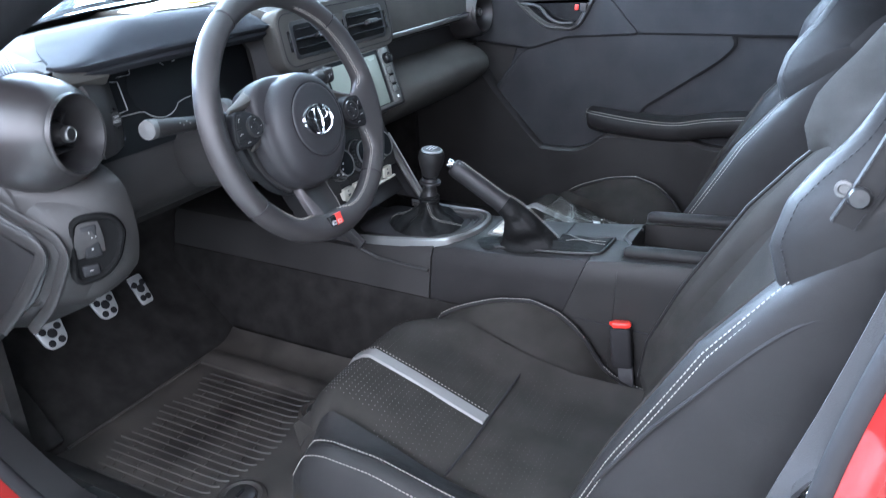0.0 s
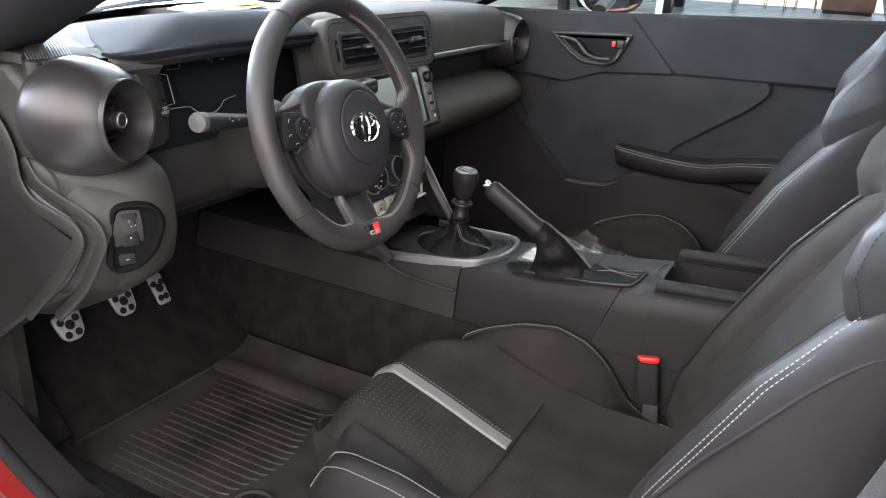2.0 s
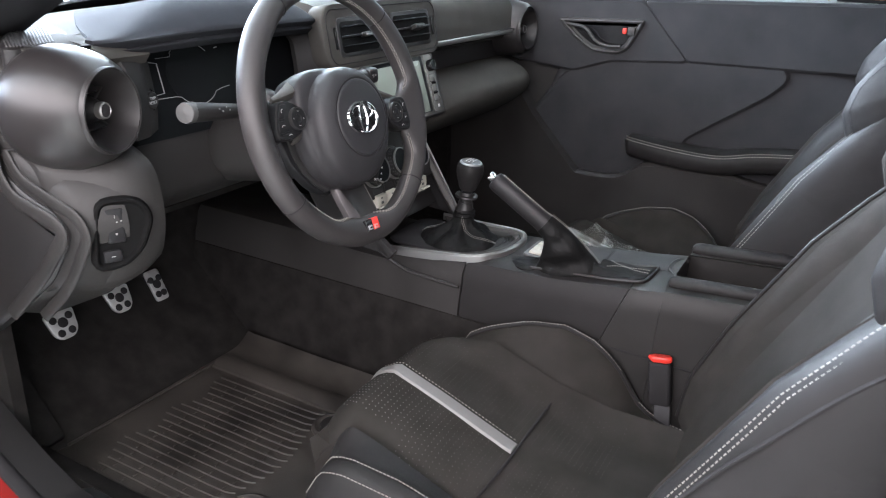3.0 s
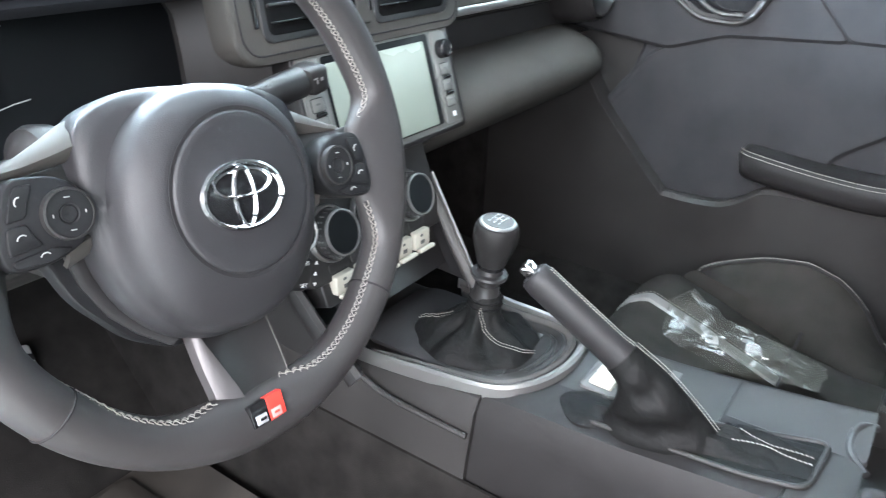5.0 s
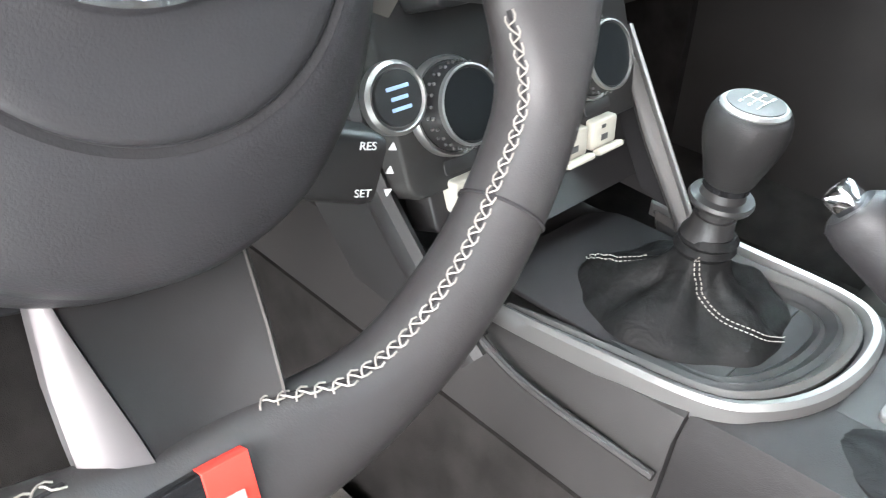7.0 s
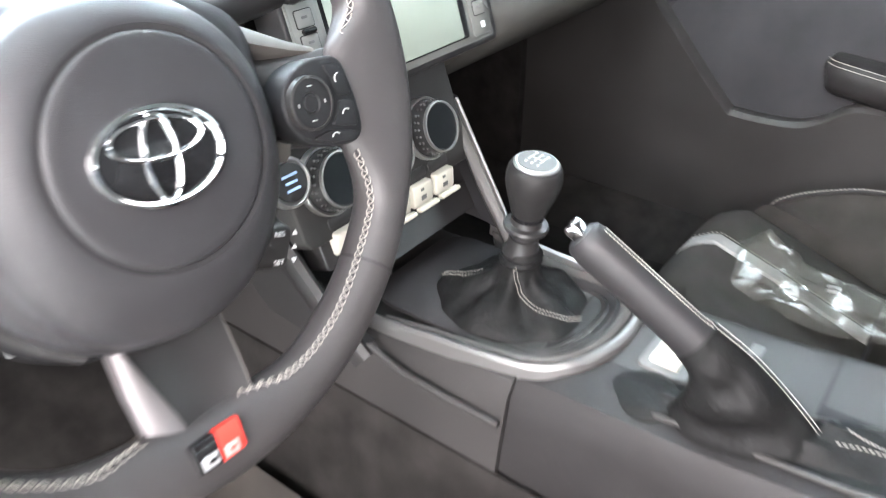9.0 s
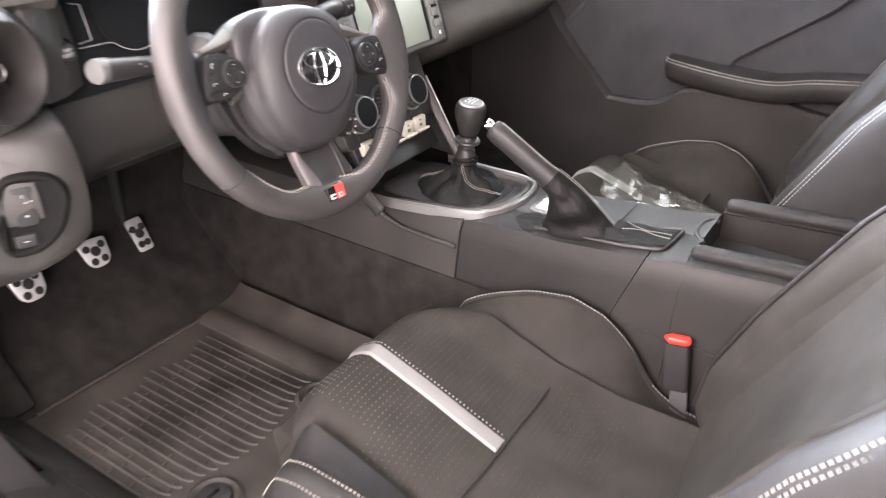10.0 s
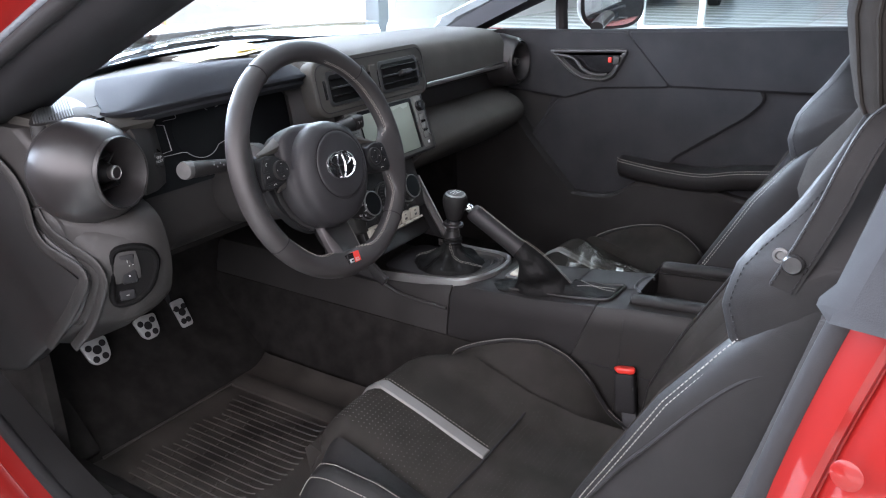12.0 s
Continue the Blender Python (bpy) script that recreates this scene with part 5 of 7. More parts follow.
# emblem: plain chrome ovals on a dark ground
EM = H @ Matrix.Translation((-0.001, -0.001, 0.0300))
emb = part("emblem_plate", lathe([(0.0, 0.0), (1.0, 0.0), (1.0, 0.001), (0.97, 0.0014), (0.0, 0.0016)], EM @ Matrix.Diagonal((0.0315, 0.0215, 1, 1)), 40), GLOSS, pad, "oval emblem ground")


def oval(cx, cy, rx, ry, wide, tall=0.0016):
    """A flat chrome band along an oval, with sloping sides."""
    rows = []
    for a in np.linspace(0, 2 * math.pi, 48, endpoint=False):
        c, s = math.cos(a), math.sin(a)
        k = Vector((c / rx, s / ry)).normalized()
        rows.append([EM @ Vector((cx + rx * c + k.x * d, cy + ry * s + k.y * d, h)) for d, h in ((-wide, 0.0008), (-wide * 0.75, tall), (-wide * 0.1, tall * 1.6), (wide * 0.6, tall * 1.4), (wide, 0.0006))])
    bm = bmesh.new()
    sheet(bm, rows, cu=True)
    return bm


part("emblem_ring", oval(0, 0, 0.0310, 0.0212, 0.0023, 0.0024), CHROME, emb, "chrome oval ring")
part("emblem_ring", oval(0, 0.0078, 0.0225, 0.0088, 0.0017, 0.0020), CHROME, emb, "chrome oval ring")
part("emblem_ring", oval(0, -0.0008, 0.0078, 0.0190, 0.0018, 0.0022), CHROME, emb, "chrome oval ring")
bm = bmesh.new()
for row, count, y in ((0, 5, -0.0735), (1, 9, -0.0785)):
    for i in range(count):
        if (i * 7 + row) % 4:
            rbox((0.0024, 0.0034, 0.0010), H @ Matrix.Translation(((i - count / 2 + 0.5) * 0.0036 + 0.002, y - 0.00008 * i, 0.0208 - 0.0026 * row)) @ Matrix.Rotation(radians(28), 4, "X"), 0.0004, bm)
tagged(part("embossed_marks", bm, PAD, pad, "worn embossed marks"), kind="stuff")

# side spokes: satin arm, switch pod set into the leather
POD_EDGE = [(-0.0300, 0.0235), (-0.0060, 0.0230), (0.0085, 0.0170), (0.0165, 0.0050), (0.0155, -0.0090), (0.0060, -0.0200), (-0.0125, -0.0270), (-0.0355, -0.0280), (-0.0400, -0.0170), (-0.0370, 0.0010)]
POD_KEYS = ([(-0.0265, 0.0185), (-0.0150, 0.0195), (-0.0205, 0.0090), (-0.0225, 0.0010), (-0.0335, -0.0005)],
            [(-0.0340, -0.0030), (-0.0225, -0.0015), (-0.0205, -0.0085), (-0.0150, -0.0150), (-0.0350, -0.0185)],
            [(-0.0345, -0.0210), (-0.0120, -0.0170), (0.0010, -0.0195), (-0.0120, -0.0245), (-0.0325, -0.0255)])
for sgn in (-1, 1):
    flip = lambda poly: [(-sgn * x, y) for x, y in poly]
    spoke = part("spoke", loft([[W @ Vector((sgn * x, y0 + dy * math.cos(a), z0 + 0.010 * math.sin(a))) for a in np.linspace(0, 2 * math.pi, 20, endpoint=False)] for x, y0, dy, z0 in ((0.050, 0.000, 0.028, -0.034), (0.078, -0.002, 0.026, -0.026), (0.100, -0.005, 0.026, -0.020 + 0.004 * sgn), (0.126, -0.007, 0.028, -0.015 + 0.007 * sgn), (0.146, -0.008, 0.030, -0.012 + 0.008 * sgn))]), SMOOTH, wheel, "black side spoke behind the switches")
    part("spoke_trim", slab([[W @ Vector((sgn * x, y + t * k, z0 + dz * k)) for t, dz in ((-0.005, -0.002), (0.000, 0.001), (0.006, -0.002), (0.012, -0.012))] for x, y, z0, k in ((0.074, 0.033, -0.012, 1.2), (0.084, 0.031, -0.010, 1.1), (0.100, 0.0265, -0.008, 0.8), (0.116, 0.0225, -0.007, 0.5), (0.131, 0.0200, -0.006, 0.25))], W.to_3x3() @ Vector((0, -0.003, -0.005))), SPOKE_SATIN, spoke, "satin grey spoke trim")
    part("spoke_foot", slab([[W @ Vector((sgn * x, y - t, z0 - dz)) for t, dz in ((0.000, 0.000), (0.006, 0.002), (0.011, 0.008))] for x, y, z0 in ((0.078, -0.020, -0.010), (0.088, -0.024, -0.007), (0.100, -0.028, -0.006))], W.to_3x3() @ Vector((0, 0.002, -0.004))), SPOKE_SATIN, spoke, "satin grey piece below the switches")
    part("spoke_arm", slab([[W @ (Vector((sgn * x, y, z)) + Vector((sgn * t * nx, t * ny, -abs(t) * 0.4))) for t in (-0.005, -0.001, 0.003, 0.005)] for x, y, z, nx, ny in ((0.090, -0.028, -0.024, 1, -0.3), (0.083, -0.052, -0.026, 0.9, -0.5), (0.070, -0.074, -0.026, 0.8, -0.6), (0.054, -0.090, -0.024, 0.7, -0.7), (0.034, -0.104, -0.020, 0.8, -0.6))], W.to_3x3() @ Vector((0, 0, -0.006))), SMOOTH, spoke, "dark satin arm below the cover")
    D = W @ Matrix.Translation((sgn * 0.1010, -0.0060, 0.0020 + 0.0065 * sgn))
    pod = part("switch_pod", prism(soft_poly(flip(POD_EDGE), 0.009), D, -0.016, 0.0050, 0.0022), POD, spoke, "black switch pod")
    for poly in POD_KEYS:
        part("pod_key", prism(soft_poly(flip(poly), 0.0028), D, 0.0, 0.0063, 0.0011), POD, pod)
    part("pod_dial", lathe([(0.0, 0.0), (0.0140, 0.0), (0.0142, 0.0065), (0.0136, 0.0078), (0.0126, 0.0080), (0.0062, 0.0074), (0.0055, 0.0062), (0.0050, 0.0062), (0.0045, 0.0070), (0.0, 0.0066)], D @ Matrix.Translation((0, 0, 0.002)), 40), POD, pod, "round switch dial")
    part("dial_lip", lathe([(0.0134, 0.0072), (0.0144, 0.0070), (0.0146, 0.0040), (0.0152, 0.0040), (0.0150, 0.0084), (0.0137, 0.0088)], D @ Matrix.Translation((0, 0, 0.002)), 40), SMOOTH, pod, "satin dial lip")
    for x, y, w, h, z in ((0, 0.0094, 0.0036, 0.0008, 0.0101), (0.0004, -0.0094, 0.0036, 0.0008, 0.0101), (-0.0094, 0, 0.0008, 0.0022, 0.0100), (0.0094, 0, 0.0008, 0.0022, 0.0100)):
        part("pod_mark", rbox((w, h, 0.0006), D @ Matrix.Translation((-sgn * x, y, z)), 0.0002), GREY_MARK, pod, "small pale switch symbol")
    for x, y, r in ((-0.0245, 0.0105, 60), (-0.0265, -0.0095, 20), (-0.0160, -0.0212, 10)):
        arc = [D @ (Matrix.Translation((-sgn * x, y, 0.0066)) @ Matrix.Rotation(radians(r), 4, "Z") @ Vector((0.0028 * math.cos(q), 0.0022 * math.sin(q), 0))) for q in np.linspace(0.3, 2.9, 9)]
        part("pod_mark", tube(arc, 0.00045, 5), GREY_MARK, pod, "small pale switch symbol")
# lower spoke: a hollow dark face with a satin blade on its edge
LOW = ((-0.080, -0.026, -0.0235, 0.037), (-0.098, -0.019, -0.0225, 0.036), (-0.112, -0.012, -0.0195, 0.035), (-0.128, -0.004, -0.0150, 0.034), (-0.143, 0.003, -0.0105, 0.0325), (-0.154, 0.006, -0.0075, 0.0320))
low = part("lower_spoke", slab([[W @ Vector((x0 + (x1 - x0) * u, y, z - 0.0045 * math.sin(math.pi * u))) for u in np.linspace(0, 1, 9)] for y, z, x0, x1 in LOW], W.to_3x3() @ Vector((0, 0, -0.012))), SMOOTH, wheel, "dark satin lower spoke")
part("spoke_blade", slab([[W @ Vector((x0 - 0.0006 - t * k, y, z + 0.0012 - 0.10 * t * k - 0.004 * t ** 3)) for t in (0, 0.06, 0.5, 0.94, 1)] for (y, z, x0, x1), k in zip(LOW, (0.001, 0.0025, 0.0065, 0.0120, 0.0160, 0.0180))], W.to_3x3() @ Vector((0, 0, -0.010))), BLADE, low, "satin silver spoke blade")
part("spoke_edge", slab([[W @ Vector((x1 + 0.0004 + t, y, z + 0.0012 - 2.0 * t)) for t in (0, 0.0014, 0.005)] for y, z, x0, x1 in LOW], W.to_3x3() @ Vector((-0.002, 0, -0.006))), TRIM, low, "thin satin edge of the spoke")
for sgn in (-1, 1):
    part("spoke_back", prism(soft_poly([(-sgn * x, y) for x, y in ((-0.112, -0.020), (-0.080, -0.030), (-0.054, -0.076), (-0.026, -0.094), (-0.018, -0.112), (-0.032, -0.112), (-0.060, -0.098), (-0.092, -0.064))], 0.012), W, -0.046, -0.030, 0.004), POD, low, "black back cover of the spokes")
# badge: plain dark, red and silver shapes
BADGE = W @ Matrix.Translation((-0.0012, -0.1618, 0.0176)) @ Matrix.Rotation(radians(3), 4, "Z") @ Matrix.Rotation(radians(-7), 4, "X") @ Matrix.Diagonal((0.86, 0.97, 1, 1))
bad = part("badge", prism([(-0.0165, -0.0085), (0.0, -0.0085), (0.0, 0.0085), (-0.0165, 0.0075)], BADGE, -0.004, 0.0016, 0.0004), GLOSS, wheel, "small dark and red badge")
part("badge_red", prism([(0.0, -0.0088), (0.0165, -0.0078), (0.0165, 0.0092), (0.0, 0.0088)], BADGE, -0.004, 0.0018, 0.0004), RED_PLASTIC, bad, "red badge half")
part("badge_shape", rbox((0.0110, 0.0068, 0.0008), BADGE @ Matrix.Translation((-0.0080, -0.0040, 0.0018)), 0.002), GREY_HOUSE, bad, "plain silver badge shape")
part("badge_shape", rbox((0.0100, 0.0064, 0.0008), BADGE @ Matrix.Translation((0.0070, -0.0042, 0.0020)), 0.002), PINK_MARK, bad, "plain pale badge shape")
part("badge_gap", rbox((0.0060, 0.0022, 0.0006), BADGE @ Matrix.Translation((-0.0070, -0.0040, 0.0025)), 0.0006), GLOSS, bad)
part("badge_gap", rbox((0.0050, 0.0018, 0.0006), BADGE @ Matrix.Translation((0.0070, -0.0040, 0.0027)), 0.0006), RED_PLASTIC, bad)

# column and stalks
col = thing("steering_column", (-0.12, -0.365, 0.62), "black steering column shroud with control stalks", "steering column")
part("shroud", loft([[W @ Vector((w * math.cos(a), -0.012 + (h if math.sin(a) > 0 else h2) * math.sin(a), z)) for a in np.linspace(0, 2 * math.pi, 28, endpoint=False)] for z, w, h, h2 in ((-0.058, 0.066, 0.05, 0.066), (-0.075, 0.072, 0.055, 0.072), (-0.12, 0.070, 0.055, 0.070), (-0.19, 0.066, 0.05, 0.066), (-0.24, 0.06, 0.05, 0.06))]), PLASTIC, col, "grained column shroud")
part("hub_cone", lathe([(0.050, -0.06), (0.058, -0.052), (0.062, -0.042), (0.05, -0.03), (0.0, -0.03)], W, 28), SMOOTH, col)
part("stalk_collar", lathe([(0.012, -0.020), (0.027, -0.018), (0.0285, -0.006), (0.026, 0.000), (0.018, 0.004), (0.010, 0.010), (0.0, 0.010)], axis_frame((-0.128, -0.430, 0.704), (0.1, -1, 0.1), (1, 0, 0)), 28), SMOOTH, col, "round black stalk collar")
ls = part("indicator_stalk", tube(crom([(-0.128, -0.415, 0.702), (-0.128, -0.47, 0.708), (-0.127, -0.53, 0.716), (-0.126, -0.560, 0.720)], 12), lambda u: 0.0085 + 0.0040 * min(1, max(0, (u - 0.25) * 2.2)), 16), SMOOTH, col, "black indicator stalk")
part("stalk_end", lathe([(0.0, -0.012), (0.0130, -0.012), (0.0136, 0.002), (0.0125, 0.006), (0.0, 0.007)], axis_frame((-0.126, -0.560, 0.720), (0.25, -1, 0.12), (1, 0, 0)), 24), BEZEL, ls, "grey rotary stalk end")
for k in range(4):
    part("stalk_mark", rbox((0.002, 0.0022, 0.0008), axis_frame((-0.1138, -0.500 - 0.006 * k, 0.716 + 0.004 * (k % 2)), (1, 0, 0.2)), 0.0002), PALE, ls, "small white stalk symbol")
rs = part("wiper_stalk", tube(crom([(-0.128, -0.315, 0.700), (-0.130, -0.26, 0.710), (-0.132, -0.215, 0.711), (-0.132, -0.175, 0.715)], 12), lambda u: 0.0085 + 0.006 * min(1, max(0, (u - 0.3) * 2.2)), 14), SMOOTH, col, "black wiper stalk")
part("stalk_end", rbox((0.030, 0.026, 0.024), axis_frame((-0.131, -0.162, 0.717), (0, 1, 0.15), (1, 0, 0)), 0.006), SMOOTH, rs)
for dy, dz, w, h in ((-0.006, 0.002, 0.0050, 0.0012), (-0.004, -0.001, 0.0012, 0.0040), (0.002, 0.001, 0.0034, 0.0030), (-0.050, 0.000, 0.0014, 0.0080), (-0.056, 0.001, 0.0022, 0.0060)):
    part("stalk_mark", rbox((w, h, 0.0008), axis_frame((-0.1152 if dy > -0.03 else -0.1245, -0.164 + dy, 0.718 + dz), (1, 0, 0), (0, 1, 0.1)), 0.0002), PALE, rs, "small pale stalk symbol")
cs = part("cruise_stalk", rbox((0.024, 0.030, 0.038), axis_frame((-0.054, -0.277, 0.590), (0.25, 1, -0.35), (1, 0, 0)), 0.006), SMOOTH, col, "cruise control stalk with white lettering")
cf = axis_frame((-0.0415, -0.269, 0.589), (0.96, -0.25, 0.10), (0.2, 0.95, -0.2))
words("stalk_word", "RES", cf @ Matrix.Translation((-0.002, 0.0095, 0.0035)), 0.0046, MARK, cs)
words("stalk_word", "SET", cf @ Matrix.Translation((-0.002, -0.0095, 0.0035)), 0.0046, MARK, cs)
for y, f in ((0.0095, 1), (0.0, 1), (-0.0095, -1)):
    part("stalk_mark", prism([(0.0070, y - 0.0015 * f), (0.0102, y - 0.0015 * f), (0.0086, y + 0.0015 * f)], cf, 0.0026, 0.0036), MARK, cs)

# ---------------------------------------------------------------- centre console
con = thing("centre_console", (0.1, 0, 0.12), "black centre console between the seats with an open storage tray", "console")


def con_z(x):
    return float(np.interp(x, (-0.16, -0.10, 0.08, 0.20, 0.33, 0.39, 0.85), (0.378, 0.384, 0.402, 0.408, 0.423, 0.432, 0.466)))


def con_loop(x, wide=0.104, shear=0.0):
    z = con_z(x)
    half = [(wide + 0.030, 0.12), (wide + 0.018, 0.22), (wide + 0.006, 0.32), (wide, z - 0.045), (wide - 0.004, z - 0.020), (wide - 0.014, z - 0.005), (wide - 0.030, z), (0.03, z)]
    right = [Vector((x + shear * (h - 0.414), y, h)) for y, h in half]
    return right + [Vector((q.x, -q.y, q.z)) for q in right[::-1]]


part("console_front", loft([con_loop(x, 0.110) for x in np.linspace(-0.62, 0.0362, 20)]), PLASTIC, con, "grained front console side")
part("tunnel_carpet", slab([[Vector((x, y, z)) for y, z in ((-0.1225, 0.297), (-0.1245, 0.290), (-0.1330, 0.22), (-0.1470, 0.11))] for x in np.linspace(-0.62, 0.20, 14)], (0, 0.004, 0)), CARPET, con, "black carpet along the tunnel")
part("console_middle", loft([con_loop(x, shear=0.34 * max(0, (x - 0.2) / 0.131)) for x in np.linspace(0.037, 0.331, 14)]), LEATHER, con, "leather-clad middle console")
# rear part with a tray let into it
TY0, TY1 = -0.050, 0.095
rear = []
for x in np.linspace(0.3325, 0.388, 4):
    rear.append(con_loop(x, shear=0.34 * (0.388 - x) / 0.054))
part("console_rear_front", loft(rear), CONSOLE, con, "smooth rear console")
for sgn, y0 in ((-1, TY0), (1, TY1)):
    part("console_wall", loft([[Vector((x, y, z)) for y, z in ((sgn * 0.134, 0.12), (sgn * 0.110, 0.32), (sgn * 0.104, con_z(x) - 0.04), (sgn * 0.100, con_z(x) - 0.012), (sgn * 0.092, con_z(x) - 0.003), (y0 + sgn * 0.014, con_z(x)), (y0, con_z(x) - 0.005), (y0, 0.12))] for x in np.linspace(0.3885, 0.95, 14)]), CONSOLE, con, "smooth rear console side")
    part("tray_rail", loft([[Vector((x, y0 + sgn * 0.014 + w * math.cos(a), con_z(x) + 0.004 + h * math.sin(a))) for a in np.linspace(0, 2 * math.pi, 16, endpoint=False)] for x, w, h in ((0.388, 0.006, 0.005), (0.391, 0.011, 0.009), (0.40, 0.0125, 0.0115), (0.55, 0.0125, 0.0115), (0.72, 0.0125, 0.011))]), LEATHER, con, "padded tray rail")
part("tray_floor", box_between((0.388, TY0, 0.36), (0.95, TY1, 0.385)), PLASTIC, con)
part("tray_end", box_between((0.74, TY0, 0.385), (0.95, TY1, 0.462)), SOFT, con)
part("tray_lip", tube(crom([(0.391, TY0 + 0.03, con_z(0.39) - 0.004), (0.375, TY0 + 0.05, con_z(0.375)), (0.372, TY0 + 0.08, con_z(0.37)), (0.378, TY0 + 0.10, con_z(0.38)), (0.391, TY0 + 0.11, con_z(0.39) - 0.004)], 14), 0.004, 8), SMOOTH, con)
part("console_groove", tube([(0.317, -0.1105, 0.316), (0.42, -0.1110, 0.314), (0.56, -0.1115, 0.311)], 0.0018, 6), SEAL, con)
# raised side rail of the front console
part("side_rail", tube(crom([(-0.17, -0.124, 0.425), (-0.13, -0.119, 0.385), (-0.085, -0.1165, 0.362), (-0.04, -0.116, 0.356), (0.034, -0.1135, 0.352)], 20), 0.0035, 8), PLASTIC, con)
# shifter surround
RING = [(-0.20, -0.108, 0.402), (-0.12, -0.098, 0.3905), (-0.03, -0.092, 0.398), (0.040, -0.085, 0.4075), (0.070, -0.068, 0.412), (0.088, -0.035, 0.414), (0.094, 0.010, 0.4145), (0.085, 0.055, 0.413), (0.055, 0.080, 0.410), (-0.03, 0.092, 0.401), (-0.12, 0.104, 0.396)]
RING = [(x, y, z - 0.004 * min(1, max(0, (x + 0.05) / 0.08))) for x, y, z in RING]
ring = crom(RING, 70)
rows = []
for q in ring:
    o = (Vector((q.x, q.y, 0)) - Vector((-0.02, 0, 0))).normalized()
    rows.append([q + o * d + Vector((0, 0, h)) for d, h in ((0.0055, -0.010), (0.0048, 0.001), (0.0015, 0.0040), (-0.003, 0.0028), (-0.006, -0.003))])
bez = part("shift_bezel", slab(rows, (0, 0, -0.003)), SILVER, con, "satin silver shifter bezel")
for k, (ins, drop, mat) in enumerate(((0.008, -0.001, TRIM), (0.019, -0.005, SMOOTH), (0.029, -0.009, SMOOTH))):
    rr = []
    for q in crom(RING[1:], 60):
        o = (Vector((q.x, q.y, 0)) - Vector((-0.02, 0, 0))).normalized()
        rr.append([q - o * (ins + d) + Vector((0, 0, drop + h)) for d, h in ((0, 0), (0.004, 0.0025), (0.009, -0.002), (0.012, -0.006))])
    part("bezel_step", slab(rr, (0, 0, -0.003)), mat, bez)
part("shift_well", prism(rounded(0.215, 0.150, 0.03, 5), Matrix.Translation((-0.045, 0.0, 0)), 0.388, 0.3935, 0.001), SEAL, con)
# key bank and boot recess
part("key_bank", prism(rounded(0.044, 0.080, 0.006, 4), Matrix.Translation((0.1385, 0.014, 0.4040)) @ Matrix.Rotation(radians(1.5), 4, "Y"), -0.006, 0.004, 0.001), BEZEL, con)
for k in range(3):
    part("seat_key", rbox((0.026, 0.0195, 0.006), Matrix.Translation((0.1375, -0.008 + 0.0210 * k, 0.4090)), 0.002), WHITE_KEY, con, "ivory seat heater key")
part("socket_plate", prism(rounded(0.055, 0.030, 0.004, 4), Matrix.Translation((0.212, 0.052, 0.405)), -0.004, 0.0025, 0.001), SMOOTH, con)
for k in range(3):
    part("socket_key", rbox((0.012, 0.018, 0.004), Matrix.Translation((0.197 + 0.015 * k, 0.052, 0.4075)), 0.001), BEZEL, con)

# ---------------------------------------------------------------- gear lever
gear = thing("gear_lever", (0.0, 0.0, 0.40), "short gear lever with a leather knob and stitched boot", "gear lever")
GT = Vector((-0.010, -0.002, 0.551))
gz = Vector((0.10, -0.02, 1.0)).normalized()
gm = axis_frame(GT, gz, (0, 1, 0))
part("knob", lathe([(0.0, -0.052), (0.0150, -0.052), (0.0165, -0.049), (0.0185, -0.042), (0.0225, -0.030), (0.0250, -0.020), (0.0255, -0.012), (0.0245, -0.005), (0.0225, -0.001), (0.0205, 0.0), (0.0, 0.0)], gm, 36), LEATHER, gear, "black leather-wrapped knob")
part("knob_cap", lathe([(0.0, -0.002), (0.0205, -0.002), (0.0208, 0.001), (0.0190, 0.0028), (0.0, 0.0045)], gm, 36), SILVER, gear, "silver knob cap with the shift pattern")
disc = part("cap_disc", lathe([(0.0, 0.001), (0.0178, 0.0024), (0.0174, 0.0036), (0.0, 0.0055)], gm, 32), material("brushed_cap_metal", (0.05, 0.05, 0.048), 0.42, metal=0.2, vary=0.05, rough_vary=0.03), gear)
bm = bmesh.new()
for x in (-0.006, 0.0, 0.006):
    rbox((0.0008, 0.011, 0.0006), gm @ Matrix.Rotation(radians(90), 4, "Z") @ Matrix.Translation((x, 0, 0.0053)), 0.0002, bm)
rbox((0.0128, 0.0008, 0.0006), gm @ Matrix.Rotation(radians(90), 4, "Z") @ Matrix.Translation((0, 0, 0.0054)), 0.0002, bm)
part("shift_gate", bm, MARK, disc, "white shift pattern lines")
for i, (x, y) in enumerate(((-0.006, 0.0085), (-0.006, -0.0085), (0.0, 0.0085), (0.0, -0.0085), (0.006, 0.0085), (0.006, -0.0085))):
    words("shift_number", str(i + 1), gm @ Matrix.Rotation(radians(90), 4, "Z") @ Matrix.Translation((x, y * 1.05, 0.0050)), 0.0052, MARK, disc)
part("knob_band", lathe([(0.0, -0.056), (0.0150, -0.056), (0.0152, -0.0515), (0.0, -0.0515)], gm, 28), GLOSS, gear)
part("reverse_collar", lathe([(0.0, -0.078), (0.0120, -0.078), (0.0120, -0.071), (0.0205, -0.068), (0.0215, -0.0655), (0.0205, -0.063), (0.0150, -0.062), (0.0135, -0.056), (0.0, -0.056)], gm, 32), SMOOTH, gear, "ribbed reverse collar")
part("stem", lathe([(0.0, -0.125), (0.0150, -0.125), (0.0170, -0.110), (0.0185, -0.094), (0.0150, -0.088), (0.0140, -0.078), (0.0, -0.078)], gm, 28), SMOOTH, gear)
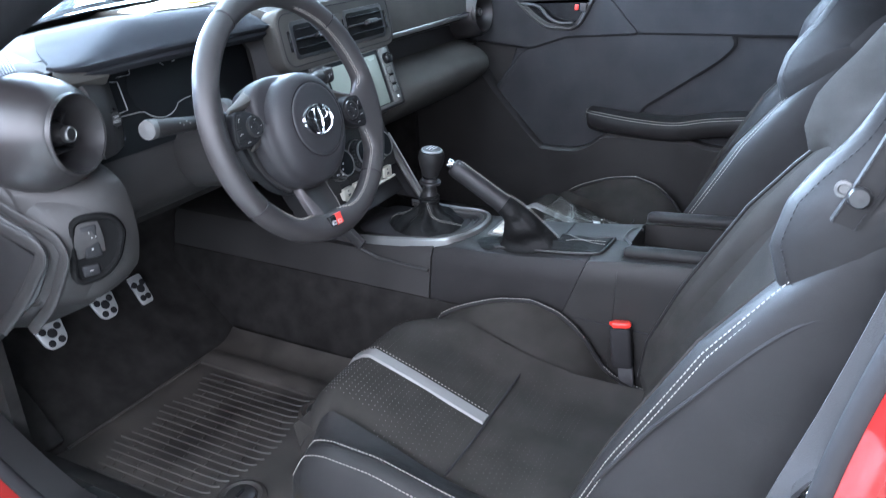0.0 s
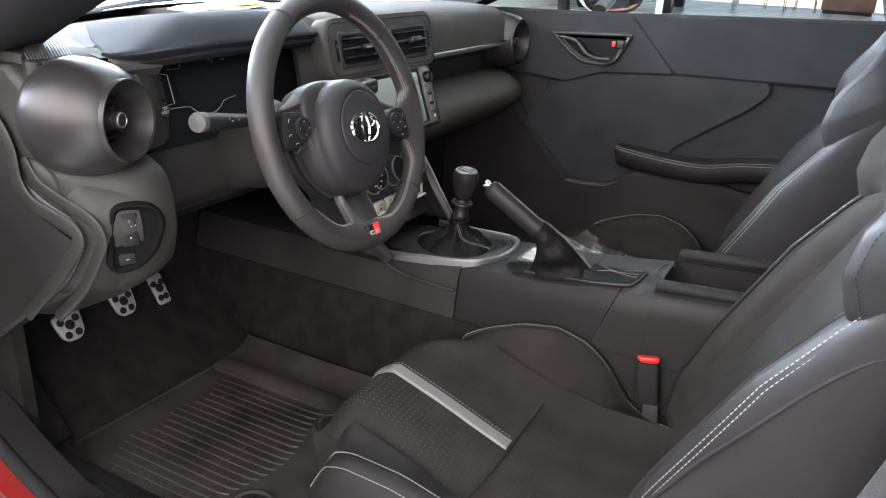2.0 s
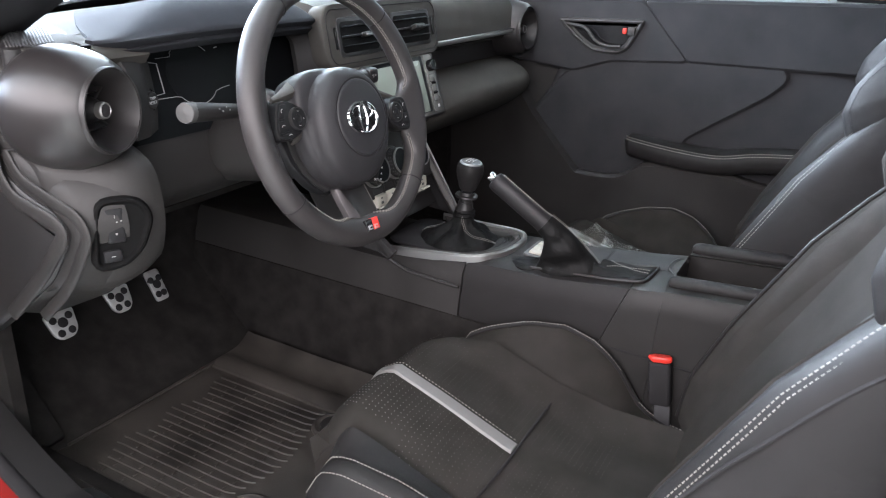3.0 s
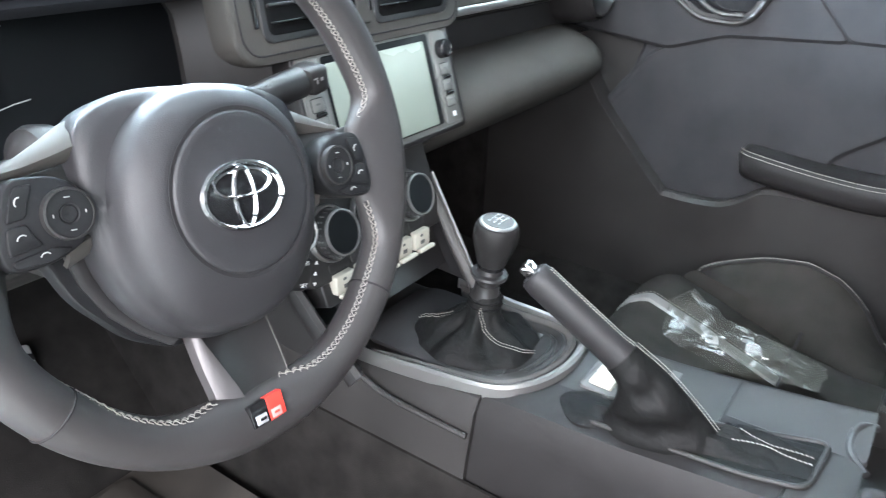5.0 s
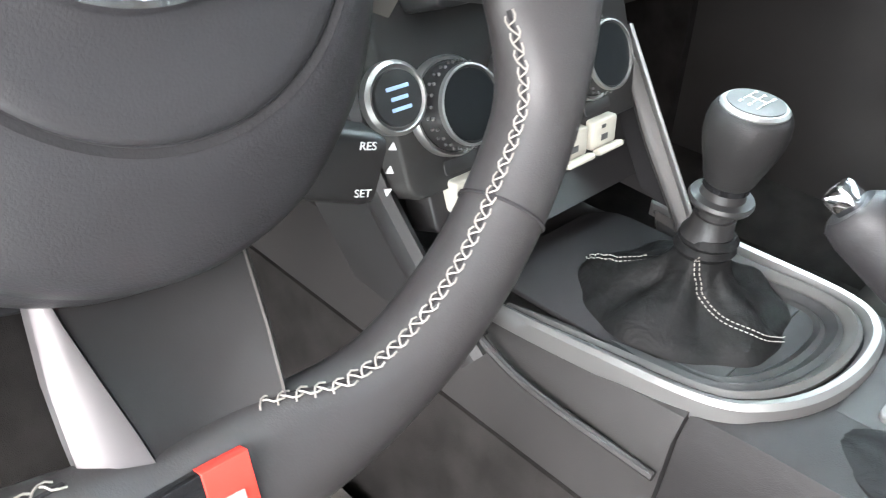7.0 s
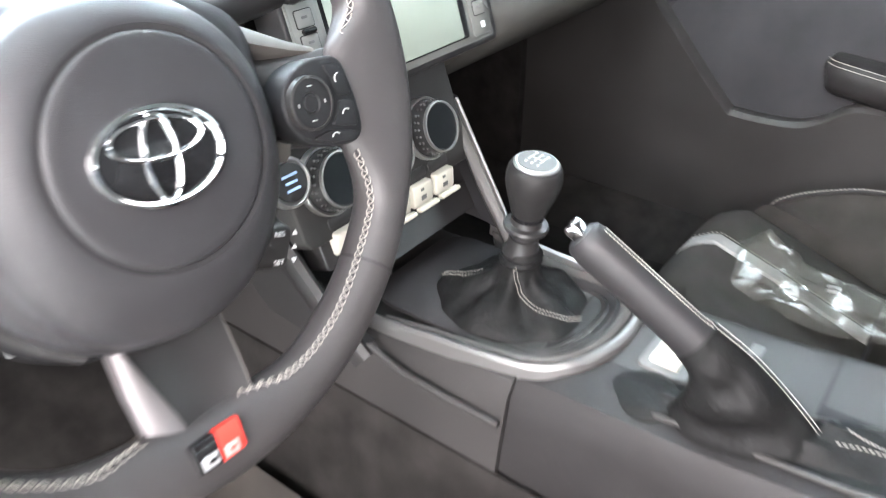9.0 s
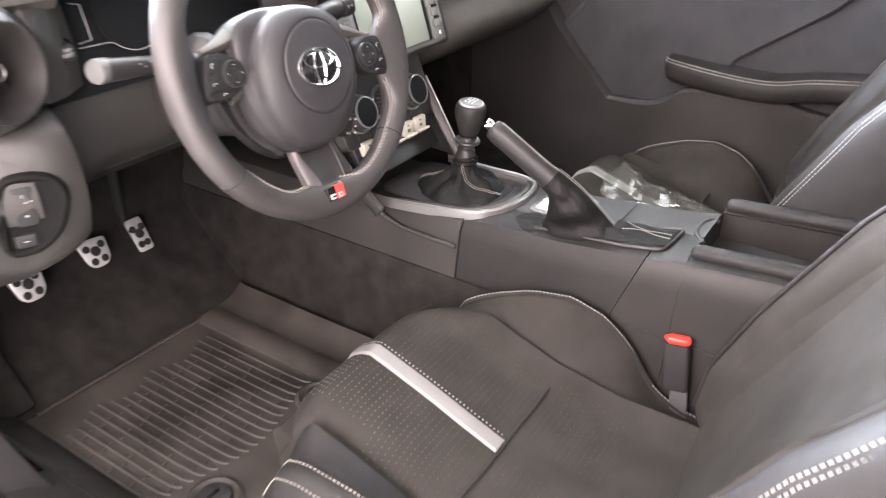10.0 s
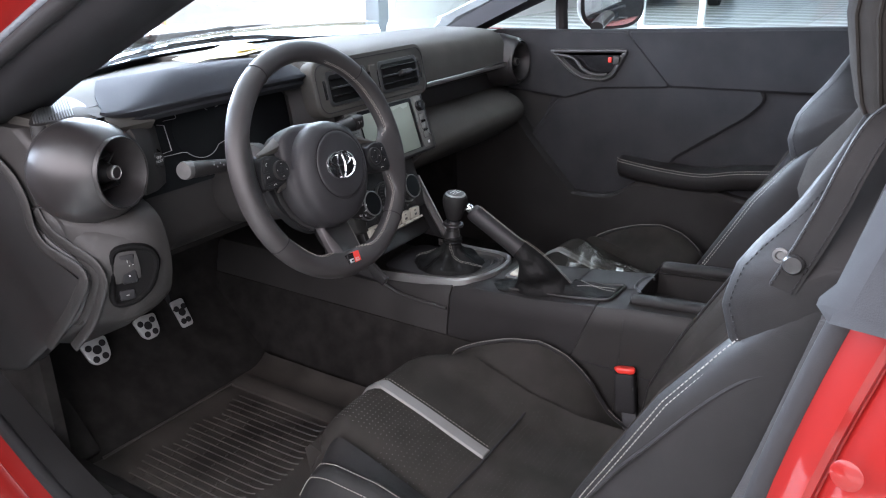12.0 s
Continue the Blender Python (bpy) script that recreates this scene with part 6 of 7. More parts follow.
loops = []
for i, (h, w, d) in enumerate(((0.460, 0.0165, 0.0165), (0.455, 0.0200, 0.0200), (0.452, 0.0180, 0.0180), (0.448, 0.0210, 0.0210), (0.444, 0.0188, 0.0188), (0.438, 0.0205, 0.0205), (0.431, 0.0240, 0.0235), (0.425, 0.029, 0.028), (0.420, 0.036, 0.034), (0.4155, 0.045, 0.042), (0.4105, 0.055, 0.050), (0.4055, 0.064, 0.057), (0.401, 0.072, 0.063), (0.394, 0.077, 0.067))):
    c = Vector((-0.018 - 0.008 * i / 13, 0, h))
    f = 0.0062 * ease(4, 9, i) * (1 - 0.6 * ease(10, 13, i))
    loop = []
    for k in range(96):
        a = 2 * math.pi * k / 96
        g = f * (0.75 * math.sin(5 * a + i * 0.22 + 0.6) + 0.8 * noise.noise(Vector((math.cos(a) * 2.6, math.sin(a) * 2.6, i * 0.30))) + 0.25 * math.sin(11 * a - i * 0.4))
        loop.append(c + Vector(((w + g) * math.cos(a), (d + g * 0.8) * math.sin(a), 0.55 * g + 0.35 * f * noise.noise(Vector((math.cos(a) * 4, math.sin(a) * 4, 4 + i * 0.4))))))
    loops.append(loop)
gboot = part("boot", loft(loops), BOOT_LEATHER, gear, "soft gathered leather boot")
for a0, a1, i0, i1 in ((-72, 22, 3, 13), (205, 185, 7, 13)):
    for d in (-0.0016, 0.0016):
        row = []
        for u in np.linspace(0, 1, 40):
            f = i0 + (i1 - i0) * u
            k = int(round((a0 + (a1 - a0) * u ** 1.6) / 360 * 96)) % 96
            lo, hi = loops[int(f)][k], loops[min(13, int(f) + 1)][k]
            q = lo.lerp(hi, f - int(f))
            row.append(q + Vector((q.x + 0.02, q.y, 0.02)).normalized() * 0.0016)
        row = crom(row[::3] + row[-1:], 40)
        row = [q + d * (row[min(i + 1, 39)] - row[max(i - 1, 0)]).cross(Vector((0.3, -0.5, 0.8))).normalized() for i, q in enumerate(row)]
        part("stitching", stitches(row, 0.0034, 0.00045, 0.62), THREAD, gboot, "grey boot stitching")

# ---------------------------------------------------------------- hand brake
hb = thing("hand_brake", (0.24, -0.04, 0.41), "leather hand brake lever raised, with a stitched boot", "hand brake")
tip, root = Vector((0.083, -0.098, 0.560)), Vector((0.262, -0.052, 0.425))
ax = (root - tip).normalized()
side_v = Vector((0, 0, 1)).cross(ax).normalized()
up_v = ax.cross(side_v)
if up_v.z < 0:
    up_v = -up_v
loops = []
for s, w, h in ((0.0, 0.011, 0.012), (0.003, 0.0135, 0.0155), (0.012, 0.0145, 0.0170), (0.05, 0.0145, 0.0170), (0.10, 0.0150, 0.0175), (0.126, 0.0160, 0.0190)):
    c = tip + ax * s
    loops.append([c + side_v * w * math.cos(a) + up_v * h * math.sin(a) for a in np.linspace(0, 2 * math.pi, 24, endpoint=False)])
grip = part("grip", loft(loops), GRIP_LEATHER, hb, "black leather grip")
part("release_button", rbox((0.013, 0.013, 0.014), axis_frame(tip - ax * 0.005 + up_v * 0.001, -ax, (0, 1, 0)), 0.003), CHROME, hb, "chrome release button")
loops = []
end = tip + ax * 0.114
rear_line = crom([end + up_v * 0.0195, (0.214, -0.058, 0.482), (0.250, -0.046, 0.446), (0.278, -0.038, 0.414), (0.292, -0.034, 0.396)], 22)
front_line = crom([end - up_v * 0.0190, (0.176, -0.084, 0.466), (0.174, -0.080, 0.446), (0.166, -0.070, 0.424), (0.150, -0.060, 0.396)], 22)
for i, (f, r) in enumerate(zip(front_line, rear_line)):
    u = i / 21
    c, major = (f + r) / 2, (r - f) / 2
    minor = major.cross(Vector((0.3, 0.05, -1))).normalized()
    w = 0.0165 + 0.012 * u ** 1.2
    loop = []
    for a in np.linspace(0, 2 * math.pi, 48, endpoint=False):
        fold = 0.0046 * min(1, u * 3) * (math.sin(17 * u + 2.5 * math.cos(a)) * (0.4 + 0.6 * max(0, math.sin(a + 2.6))) + 0.9 * noise.noise(Vector((math.cos(a) * 1.8, math.sin(a) * 1.8, u * 6))))
        keep = 1 - max(0, math.cos(a)) ** 4
        loop.append(c + major * math.cos(a) * (1 + 6 * fold * keep) + minor * (w + fold) * math.sin(a))
    loops.append(loop)
hboot = part("boot", loft(loops), BOOT_LEATHER, hb, "creased leather hand brake boot")
for d in (-0.0022, 0.0022):
    row = stitches([tip + ax * s + up_v * (0.0172 if s < 0.105 else 0.0185) + side_v * d for s in np.linspace(0.008, 0.122, 20)], 0.0038, 0.0005, 0.62)
    part("stitching", row, THREAD, grip, "grey stitching")
for d in (-0.0025, 0.0025):
    row = stitches([lp[0] + (lp[0] - sum(lp, Vector()) / 48).normalized() * 0.0012 + Vector((0, d, 0)) for lp in loops], 0.0038, 0.0005, 0.62)
    part("stitching", row, THREAD, hboot, "grey stitching")
# recess round the boot and its loose leather folds
def recess_z(x):
    return con_z(x) + 0.0015


well = soft_poly([(0.145, -0.076), (0.300, -0.077), (0.350, -0.071), (0.357, 0.004), (0.262, -0.016), (0.148, -0.030)], 0.012)
part("boot_recess", loft([[Vector((x, y, recess_z(x) + h)) for x, y in grow(well, g)] for h, g in ((-0.006, 0.0), (0.0, 0.0), (0.0012, -0.002), (0.0008, -0.006))]), BOOT_LEATHER, con, "black recess round the hand brake boot")
part("recess_frame", tube([Vector((x, y, recess_z(x) + 0.001)) for x, y in grow(well, 0.001)], 0.0024, 8, True), PLASTIC, con, "rounded edge of the recess")
for x0, x1, y0, y1 in ((0.098, 0.259, -0.034, 0.078), (0.2625, 0.389, 0.008, 0.078)):
    part("console_plate", slab([[Vector((x, y, con_z(x) + 0.0012 - 0.0010 * (abs(2 * k - 1)) ** 8)) for k, y in zip(np.linspace(0, 1, 12), np.linspace(y0 - 0.016 * (x - x0) * (x0 > 0.2) / 0.12, y1, 12))] for x in np.linspace(x0, x1, 12)], (0, 0, -0.004)), PLASTIC, con, "matt black top plate of the console")
folds = []
for i, u in enumerate(np.linspace(0, 1, 18)):
    row = []
    for j, v in enumerate(np.linspace(-1, 1, 12)):
        x, y = 0.268 + 0.083 * u + 0.012 * v * (1 - u), -0.040 + 0.006 * u + 0.030 * v * (1 - 0.15 * u)
        hump = (1 - v * v) ** 0.8 * (1 - 0.85 * u)
        row.append(Vector((x, y, recess_z(x) + 0.002 + 0.015 * hump + 0.0045 * hump * math.sin(8 * v + 7 * u) + 0.003 * noise.noise(Vector((x * 60, y * 60, 2))) * (1 - abs(v)))))
    folds.append(row)
part("boot_tail", slab(folds, (0, 0, -0.005)), BOOT_LEATHER, hboot, "wrinkled leather tail of the boot")
for v in (4, 6):
    part("stitching", stitches([r[v] + Vector((0, 0, 0.0012)) for r in folds[3:]], 0.0042, 0.0006, 0.62), THREAD, hboot, "grey stitching")
folds = []
for i, u in enumerate(np.linspace(0, 1, 18)):
    row = []
    for j, v in enumerate(np.linspace(-1, 1, 10)):
        x, y = 0.108 + 0.060 * u, -0.050 - 0.008 * u + 0.030 * v * math.sin(math.pi * (0.08 + 0.75 * u))
        hump = (1 - v * v) ** 0.8 * u ** 0.8
        row.append(Vector((x, y, recess_z(x) - 0.002 + 0.012 * hump + 0.003 * hump * math.sin(9 * v + 3 * u))))
    folds.append(row)
part("boot_front", slab(folds, (0, 0, -0.004)), BOOT_LEATHER, hboot, "gathered leather in front of the boot")

# ---------------------------------------------------------------- pedals


def pedal(name, c, w0, w1, h, nrm, label):
    p = thing(name, tuple(c), label, "pedal", "pedals")
    m = axis_frame(c, nrm, (0, 1, 0))
    out = soft_poly([(-w1 / 2, h / 2), (w1 / 2, h / 2), (w0 / 2, -h / 2), (-w0 / 2, -h / 2)] if name == "throttle_pedal" else [(-w1 / 2, h / 2 - 0.004), (-w1 * 0.15, h / 2), (w1 / 2, h / 2 - 0.004), (w0 / 2, -h * 0.3), (w0 / 4, -h / 2), (-w0 / 4, -h / 2), (-w0 / 2, -h * 0.3)], 0.007)
    plate = part("plate", prism(out, m, -0.003, 0.003, 0.001), STEEL, p, "drilled steel pedal plate")
    r = 0.0068
    for x, y, k in ((0, 0.002, 1.35), (-w0 * 0.33, h * 0.20, 1), (w0 * 0.33, h * 0.20, 1), (-w0 * 0.22, -h * 0.28, 1), (w0 * 0.22, -h * 0.28, 1)):
        part("rubber_stud", lathe([(0.0, 0.0), (r * k, 0.0), (r * k, 0.0042), (r * k * 0.8, 0.0050), (0.0, 0.0050)], m @ Matrix.Translation((x, y, 0)), 18), SEAL, plate)
    part("arm", tube(crom([m @ Vector((0, h * 0.1, -0.004)), m @ Vector((0, h * 0.5, -0.03)), Vector((c[0] - 0.04, c[1], c[2] + 0.16)), Vector((c[0] - 0.02, c[1], c[2] + 0.26))], 12), 0.009, 8), SEAL, p, "black pedal arm")
    return p


pedal("clutch_pedal", (-0.535, -0.509, 0.284), 0.046, 0.057, 0.054, (0.86, 0, 0.50), "drilled steel clutch pedal with black rubber studs")
pedal("brake_pedal", (-0.572, -0.364, 0.264), 0.045, 0.056, 0.054, (0.86, 0, 0.50), "drilled steel brake pedal with black rubber studs")
pedal("throttle_pedal", (-0.587, -0.262, 0.250), 0.030, 0.034, 0.066, (0.86, 0, 0.50), "tall drilled steel throttle pedal with rubber studs")

# ---------------------------------------------------------------- floor mat
mat_t = thing("floor_mat", (-0.25, -0.44, 0.11), "dusty ribbed black rubber floor mat in the driver's footwell", "floor mat")


def mat_z(x):
    return 0.122 + 0.0 * x + max(0.0, -0.43 - x) ** 1.2 * 1.2


rows = []
for x in np.linspace(-0.435, 0.05, 30):
    rows.append([])
    for y in np.linspace(-0.655, -0.165, 30):
        e = min((y + 0.655) / 0.05, (-0.165 - y) / 0.05, 1)
        rows[-1].append(Vector((x, y, mat_z(x) + 0.022 * (1 - max(0, e)) ** 2 + 0.0015 * noise.noise(Vector((x * 9, y * 9, 0))))))
part("base", slab(rows, (0, 0, -0.006)), RUBBER, mat_t, "black rubber mat base")
for i in range(19):
    y = -0.615 + 0.0172 * i
    x0, x1 = -0.365 + 0.012 * math.sin(i), -0.118 - 0.015 * math.cos(i * 0.35)
    part("rib", tube(crom([(x0, y, mat_z(x0) + 0.001), (x0 + 0.012, y, 0.1245), (-0.25, y, 0.1255), (x1 - 0.02, y + 0.002, 0.1245), (x1, y + 0.010, 0.1225)], 10), 0.0028, 6, flat=0.7), RUBBER, mat_t)
bm = bmesh.new()
for i in range(18):
    for k in range(5):
        rbox((0.003, 0.009, 0.002), Matrix.Translation((-0.335 + 0.048 * k + 0.006 * (i % 2), -0.606 + 0.0172 * i, 0.1245)), 0.0008, bm)
tagged(part("cross_bar", bm, RUBBER, mat_t), kind="stuff")
rows = [[Vector((x, y, 0.126 + 0.006 * math.sin(math.pi * u) + 0.002)) for u, y in zip(np.linspace(0, 1, 5), np.linspace(-0.285, -0.235, 5))] for x in np.linspace(-0.42, -0.10, 10)]
part("side_ridge", slab(rows, (0, 0, -0.006)), RUBBER, mat_t)
for x, y in ((-0.074, -0.560), (-0.094, -0.318)):
    clip = part("fixing_ring", lathe([(0.0, 0.0), (0.040, 0.0), (0.040, 0.003), (0.034, 0.006), (0.029, 0.0035), (0.027, 0.001), (0.0, 0.001)], Matrix.Translation((x, y, 0.123)), 32), RUBBER, mat_t, "round mat fixing")
    part("fixing_knob", lathe([(0.0, 0.0), (0.024, 0.0), (0.024, 0.006), (0.021, 0.008), (0.0, 0.008)], Matrix.Translation((x, y, 0.1245)), 28), SMOOTH, clip)
    bm = bmesh.new()
    rbox((0.004, 0.020, 0.004), Matrix.Translation((x, y, 0.134)), 0.001, bm)
    part("fixing_bar", bm, GLOSS, clip)
part("second_mat_seam", tube([(-0.43, -0.60, 0.128), (-0.42, -0.25, 0.128)], 0.003, 6), RUBBER, mat_t)

# ---------------------------------------------------------------- seats


def cz(x):
    """Height of the cushion along the seat's middle."""
    return float(np.interp(x, (0.015, 0.03, 0.065, 0.15, 0.267, 0.36, 0.48), (0.262, 0.296, 0.318, 0.292, 0.252, 0.236, 0.236)))


def back_x(z, yc=-1):
    """The front of the backrest's middle."""
    return float(np.interp(z, (0.22, 0.35, 0.60, 0.80, 0.92), (0.475, 0.535, 0.660, 0.755, 0.800))) - (0.062 if yc > 0 else 0)


def build_seat(name, yc, label, group):
    st = thing(name, (0.35, yc, 0.12), label, "car seat", group)
    o = Vector((0, yc, 0))
    P = lambda x, y, z: o + Vector((x, y, z))
    # middle of the cushion
    xs = np.linspace(0.012, 0.49, 34)

    def top_z(x, y):
        outside = y * yc > 0
        edge = 0.0 if outside else 0.030 * max(0, abs(y) - 0.11) / 0.05 * min(1, max(0, (x - 0.05) / 0.1))
        corner = (0.0 if outside else 0.020) * max(0, (abs(y) - 0.105) / 0.053) ** 2 * max(0, 1 - max(0, x - 0.03) / 0.13)
        fall = 0.034 * max(0, (abs(y) - 0.085) / 0.073) ** 2 if outside else 0.0
        return cz(x) + 0.006 * math.cos(y / 0.15 * 1.4) + edge - corner - fall + 0.0012 * noise.noise(Vector((x * 22, y * 22, yc)))

    ins = slab([[P(x + (0.030 if y * yc < 0 else 0.016) * max(0, (abs(y) - 0.095) / 0.063) ** 2 * max(0, 1 - max(0, x - 0.02) / 0.16), y, top_z(x, y)) for y in np.linspace(-0.158, 0.158, 25)] for x in xs], (0, 0, -0.10))
    cush = part("cushion", ins, SUEDE, st, "perforated dark suede cushion")
    part("cushion_front", loft([[P(x, y, z) for x, z in ((0.018, 0.268), (0.030, 0.20), (0.06, 0.13), (0.20, 0.12), (0.20, 0.22), (0.03, 0.28))] for y in np.linspace(-0.155, 0.155, 8)]), SUEDE, cush)
    path = [P(x, -0.004 - 0.02 * (x - 0.06), cz(x) + 0.0085) for x in np.linspace(0.022, 0.270, 22)]
    part("stripe", slab([[q + Vector((0, d, h)) for d, h in ((-0.0125, -0.002), (-0.010, 0.001), (0, 0.002), (0.010, 0.001), (0.0125, -0.002))] for q in path], (0, 0, -0.004)), GREY_LEATHER, cush, "silver-grey leather stripe")
    bm = bmesh.new()
    stitches([q + Vector((0, 0.0155, 0.0005)) for q in path], 0.0062, 0.0007, 0.4, bm=bm)
    part("stitching", bm, THREAD, cush)
    # cross seam
    part("cross_seam", tube(crom([P(0.272, -0.15, cz(0.272) + 0.010), P(0.274, -0.05, cz(0.27) + 0.0075), P(0.272, 0.05, cz(0.27) + 0.0075), P(0.272, 0.15, cz(0.27) + 0.010)], 14), 0.0022, 6), SEAL, cush)
    # perforation
    dots = []
    for i in range(44):
        for j in range(36):
            x, y = 0.040 + 0.0082 * i, -0.142 + 0.0078 * j + 0.0039 * (i % 2)
            if (y > -0.108 or x > 0.14) and abs(y) < 0.135 and abs(y + 0.004) > 0.019 and abs(x - 0.272) > 0.008:
                dots.append(Vector((x, y, top_z(x, y) + 0.0009)))
    if yc < 0:
        verts, faces = [], []
        for q in dots:
            k = len(verts)
            near = max(0.0, 1 - max(0.0, q.x - 0.06) / 0.20) * max(0.0, min(1.0, (0.02 - q.y) / 0.10))
            r = 0.00035 + 0.00055 * near
            verts += [o + q + Vector((r * math.cos(t), r * math.sin(t), -0.3 * r * math.cos(t))) for t in np.linspace(0, 2 * math.pi, 6, endpoint=False)]
            faces.append(tuple(range(k, k + 6)))
        me = bpy.data.meshes.new("perforation")
        me.from_pydata(verts, [], faces)
        me.materials.append(DOT)
        holes = tagged(new("perforation", me), kind="stuff")
        holes.parent = cush
    # side bolsters of the cushion
    for sgn, mat in ((-1, LEATHER if yc < 0 else SUEDE), (1, SUEDE)):
        if yc > 0:
            sgn = -sgn
        loops, ridge, ridge2 = [], [], []
        for u in np.linspace(0, 1, 26):
            x = 0.040 + 0.43 * u
            z0 = cz(max(0.05, x))
            if mat is SUEDE:
                top = float(np.interp(x, (0.04, 0.065, 0.09, 0.12, 0.185, 0.25, 0.303, 0.344, 0.367, 0.39, 0.43, 0.47), (0.262, 0.285, 0.299, 0.313, 0.334, 0.342, 0.327, 0.295, 0.263, 0.234, 0.218, 0.214)))
                ry = float(np.interp(x, (0.04, 0.09, 0.14, 0.20, 0.25, 0.33, 0.47), (0.180, 0.198, 0.218, 0.231, 0.236, 0.237, 0.234)))
            else:
                top = float(np.interp(x, (0.04, 0.07, 0.12, 0.20, 0.30, 0.47), (0.268, 0.290, 0.305, 0.302, 0.280, 0.250)))
                ry = 0.205
            wide = ry + 0.034 - 0.012 * (1 - min(1, u * 6))
            f = min(1, u * 7 + 0.12)
            prof = [(0.145, z0 - 0.01), (0.145 + (ry - 0.145) * 0.4, z0 + (top - z0) * 0.40), (ry - 0.012, top - 0.005), (ry, top), (ry + 0.018, top - 0.010), (wide + 0.002, top - 0.045), (wide + 0.004, 0.20), (wide - 0.006, 0.13), (0.150, 0.13)]
            loops.append([P(x + (0.03 * (1 - f)), sgn * y, 0.13 + (z - 0.13) * (0.86 + 0.14 * f)) for y, z in prof])
            ridge.append(loops[-1][3] + Vector((0, -sgn * 0.004, 0.0012)))
            ridge2.append(loops[-1][4] + Vector((0, sgn * 0.001, 0.0016)))
        b = part("cushion_bolster", loft([crom(lp, 26, True) for lp in loops]), mat, st, "black leather cushion bolster" if mat is LEATHER else "dark suede cushion bolster with leather piping")
        if mat is LEATHER:
            part("stitching", stitches(ridge, 0.0058, 0.0008, 0.62), THREAD, b, "light grey stitching")
            part("stitching", stitches(ridge2, 0.0058, 0.0008, 0.62), THREAD, b, "light grey stitching")
        else:
            part("piping", tube(ridge, 0.0042, 8), LEATHER, b, "black leather piping")
            bm = bmesh.new()
            stitches([q + Vector((0, -sgn * 0.0015, 0.0042)) for q in ridge], 0.0058, 0.0008, 0.6, bm=bm)
            part("stitching", bm, THREAD, b, "light grey stitching")
    # seat base and side cover
    part("seat_base", box_between(P(0.08, -0.22, 0.115), P(0.62, 0.22, 0.20)), SMOOTH, st)
    part("side_cover", slab([[P(x, (-0.254 if yc < 0 else 0.254), z) for z in (0.125, 0.17, z1)] for x, z1 in ((0.07, 0.215), (0.2, 0.20), (0.4, 0.205), (0.6, 0.22))], (0, (-0.012 if yc < 0 else 0.012), 0)), PLASTIC, st, "black plastic side cover")
    # backrest
    back = 0.062 if yc > 0 else 0.0
    zs = np.linspace(0.215, 0.93, 24)
    part("backrest", slab([[P(back_x(z, yc) - 0.022 * (abs(y) / 0.15) ** 2, y, z) for y in np.linspace(-0.155, 0.155, 15)] for z in zs], (0.09, 0, -0.04)), SUEDE, st, "dark suede backrest centre")
    part("back_shell", slab([[P(back_x(z, yc) + 0.10, y, z) for y in np.linspace(-0.235, 0.235, 11)] for z in np.linspace(0.18, 0.95, 12)], (0.035, 0, -0.01)), PLASTIC, st, "black backrest shell")
    for sgn in (-1, 1):
        outer = (sgn < 0) == (yc < 0)
        # lower wing
        loops, ridge = [], []
        for u in np.linspace(0, 1, 26):
            z = 0.255 + 0.425 * u
            xr = float(np.interp(z, (0.25, 0.33, 0.432, 0.579, 0.655, 0.69), (0.452, 0.462, 0.504, 0.583, 0.640, 0.672))) - back
            xc = back_x(z, yc)
            t = math.sin(min(1, 0.12 + u * 3) * math.pi / 2)
            prof = [(xc + 0.03, 0.140), (xc - 0.004, 0.150), (xr + 0.016, 0.176), (xr, 0.208), (xr + 0.004, 0.222), (xr + 0.020, 0.236), (xr + 0.055, 0.247), (xr + 0.12, 0.252), (xc + 0.16, 0.246), (xc + 0.16, 0.150)]
            lean = 0.33 - 1.5 * max(0, (u - 0.35) / 0.65) ** 1.5
            loops.append([P(x, sgn * y, z - lean * min(0.12, x - xr)) for x, y in prof])
            ridge.append(loops[-1][4].lerp(loops[-1][5], 0.10 + 0.45 * u))
        b = part("back_bolster", loft([crom(lp, 30, True) for lp in loops]), LEATHER if outer or yc > 0 else SUEDE, st, "black leather backrest bolster" if outer or yc > 0 else "dark suede backrest bolster with piping")
        if yc < 0 and not outer:
            part("piping", tube([lp[3] + Vector((-0.002, 0, 0.001)) for lp in loops], 0.0032, 8), LEATHER, b, "black leather piping")
        for d in (0.0, 0.006) if outer or yc > 0 else ():
            part("stitching", stitches([q + Vector((-0.0015 + d * 0.9, sgn * (0.0004 + d * 0.75), 0.0012)) for q in ridge[1:]], 0.0060, 0.00062, 0.6), THREAD, b, "light grey stitching")
        if outer:
            seam = crom([P(x - back, sgn * y, z) for x, y, z in ((0.50, 0.232, 0.40), (0.552, 0.2385, 0.488), (0.590, 0.2425, 0.542), (0.638, 0.2460, 0.608), (0.674, 0.2480, 0.646), (0.710, 0.2490, 0.663), (0.76, 0.2500, 0.668))], 30)
            part("bolster_seam", tube(seam, 0.0022, 6), SEAL, b)
        part("bolster_inner", slab([[P(back_x(z, yc) - 0.002 + k * (float(np.interp(z, (0.25, 0.33, 0.432, 0.579, 0.655, 0.69), (0.452, 0.462, 0.504, 0.583, 0.640, 0.672))) - back + 0.008 - back_x(z, yc)), sgn * (0.142 + 0.058 * k), z) for k in np.linspace(0, 1, 6)] for z in np.linspace(0.27, 0.67, 14)], (-0.006, -sgn * 0.003, 0.002)), SUEDE, b, "dark suede bolster facing")
        # shoulder wing
        loops, ridge = [], []
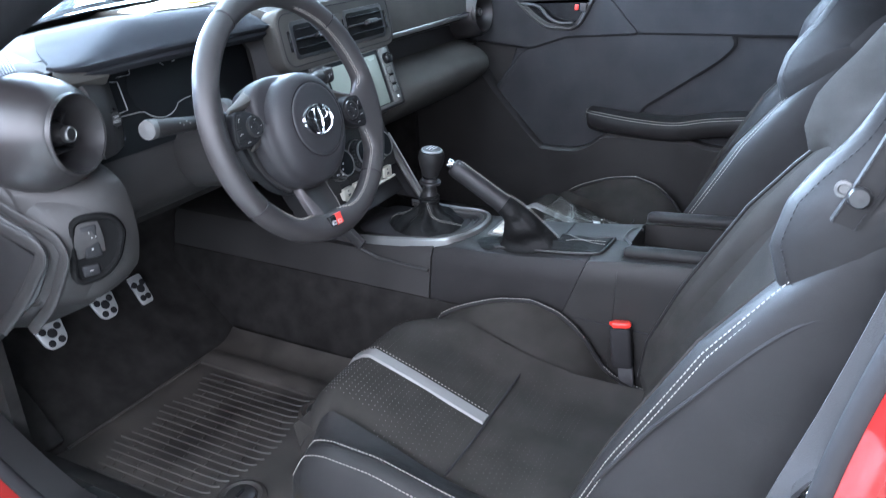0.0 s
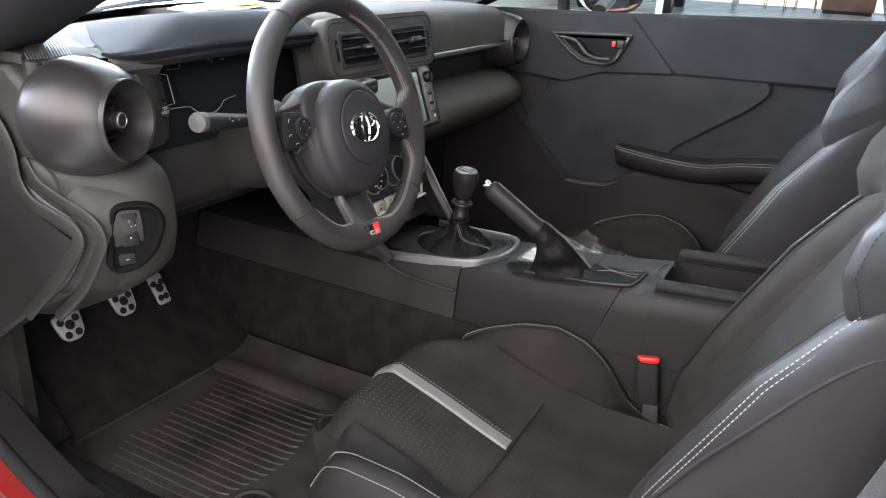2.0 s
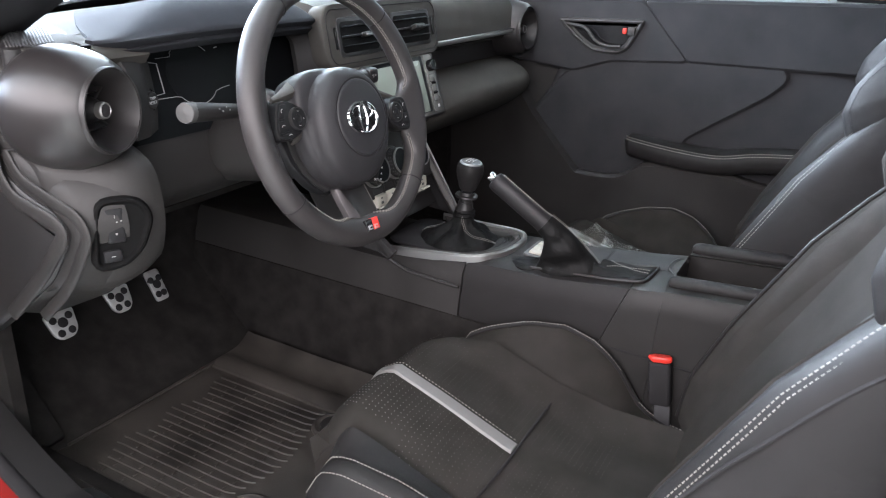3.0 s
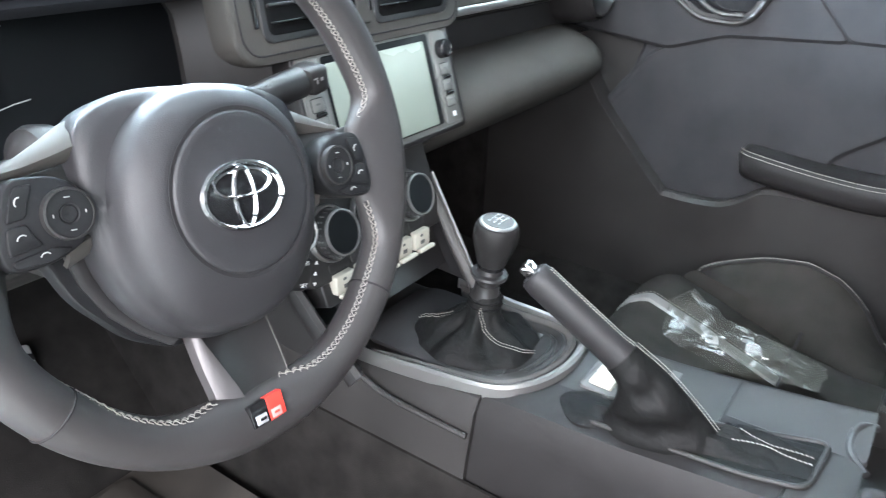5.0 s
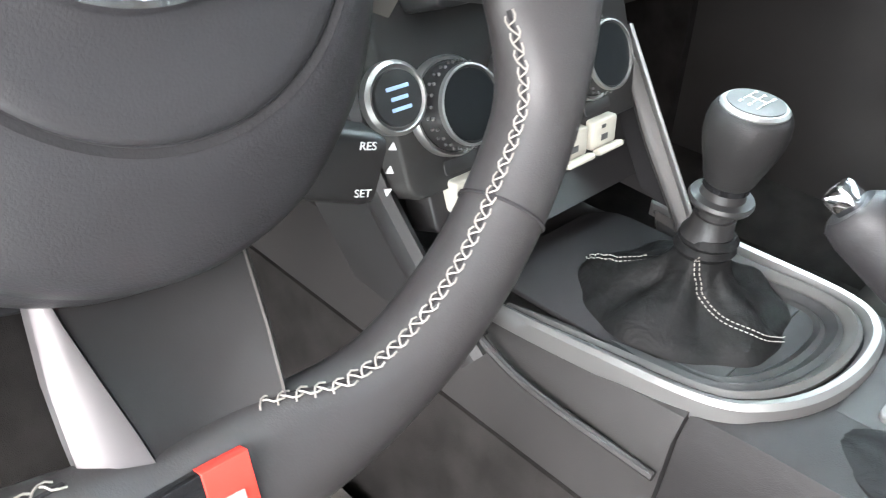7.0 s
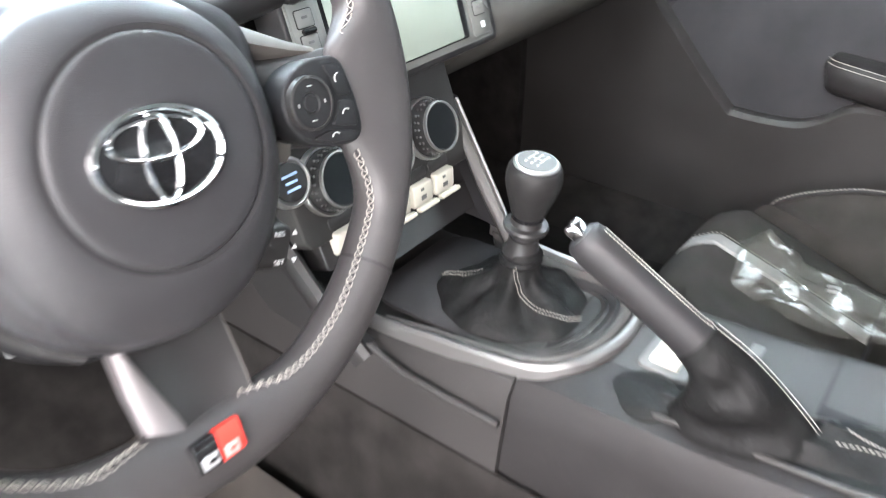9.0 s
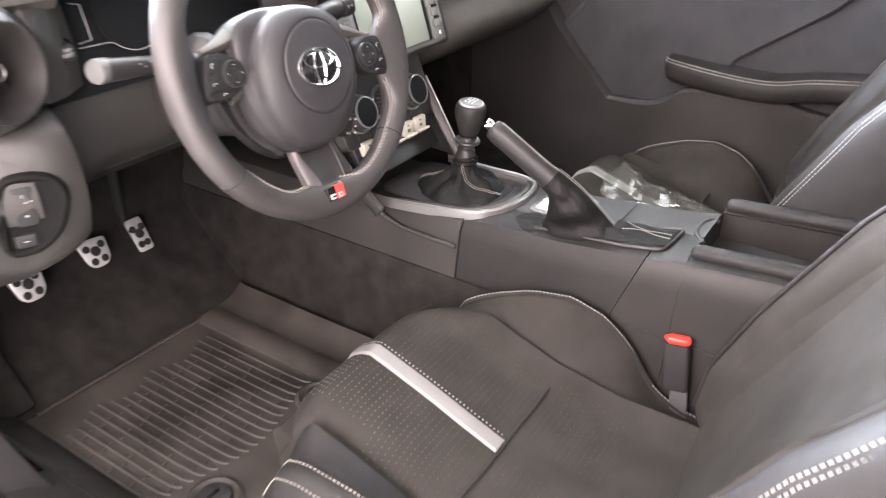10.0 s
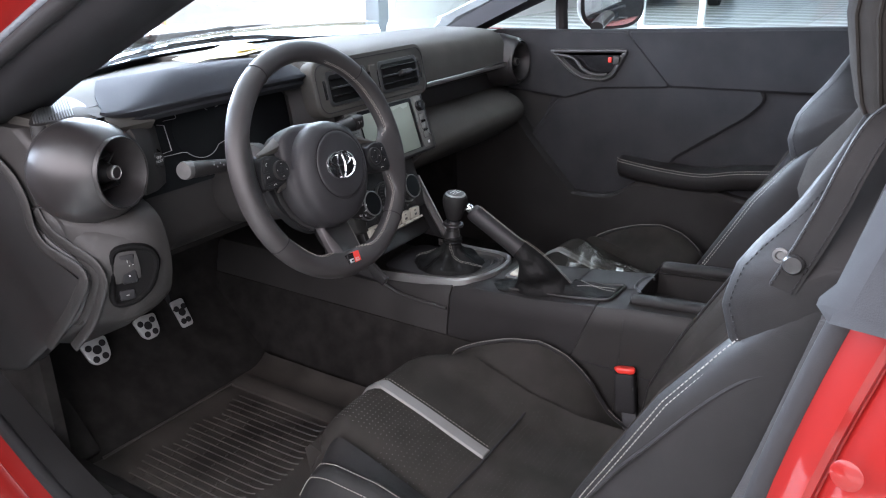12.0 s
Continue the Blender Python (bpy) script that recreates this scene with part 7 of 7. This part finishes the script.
        for u in np.linspace(0, 1, 22):
            z = 0.645 + 0.225 * u
            xr = float(np.interp(z, (0.64, 0.665, 0.70, 0.74, 0.766, 0.80, 0.838, 0.873, 0.91), (0.668, 0.645, 0.634, 0.642, 0.657, 0.682, 0.703, 0.720, 0.752))) - back
            xc = back_x(z, yc)
            nar = 0.008 * u + 0.07 * max(0, (u - 0.62) / 0.38) ** 2
            prof = [(xc + 0.04, 0.120 - nar), (xc - 0.010, 0.138 - nar), (xr + 0.020, 0.180 - nar), (xr, 0.212 - nar), (xr + 0.010, 0.232 - nar), (xr + 0.045, 0.248 - nar), (xr + 0.10, 0.252 - nar), (xc + 0.14, 0.240 - nar), (xc + 0.14, 0.120 - nar)]
            lean = -1.17 + 1.5 * min(1, u / 0.7)
            loops.append([P(x, sgn * y, z - lean * min(0.12, x - xr)) for x, y in prof])
            ridge.append(loops[-1][4])
        s = part("shoulder_bolster", loft([crom(lp, 28, True) for lp in loops]), LEATHER if outer or yc > 0 else SUEDE, st, "creased black leather shoulder bolster" if outer or yc > 0 else "dark suede shoulder bolster")
        if outer or yc > 0:
            part("stitching", stitches([q + Vector((-0.001, sgn * 0.0008, 0.001)) for q in ridge], 0.0062, 0.0008, 0.55), SEAL, s, "dark stitching")
    # head restraint
    hr = []
    for z, w, d0, d1 in ((0.846, 0.080, 0.740, 0.80), (0.850, 0.104, 0.712, 0.82), (0.872, 0.112, 0.700, 0.83), (0.90, 0.115, 0.692, 0.835), (0.95, 0.117, 0.681, 0.835), (1.01, 0.112, 0.684, 0.83), (1.05, 0.098, 0.70, 0.82), (1.065, 0.07, 0.725, 0.80)):
        d0, d1 = d0 - back * 1.2, d1 - back * 1.2
        cx, hx = (d0 + d1) / 2, (d1 - d0) / 2
        hr.append([P(cx + hx * math.copysign(abs(math.cos(a)) ** 0.6, math.cos(a)), w * math.copysign(abs(math.sin(a)) ** 0.6, math.sin(a)), z) for a in np.linspace(0, 2 * math.pi, 32, endpoint=False)])
    h = part("head_restraint", loft(hr), SUEDE, st, "dark suede head restraint")
    for k in (20, 12):
        part("restraint_piping", tube([lp[k] * 1.0 + (lp[k] - sum(lp, Vector()) / 32).normalized() * 0.001 for lp in hr[1:-1]], 0.0022, 6), SUEDE, h)
    for k in (22, 10):
        part("restraint_piping", tube([lp[k] + (lp[k] - sum(lp, Vector()) / 32).normalized() * 0.001 for lp in hr[1:-1]], 0.0022, 6), SUEDE, h)
    return st


driver_seat = build_seat("driver_seat", -0.365, "black leather and suede bucket seat beside the open door", "front seats")
build_seat("passenger_seat", 0.365, "black leather and suede bucket seat holding a plastic bag", "front seats")
# belt guide strap on the driver's shoulder
strap = crom([(0.6865, -0.6065, 0.738), (0.691, -0.6070, 0.750), (0.701, -0.6085, 0.777), (0.714, -0.6065, 0.815), (0.724, -0.600, 0.850), (0.737, -0.585, 0.882), (0.76, -0.56, 0.90)], 20)
guide = part("guide_strap", slab([[q + Vector((d, -0.003, -0.25 * d)) for d in np.linspace(-0.0105, 0.0105, 4)] for q in strap], (0.001, -0.0065, 0)), LEATHER, driver_seat, "leather belt guide strap with a snap")
for d in (-0.0083, 0.0083):
    row = stitches([q + Vector((d, -0.0100, -0.25 * d)) for q in strap], 0.006, 0.0008, 0.6)
    part("stitching", row, SEAL, guide)
part("snap", lathe([(0.0, 0.0), (0.0085, 0.0), (0.0088, 0.004), (0.0070, 0.0065), (0.0, 0.007)], axis_frame((0.694, -0.6160, 0.763), (-0.10, -1, 0.1)), 24), SMOOTH, guide, "black snap fastener")
part("snap_socket", lathe([(0.0, 0.0), (0.0068, 0.0), (0.0068, 0.0024), (0.0042, 0.0030), (0.0034, 0.0012), (0.0, 0.0012)], axis_frame((0.682, -0.6085, 0.766), (-0.10, -1, 0.1)), 24), BEZEL, guide, "dull metal snap socket")

# ---------------------------------------------------------------- loose things
bk = thing("belt_buckle", (0.415, -0.123, 0.24), "black seat belt buckle with a red release button", "seat belt buckle")
bmx = axis_frame((0.412, -0.128, 0.288), (-0.16, 0.10, 1.0), (1, 0, 0.1))
part("buckle_body", rbox((0.036, 0.020, 0.074), bmx, 0.006), SEAL, bk)
part("buckle_strap", rbox((0.026, 0.006, 0.09), bmx @ Matrix.Translation((0.004, 0, -0.07)), 0.002), WEB, bk)
part("release_button", prism([(-0.019, 0.0), (-0.012, 0.009), (0.014, 0.009), (0.019, 0.002), (0.019, -0.004), (0.012, -0.009), (-0.012, -0.009)], bmx, 0.037, 0.046, 0.003), RED_PLASTIC, bk, "bright red release button")

sb = thing("seat_belt", (0.72, -0.70, 0.3), "grey seat belt webbing hanging beside the pillar", "seat belt")
path = crom([(0.60, -0.66, 0.14), (0.64, -0.672, 0.30), (0.685, -0.682, 0.50), (0.715, -0.688, 0.62), (0.755, -0.690, 0.80), (0.80, -0.685, 1.0)], 26)
part("webbing", slab([[q + Vector((d, -0.2 * d, -0.35 * d)) for d in np.linspace(-0.018, 0.018, 4)] for q in path], (0, -0.002, 0)), WEB, sb)
part("tongue", rbox((0.010, 0.030, 0.030), Matrix.Translation((0.695, -0.700, 0.545)) @ Matrix.Rotation(radians(30), 4, "Y"), 0.004), CHROME, sb, "chrome belt tongue")
part("belt_guide", rbox((0.06, 0.03, 0.10), Matrix.Translation((0.785, -0.715, 0.83)) @ Matrix.Rotation(radians(20), 4, "Y"), 0.012), SMOOTH, sb, "black belt guide cover")

# crumpled clear bag on the passenger seat
bag = thing("plastic_bag", (0.17, 0.42, 0.27), "crumpled clear plastic bag on the passenger seat", "plastic bag")
rows = []
for u in np.linspace(0, 1, 30):
    row = []
    for v in np.linspace(0, 1, 22):
        x, y = 0.075 + 0.252 * u, 0.268 + 0.150 * v * (1 - 0.55 * u) + 0.055 * u
        hump = math.sin(math.pi * min(1, u + 0.04)) ** 0.5 * math.sin(math.pi * v) ** 0.4
        peak = math.exp(-(abs(x - 0.128) / 0.040 + abs(y - 0.383) / 0.040))
        fold = 1 - 2 * abs(noise.noise(Vector((x * 16 + y * 9, y * 13 - x * 6, 1))))
        crease = 1 - 2 * abs(noise.noise(Vector((x * 42 - y * 20, y * 36 + x * 15, 6))))
        row.append(Vector((x + 0.010 * noise.noise(Vector((v * 5, u * 4, 3))), y + 0.014 * noise.noise(Vector((u * 4, v * 4, 9))), 0.284 + 0.016 * hump + 0.056 * peak + (0.014 * fold + 0.005 * crease) * hump)))
    rows.append(row)
bm = bmesh.new()
sheet(bm, rows)
part("film", bm, BAG, bag, "crumpled clear film", angle=5)
for x, y, s in ((0.17, 0.350, 0.022), (0.215, 0.385, 0.016)):
    part("white_card", rbox((s, s * 0.8, 0.004), Matrix.Translation((x, y, 0.292)) @ Matrix.Rotation(radians(s * 900), 4, "Z") @ Matrix.Rotation(radians(12), 4, "X"), 0.002), MARK, bag, "small white card")
# papers on the dash
pp = thing("paper_sheet", (-0.46, -0.17, 0.82), "pale yellow paper sheet lying on the dash top", "paper")
part("sheet", slab([[Vector(a).lerp(Vector(b), j / 6) + Vector((0, 0, 0.002 * math.sin(j * 1.3))) for j in range(7)] for a, b in (((-0.490, -0.266, 0.822), (-0.560, -0.050, 0.828)), ((-0.385, -0.300, 0.826), (-0.390, -0.110, 0.829)))], (0, 0, 0.0015)), PAPER, pp)
part("slip", slab([[Vector(a).lerp(Vector(b), j / 3) for j in range(4)] for a, b in (((-0.530, -0.105, 0.8315), (-0.555, -0.035, 0.8315)), ((-0.410, -0.175, 0.8315), (-0.400, -0.095, 0.8325)))], (0, 0, 0.001)), YELLOW, pp, "small yellow slip")
tag = thing("yellow_tag", (0.03, -0.62, 0.13), "yellow tag strip under the driver's seat edge", "tag")
part("strip", slab([[Vector((0.06 - 0.02 * u, -0.600 - 0.03 * u, 0.205 - 0.07 * u)) + Vector((d, d, 0)) for d in (-0.004, 0.004)] for u in np.linspace(0, 1, 8)], (0.001, -0.001, 0)), YELLOW, tag)
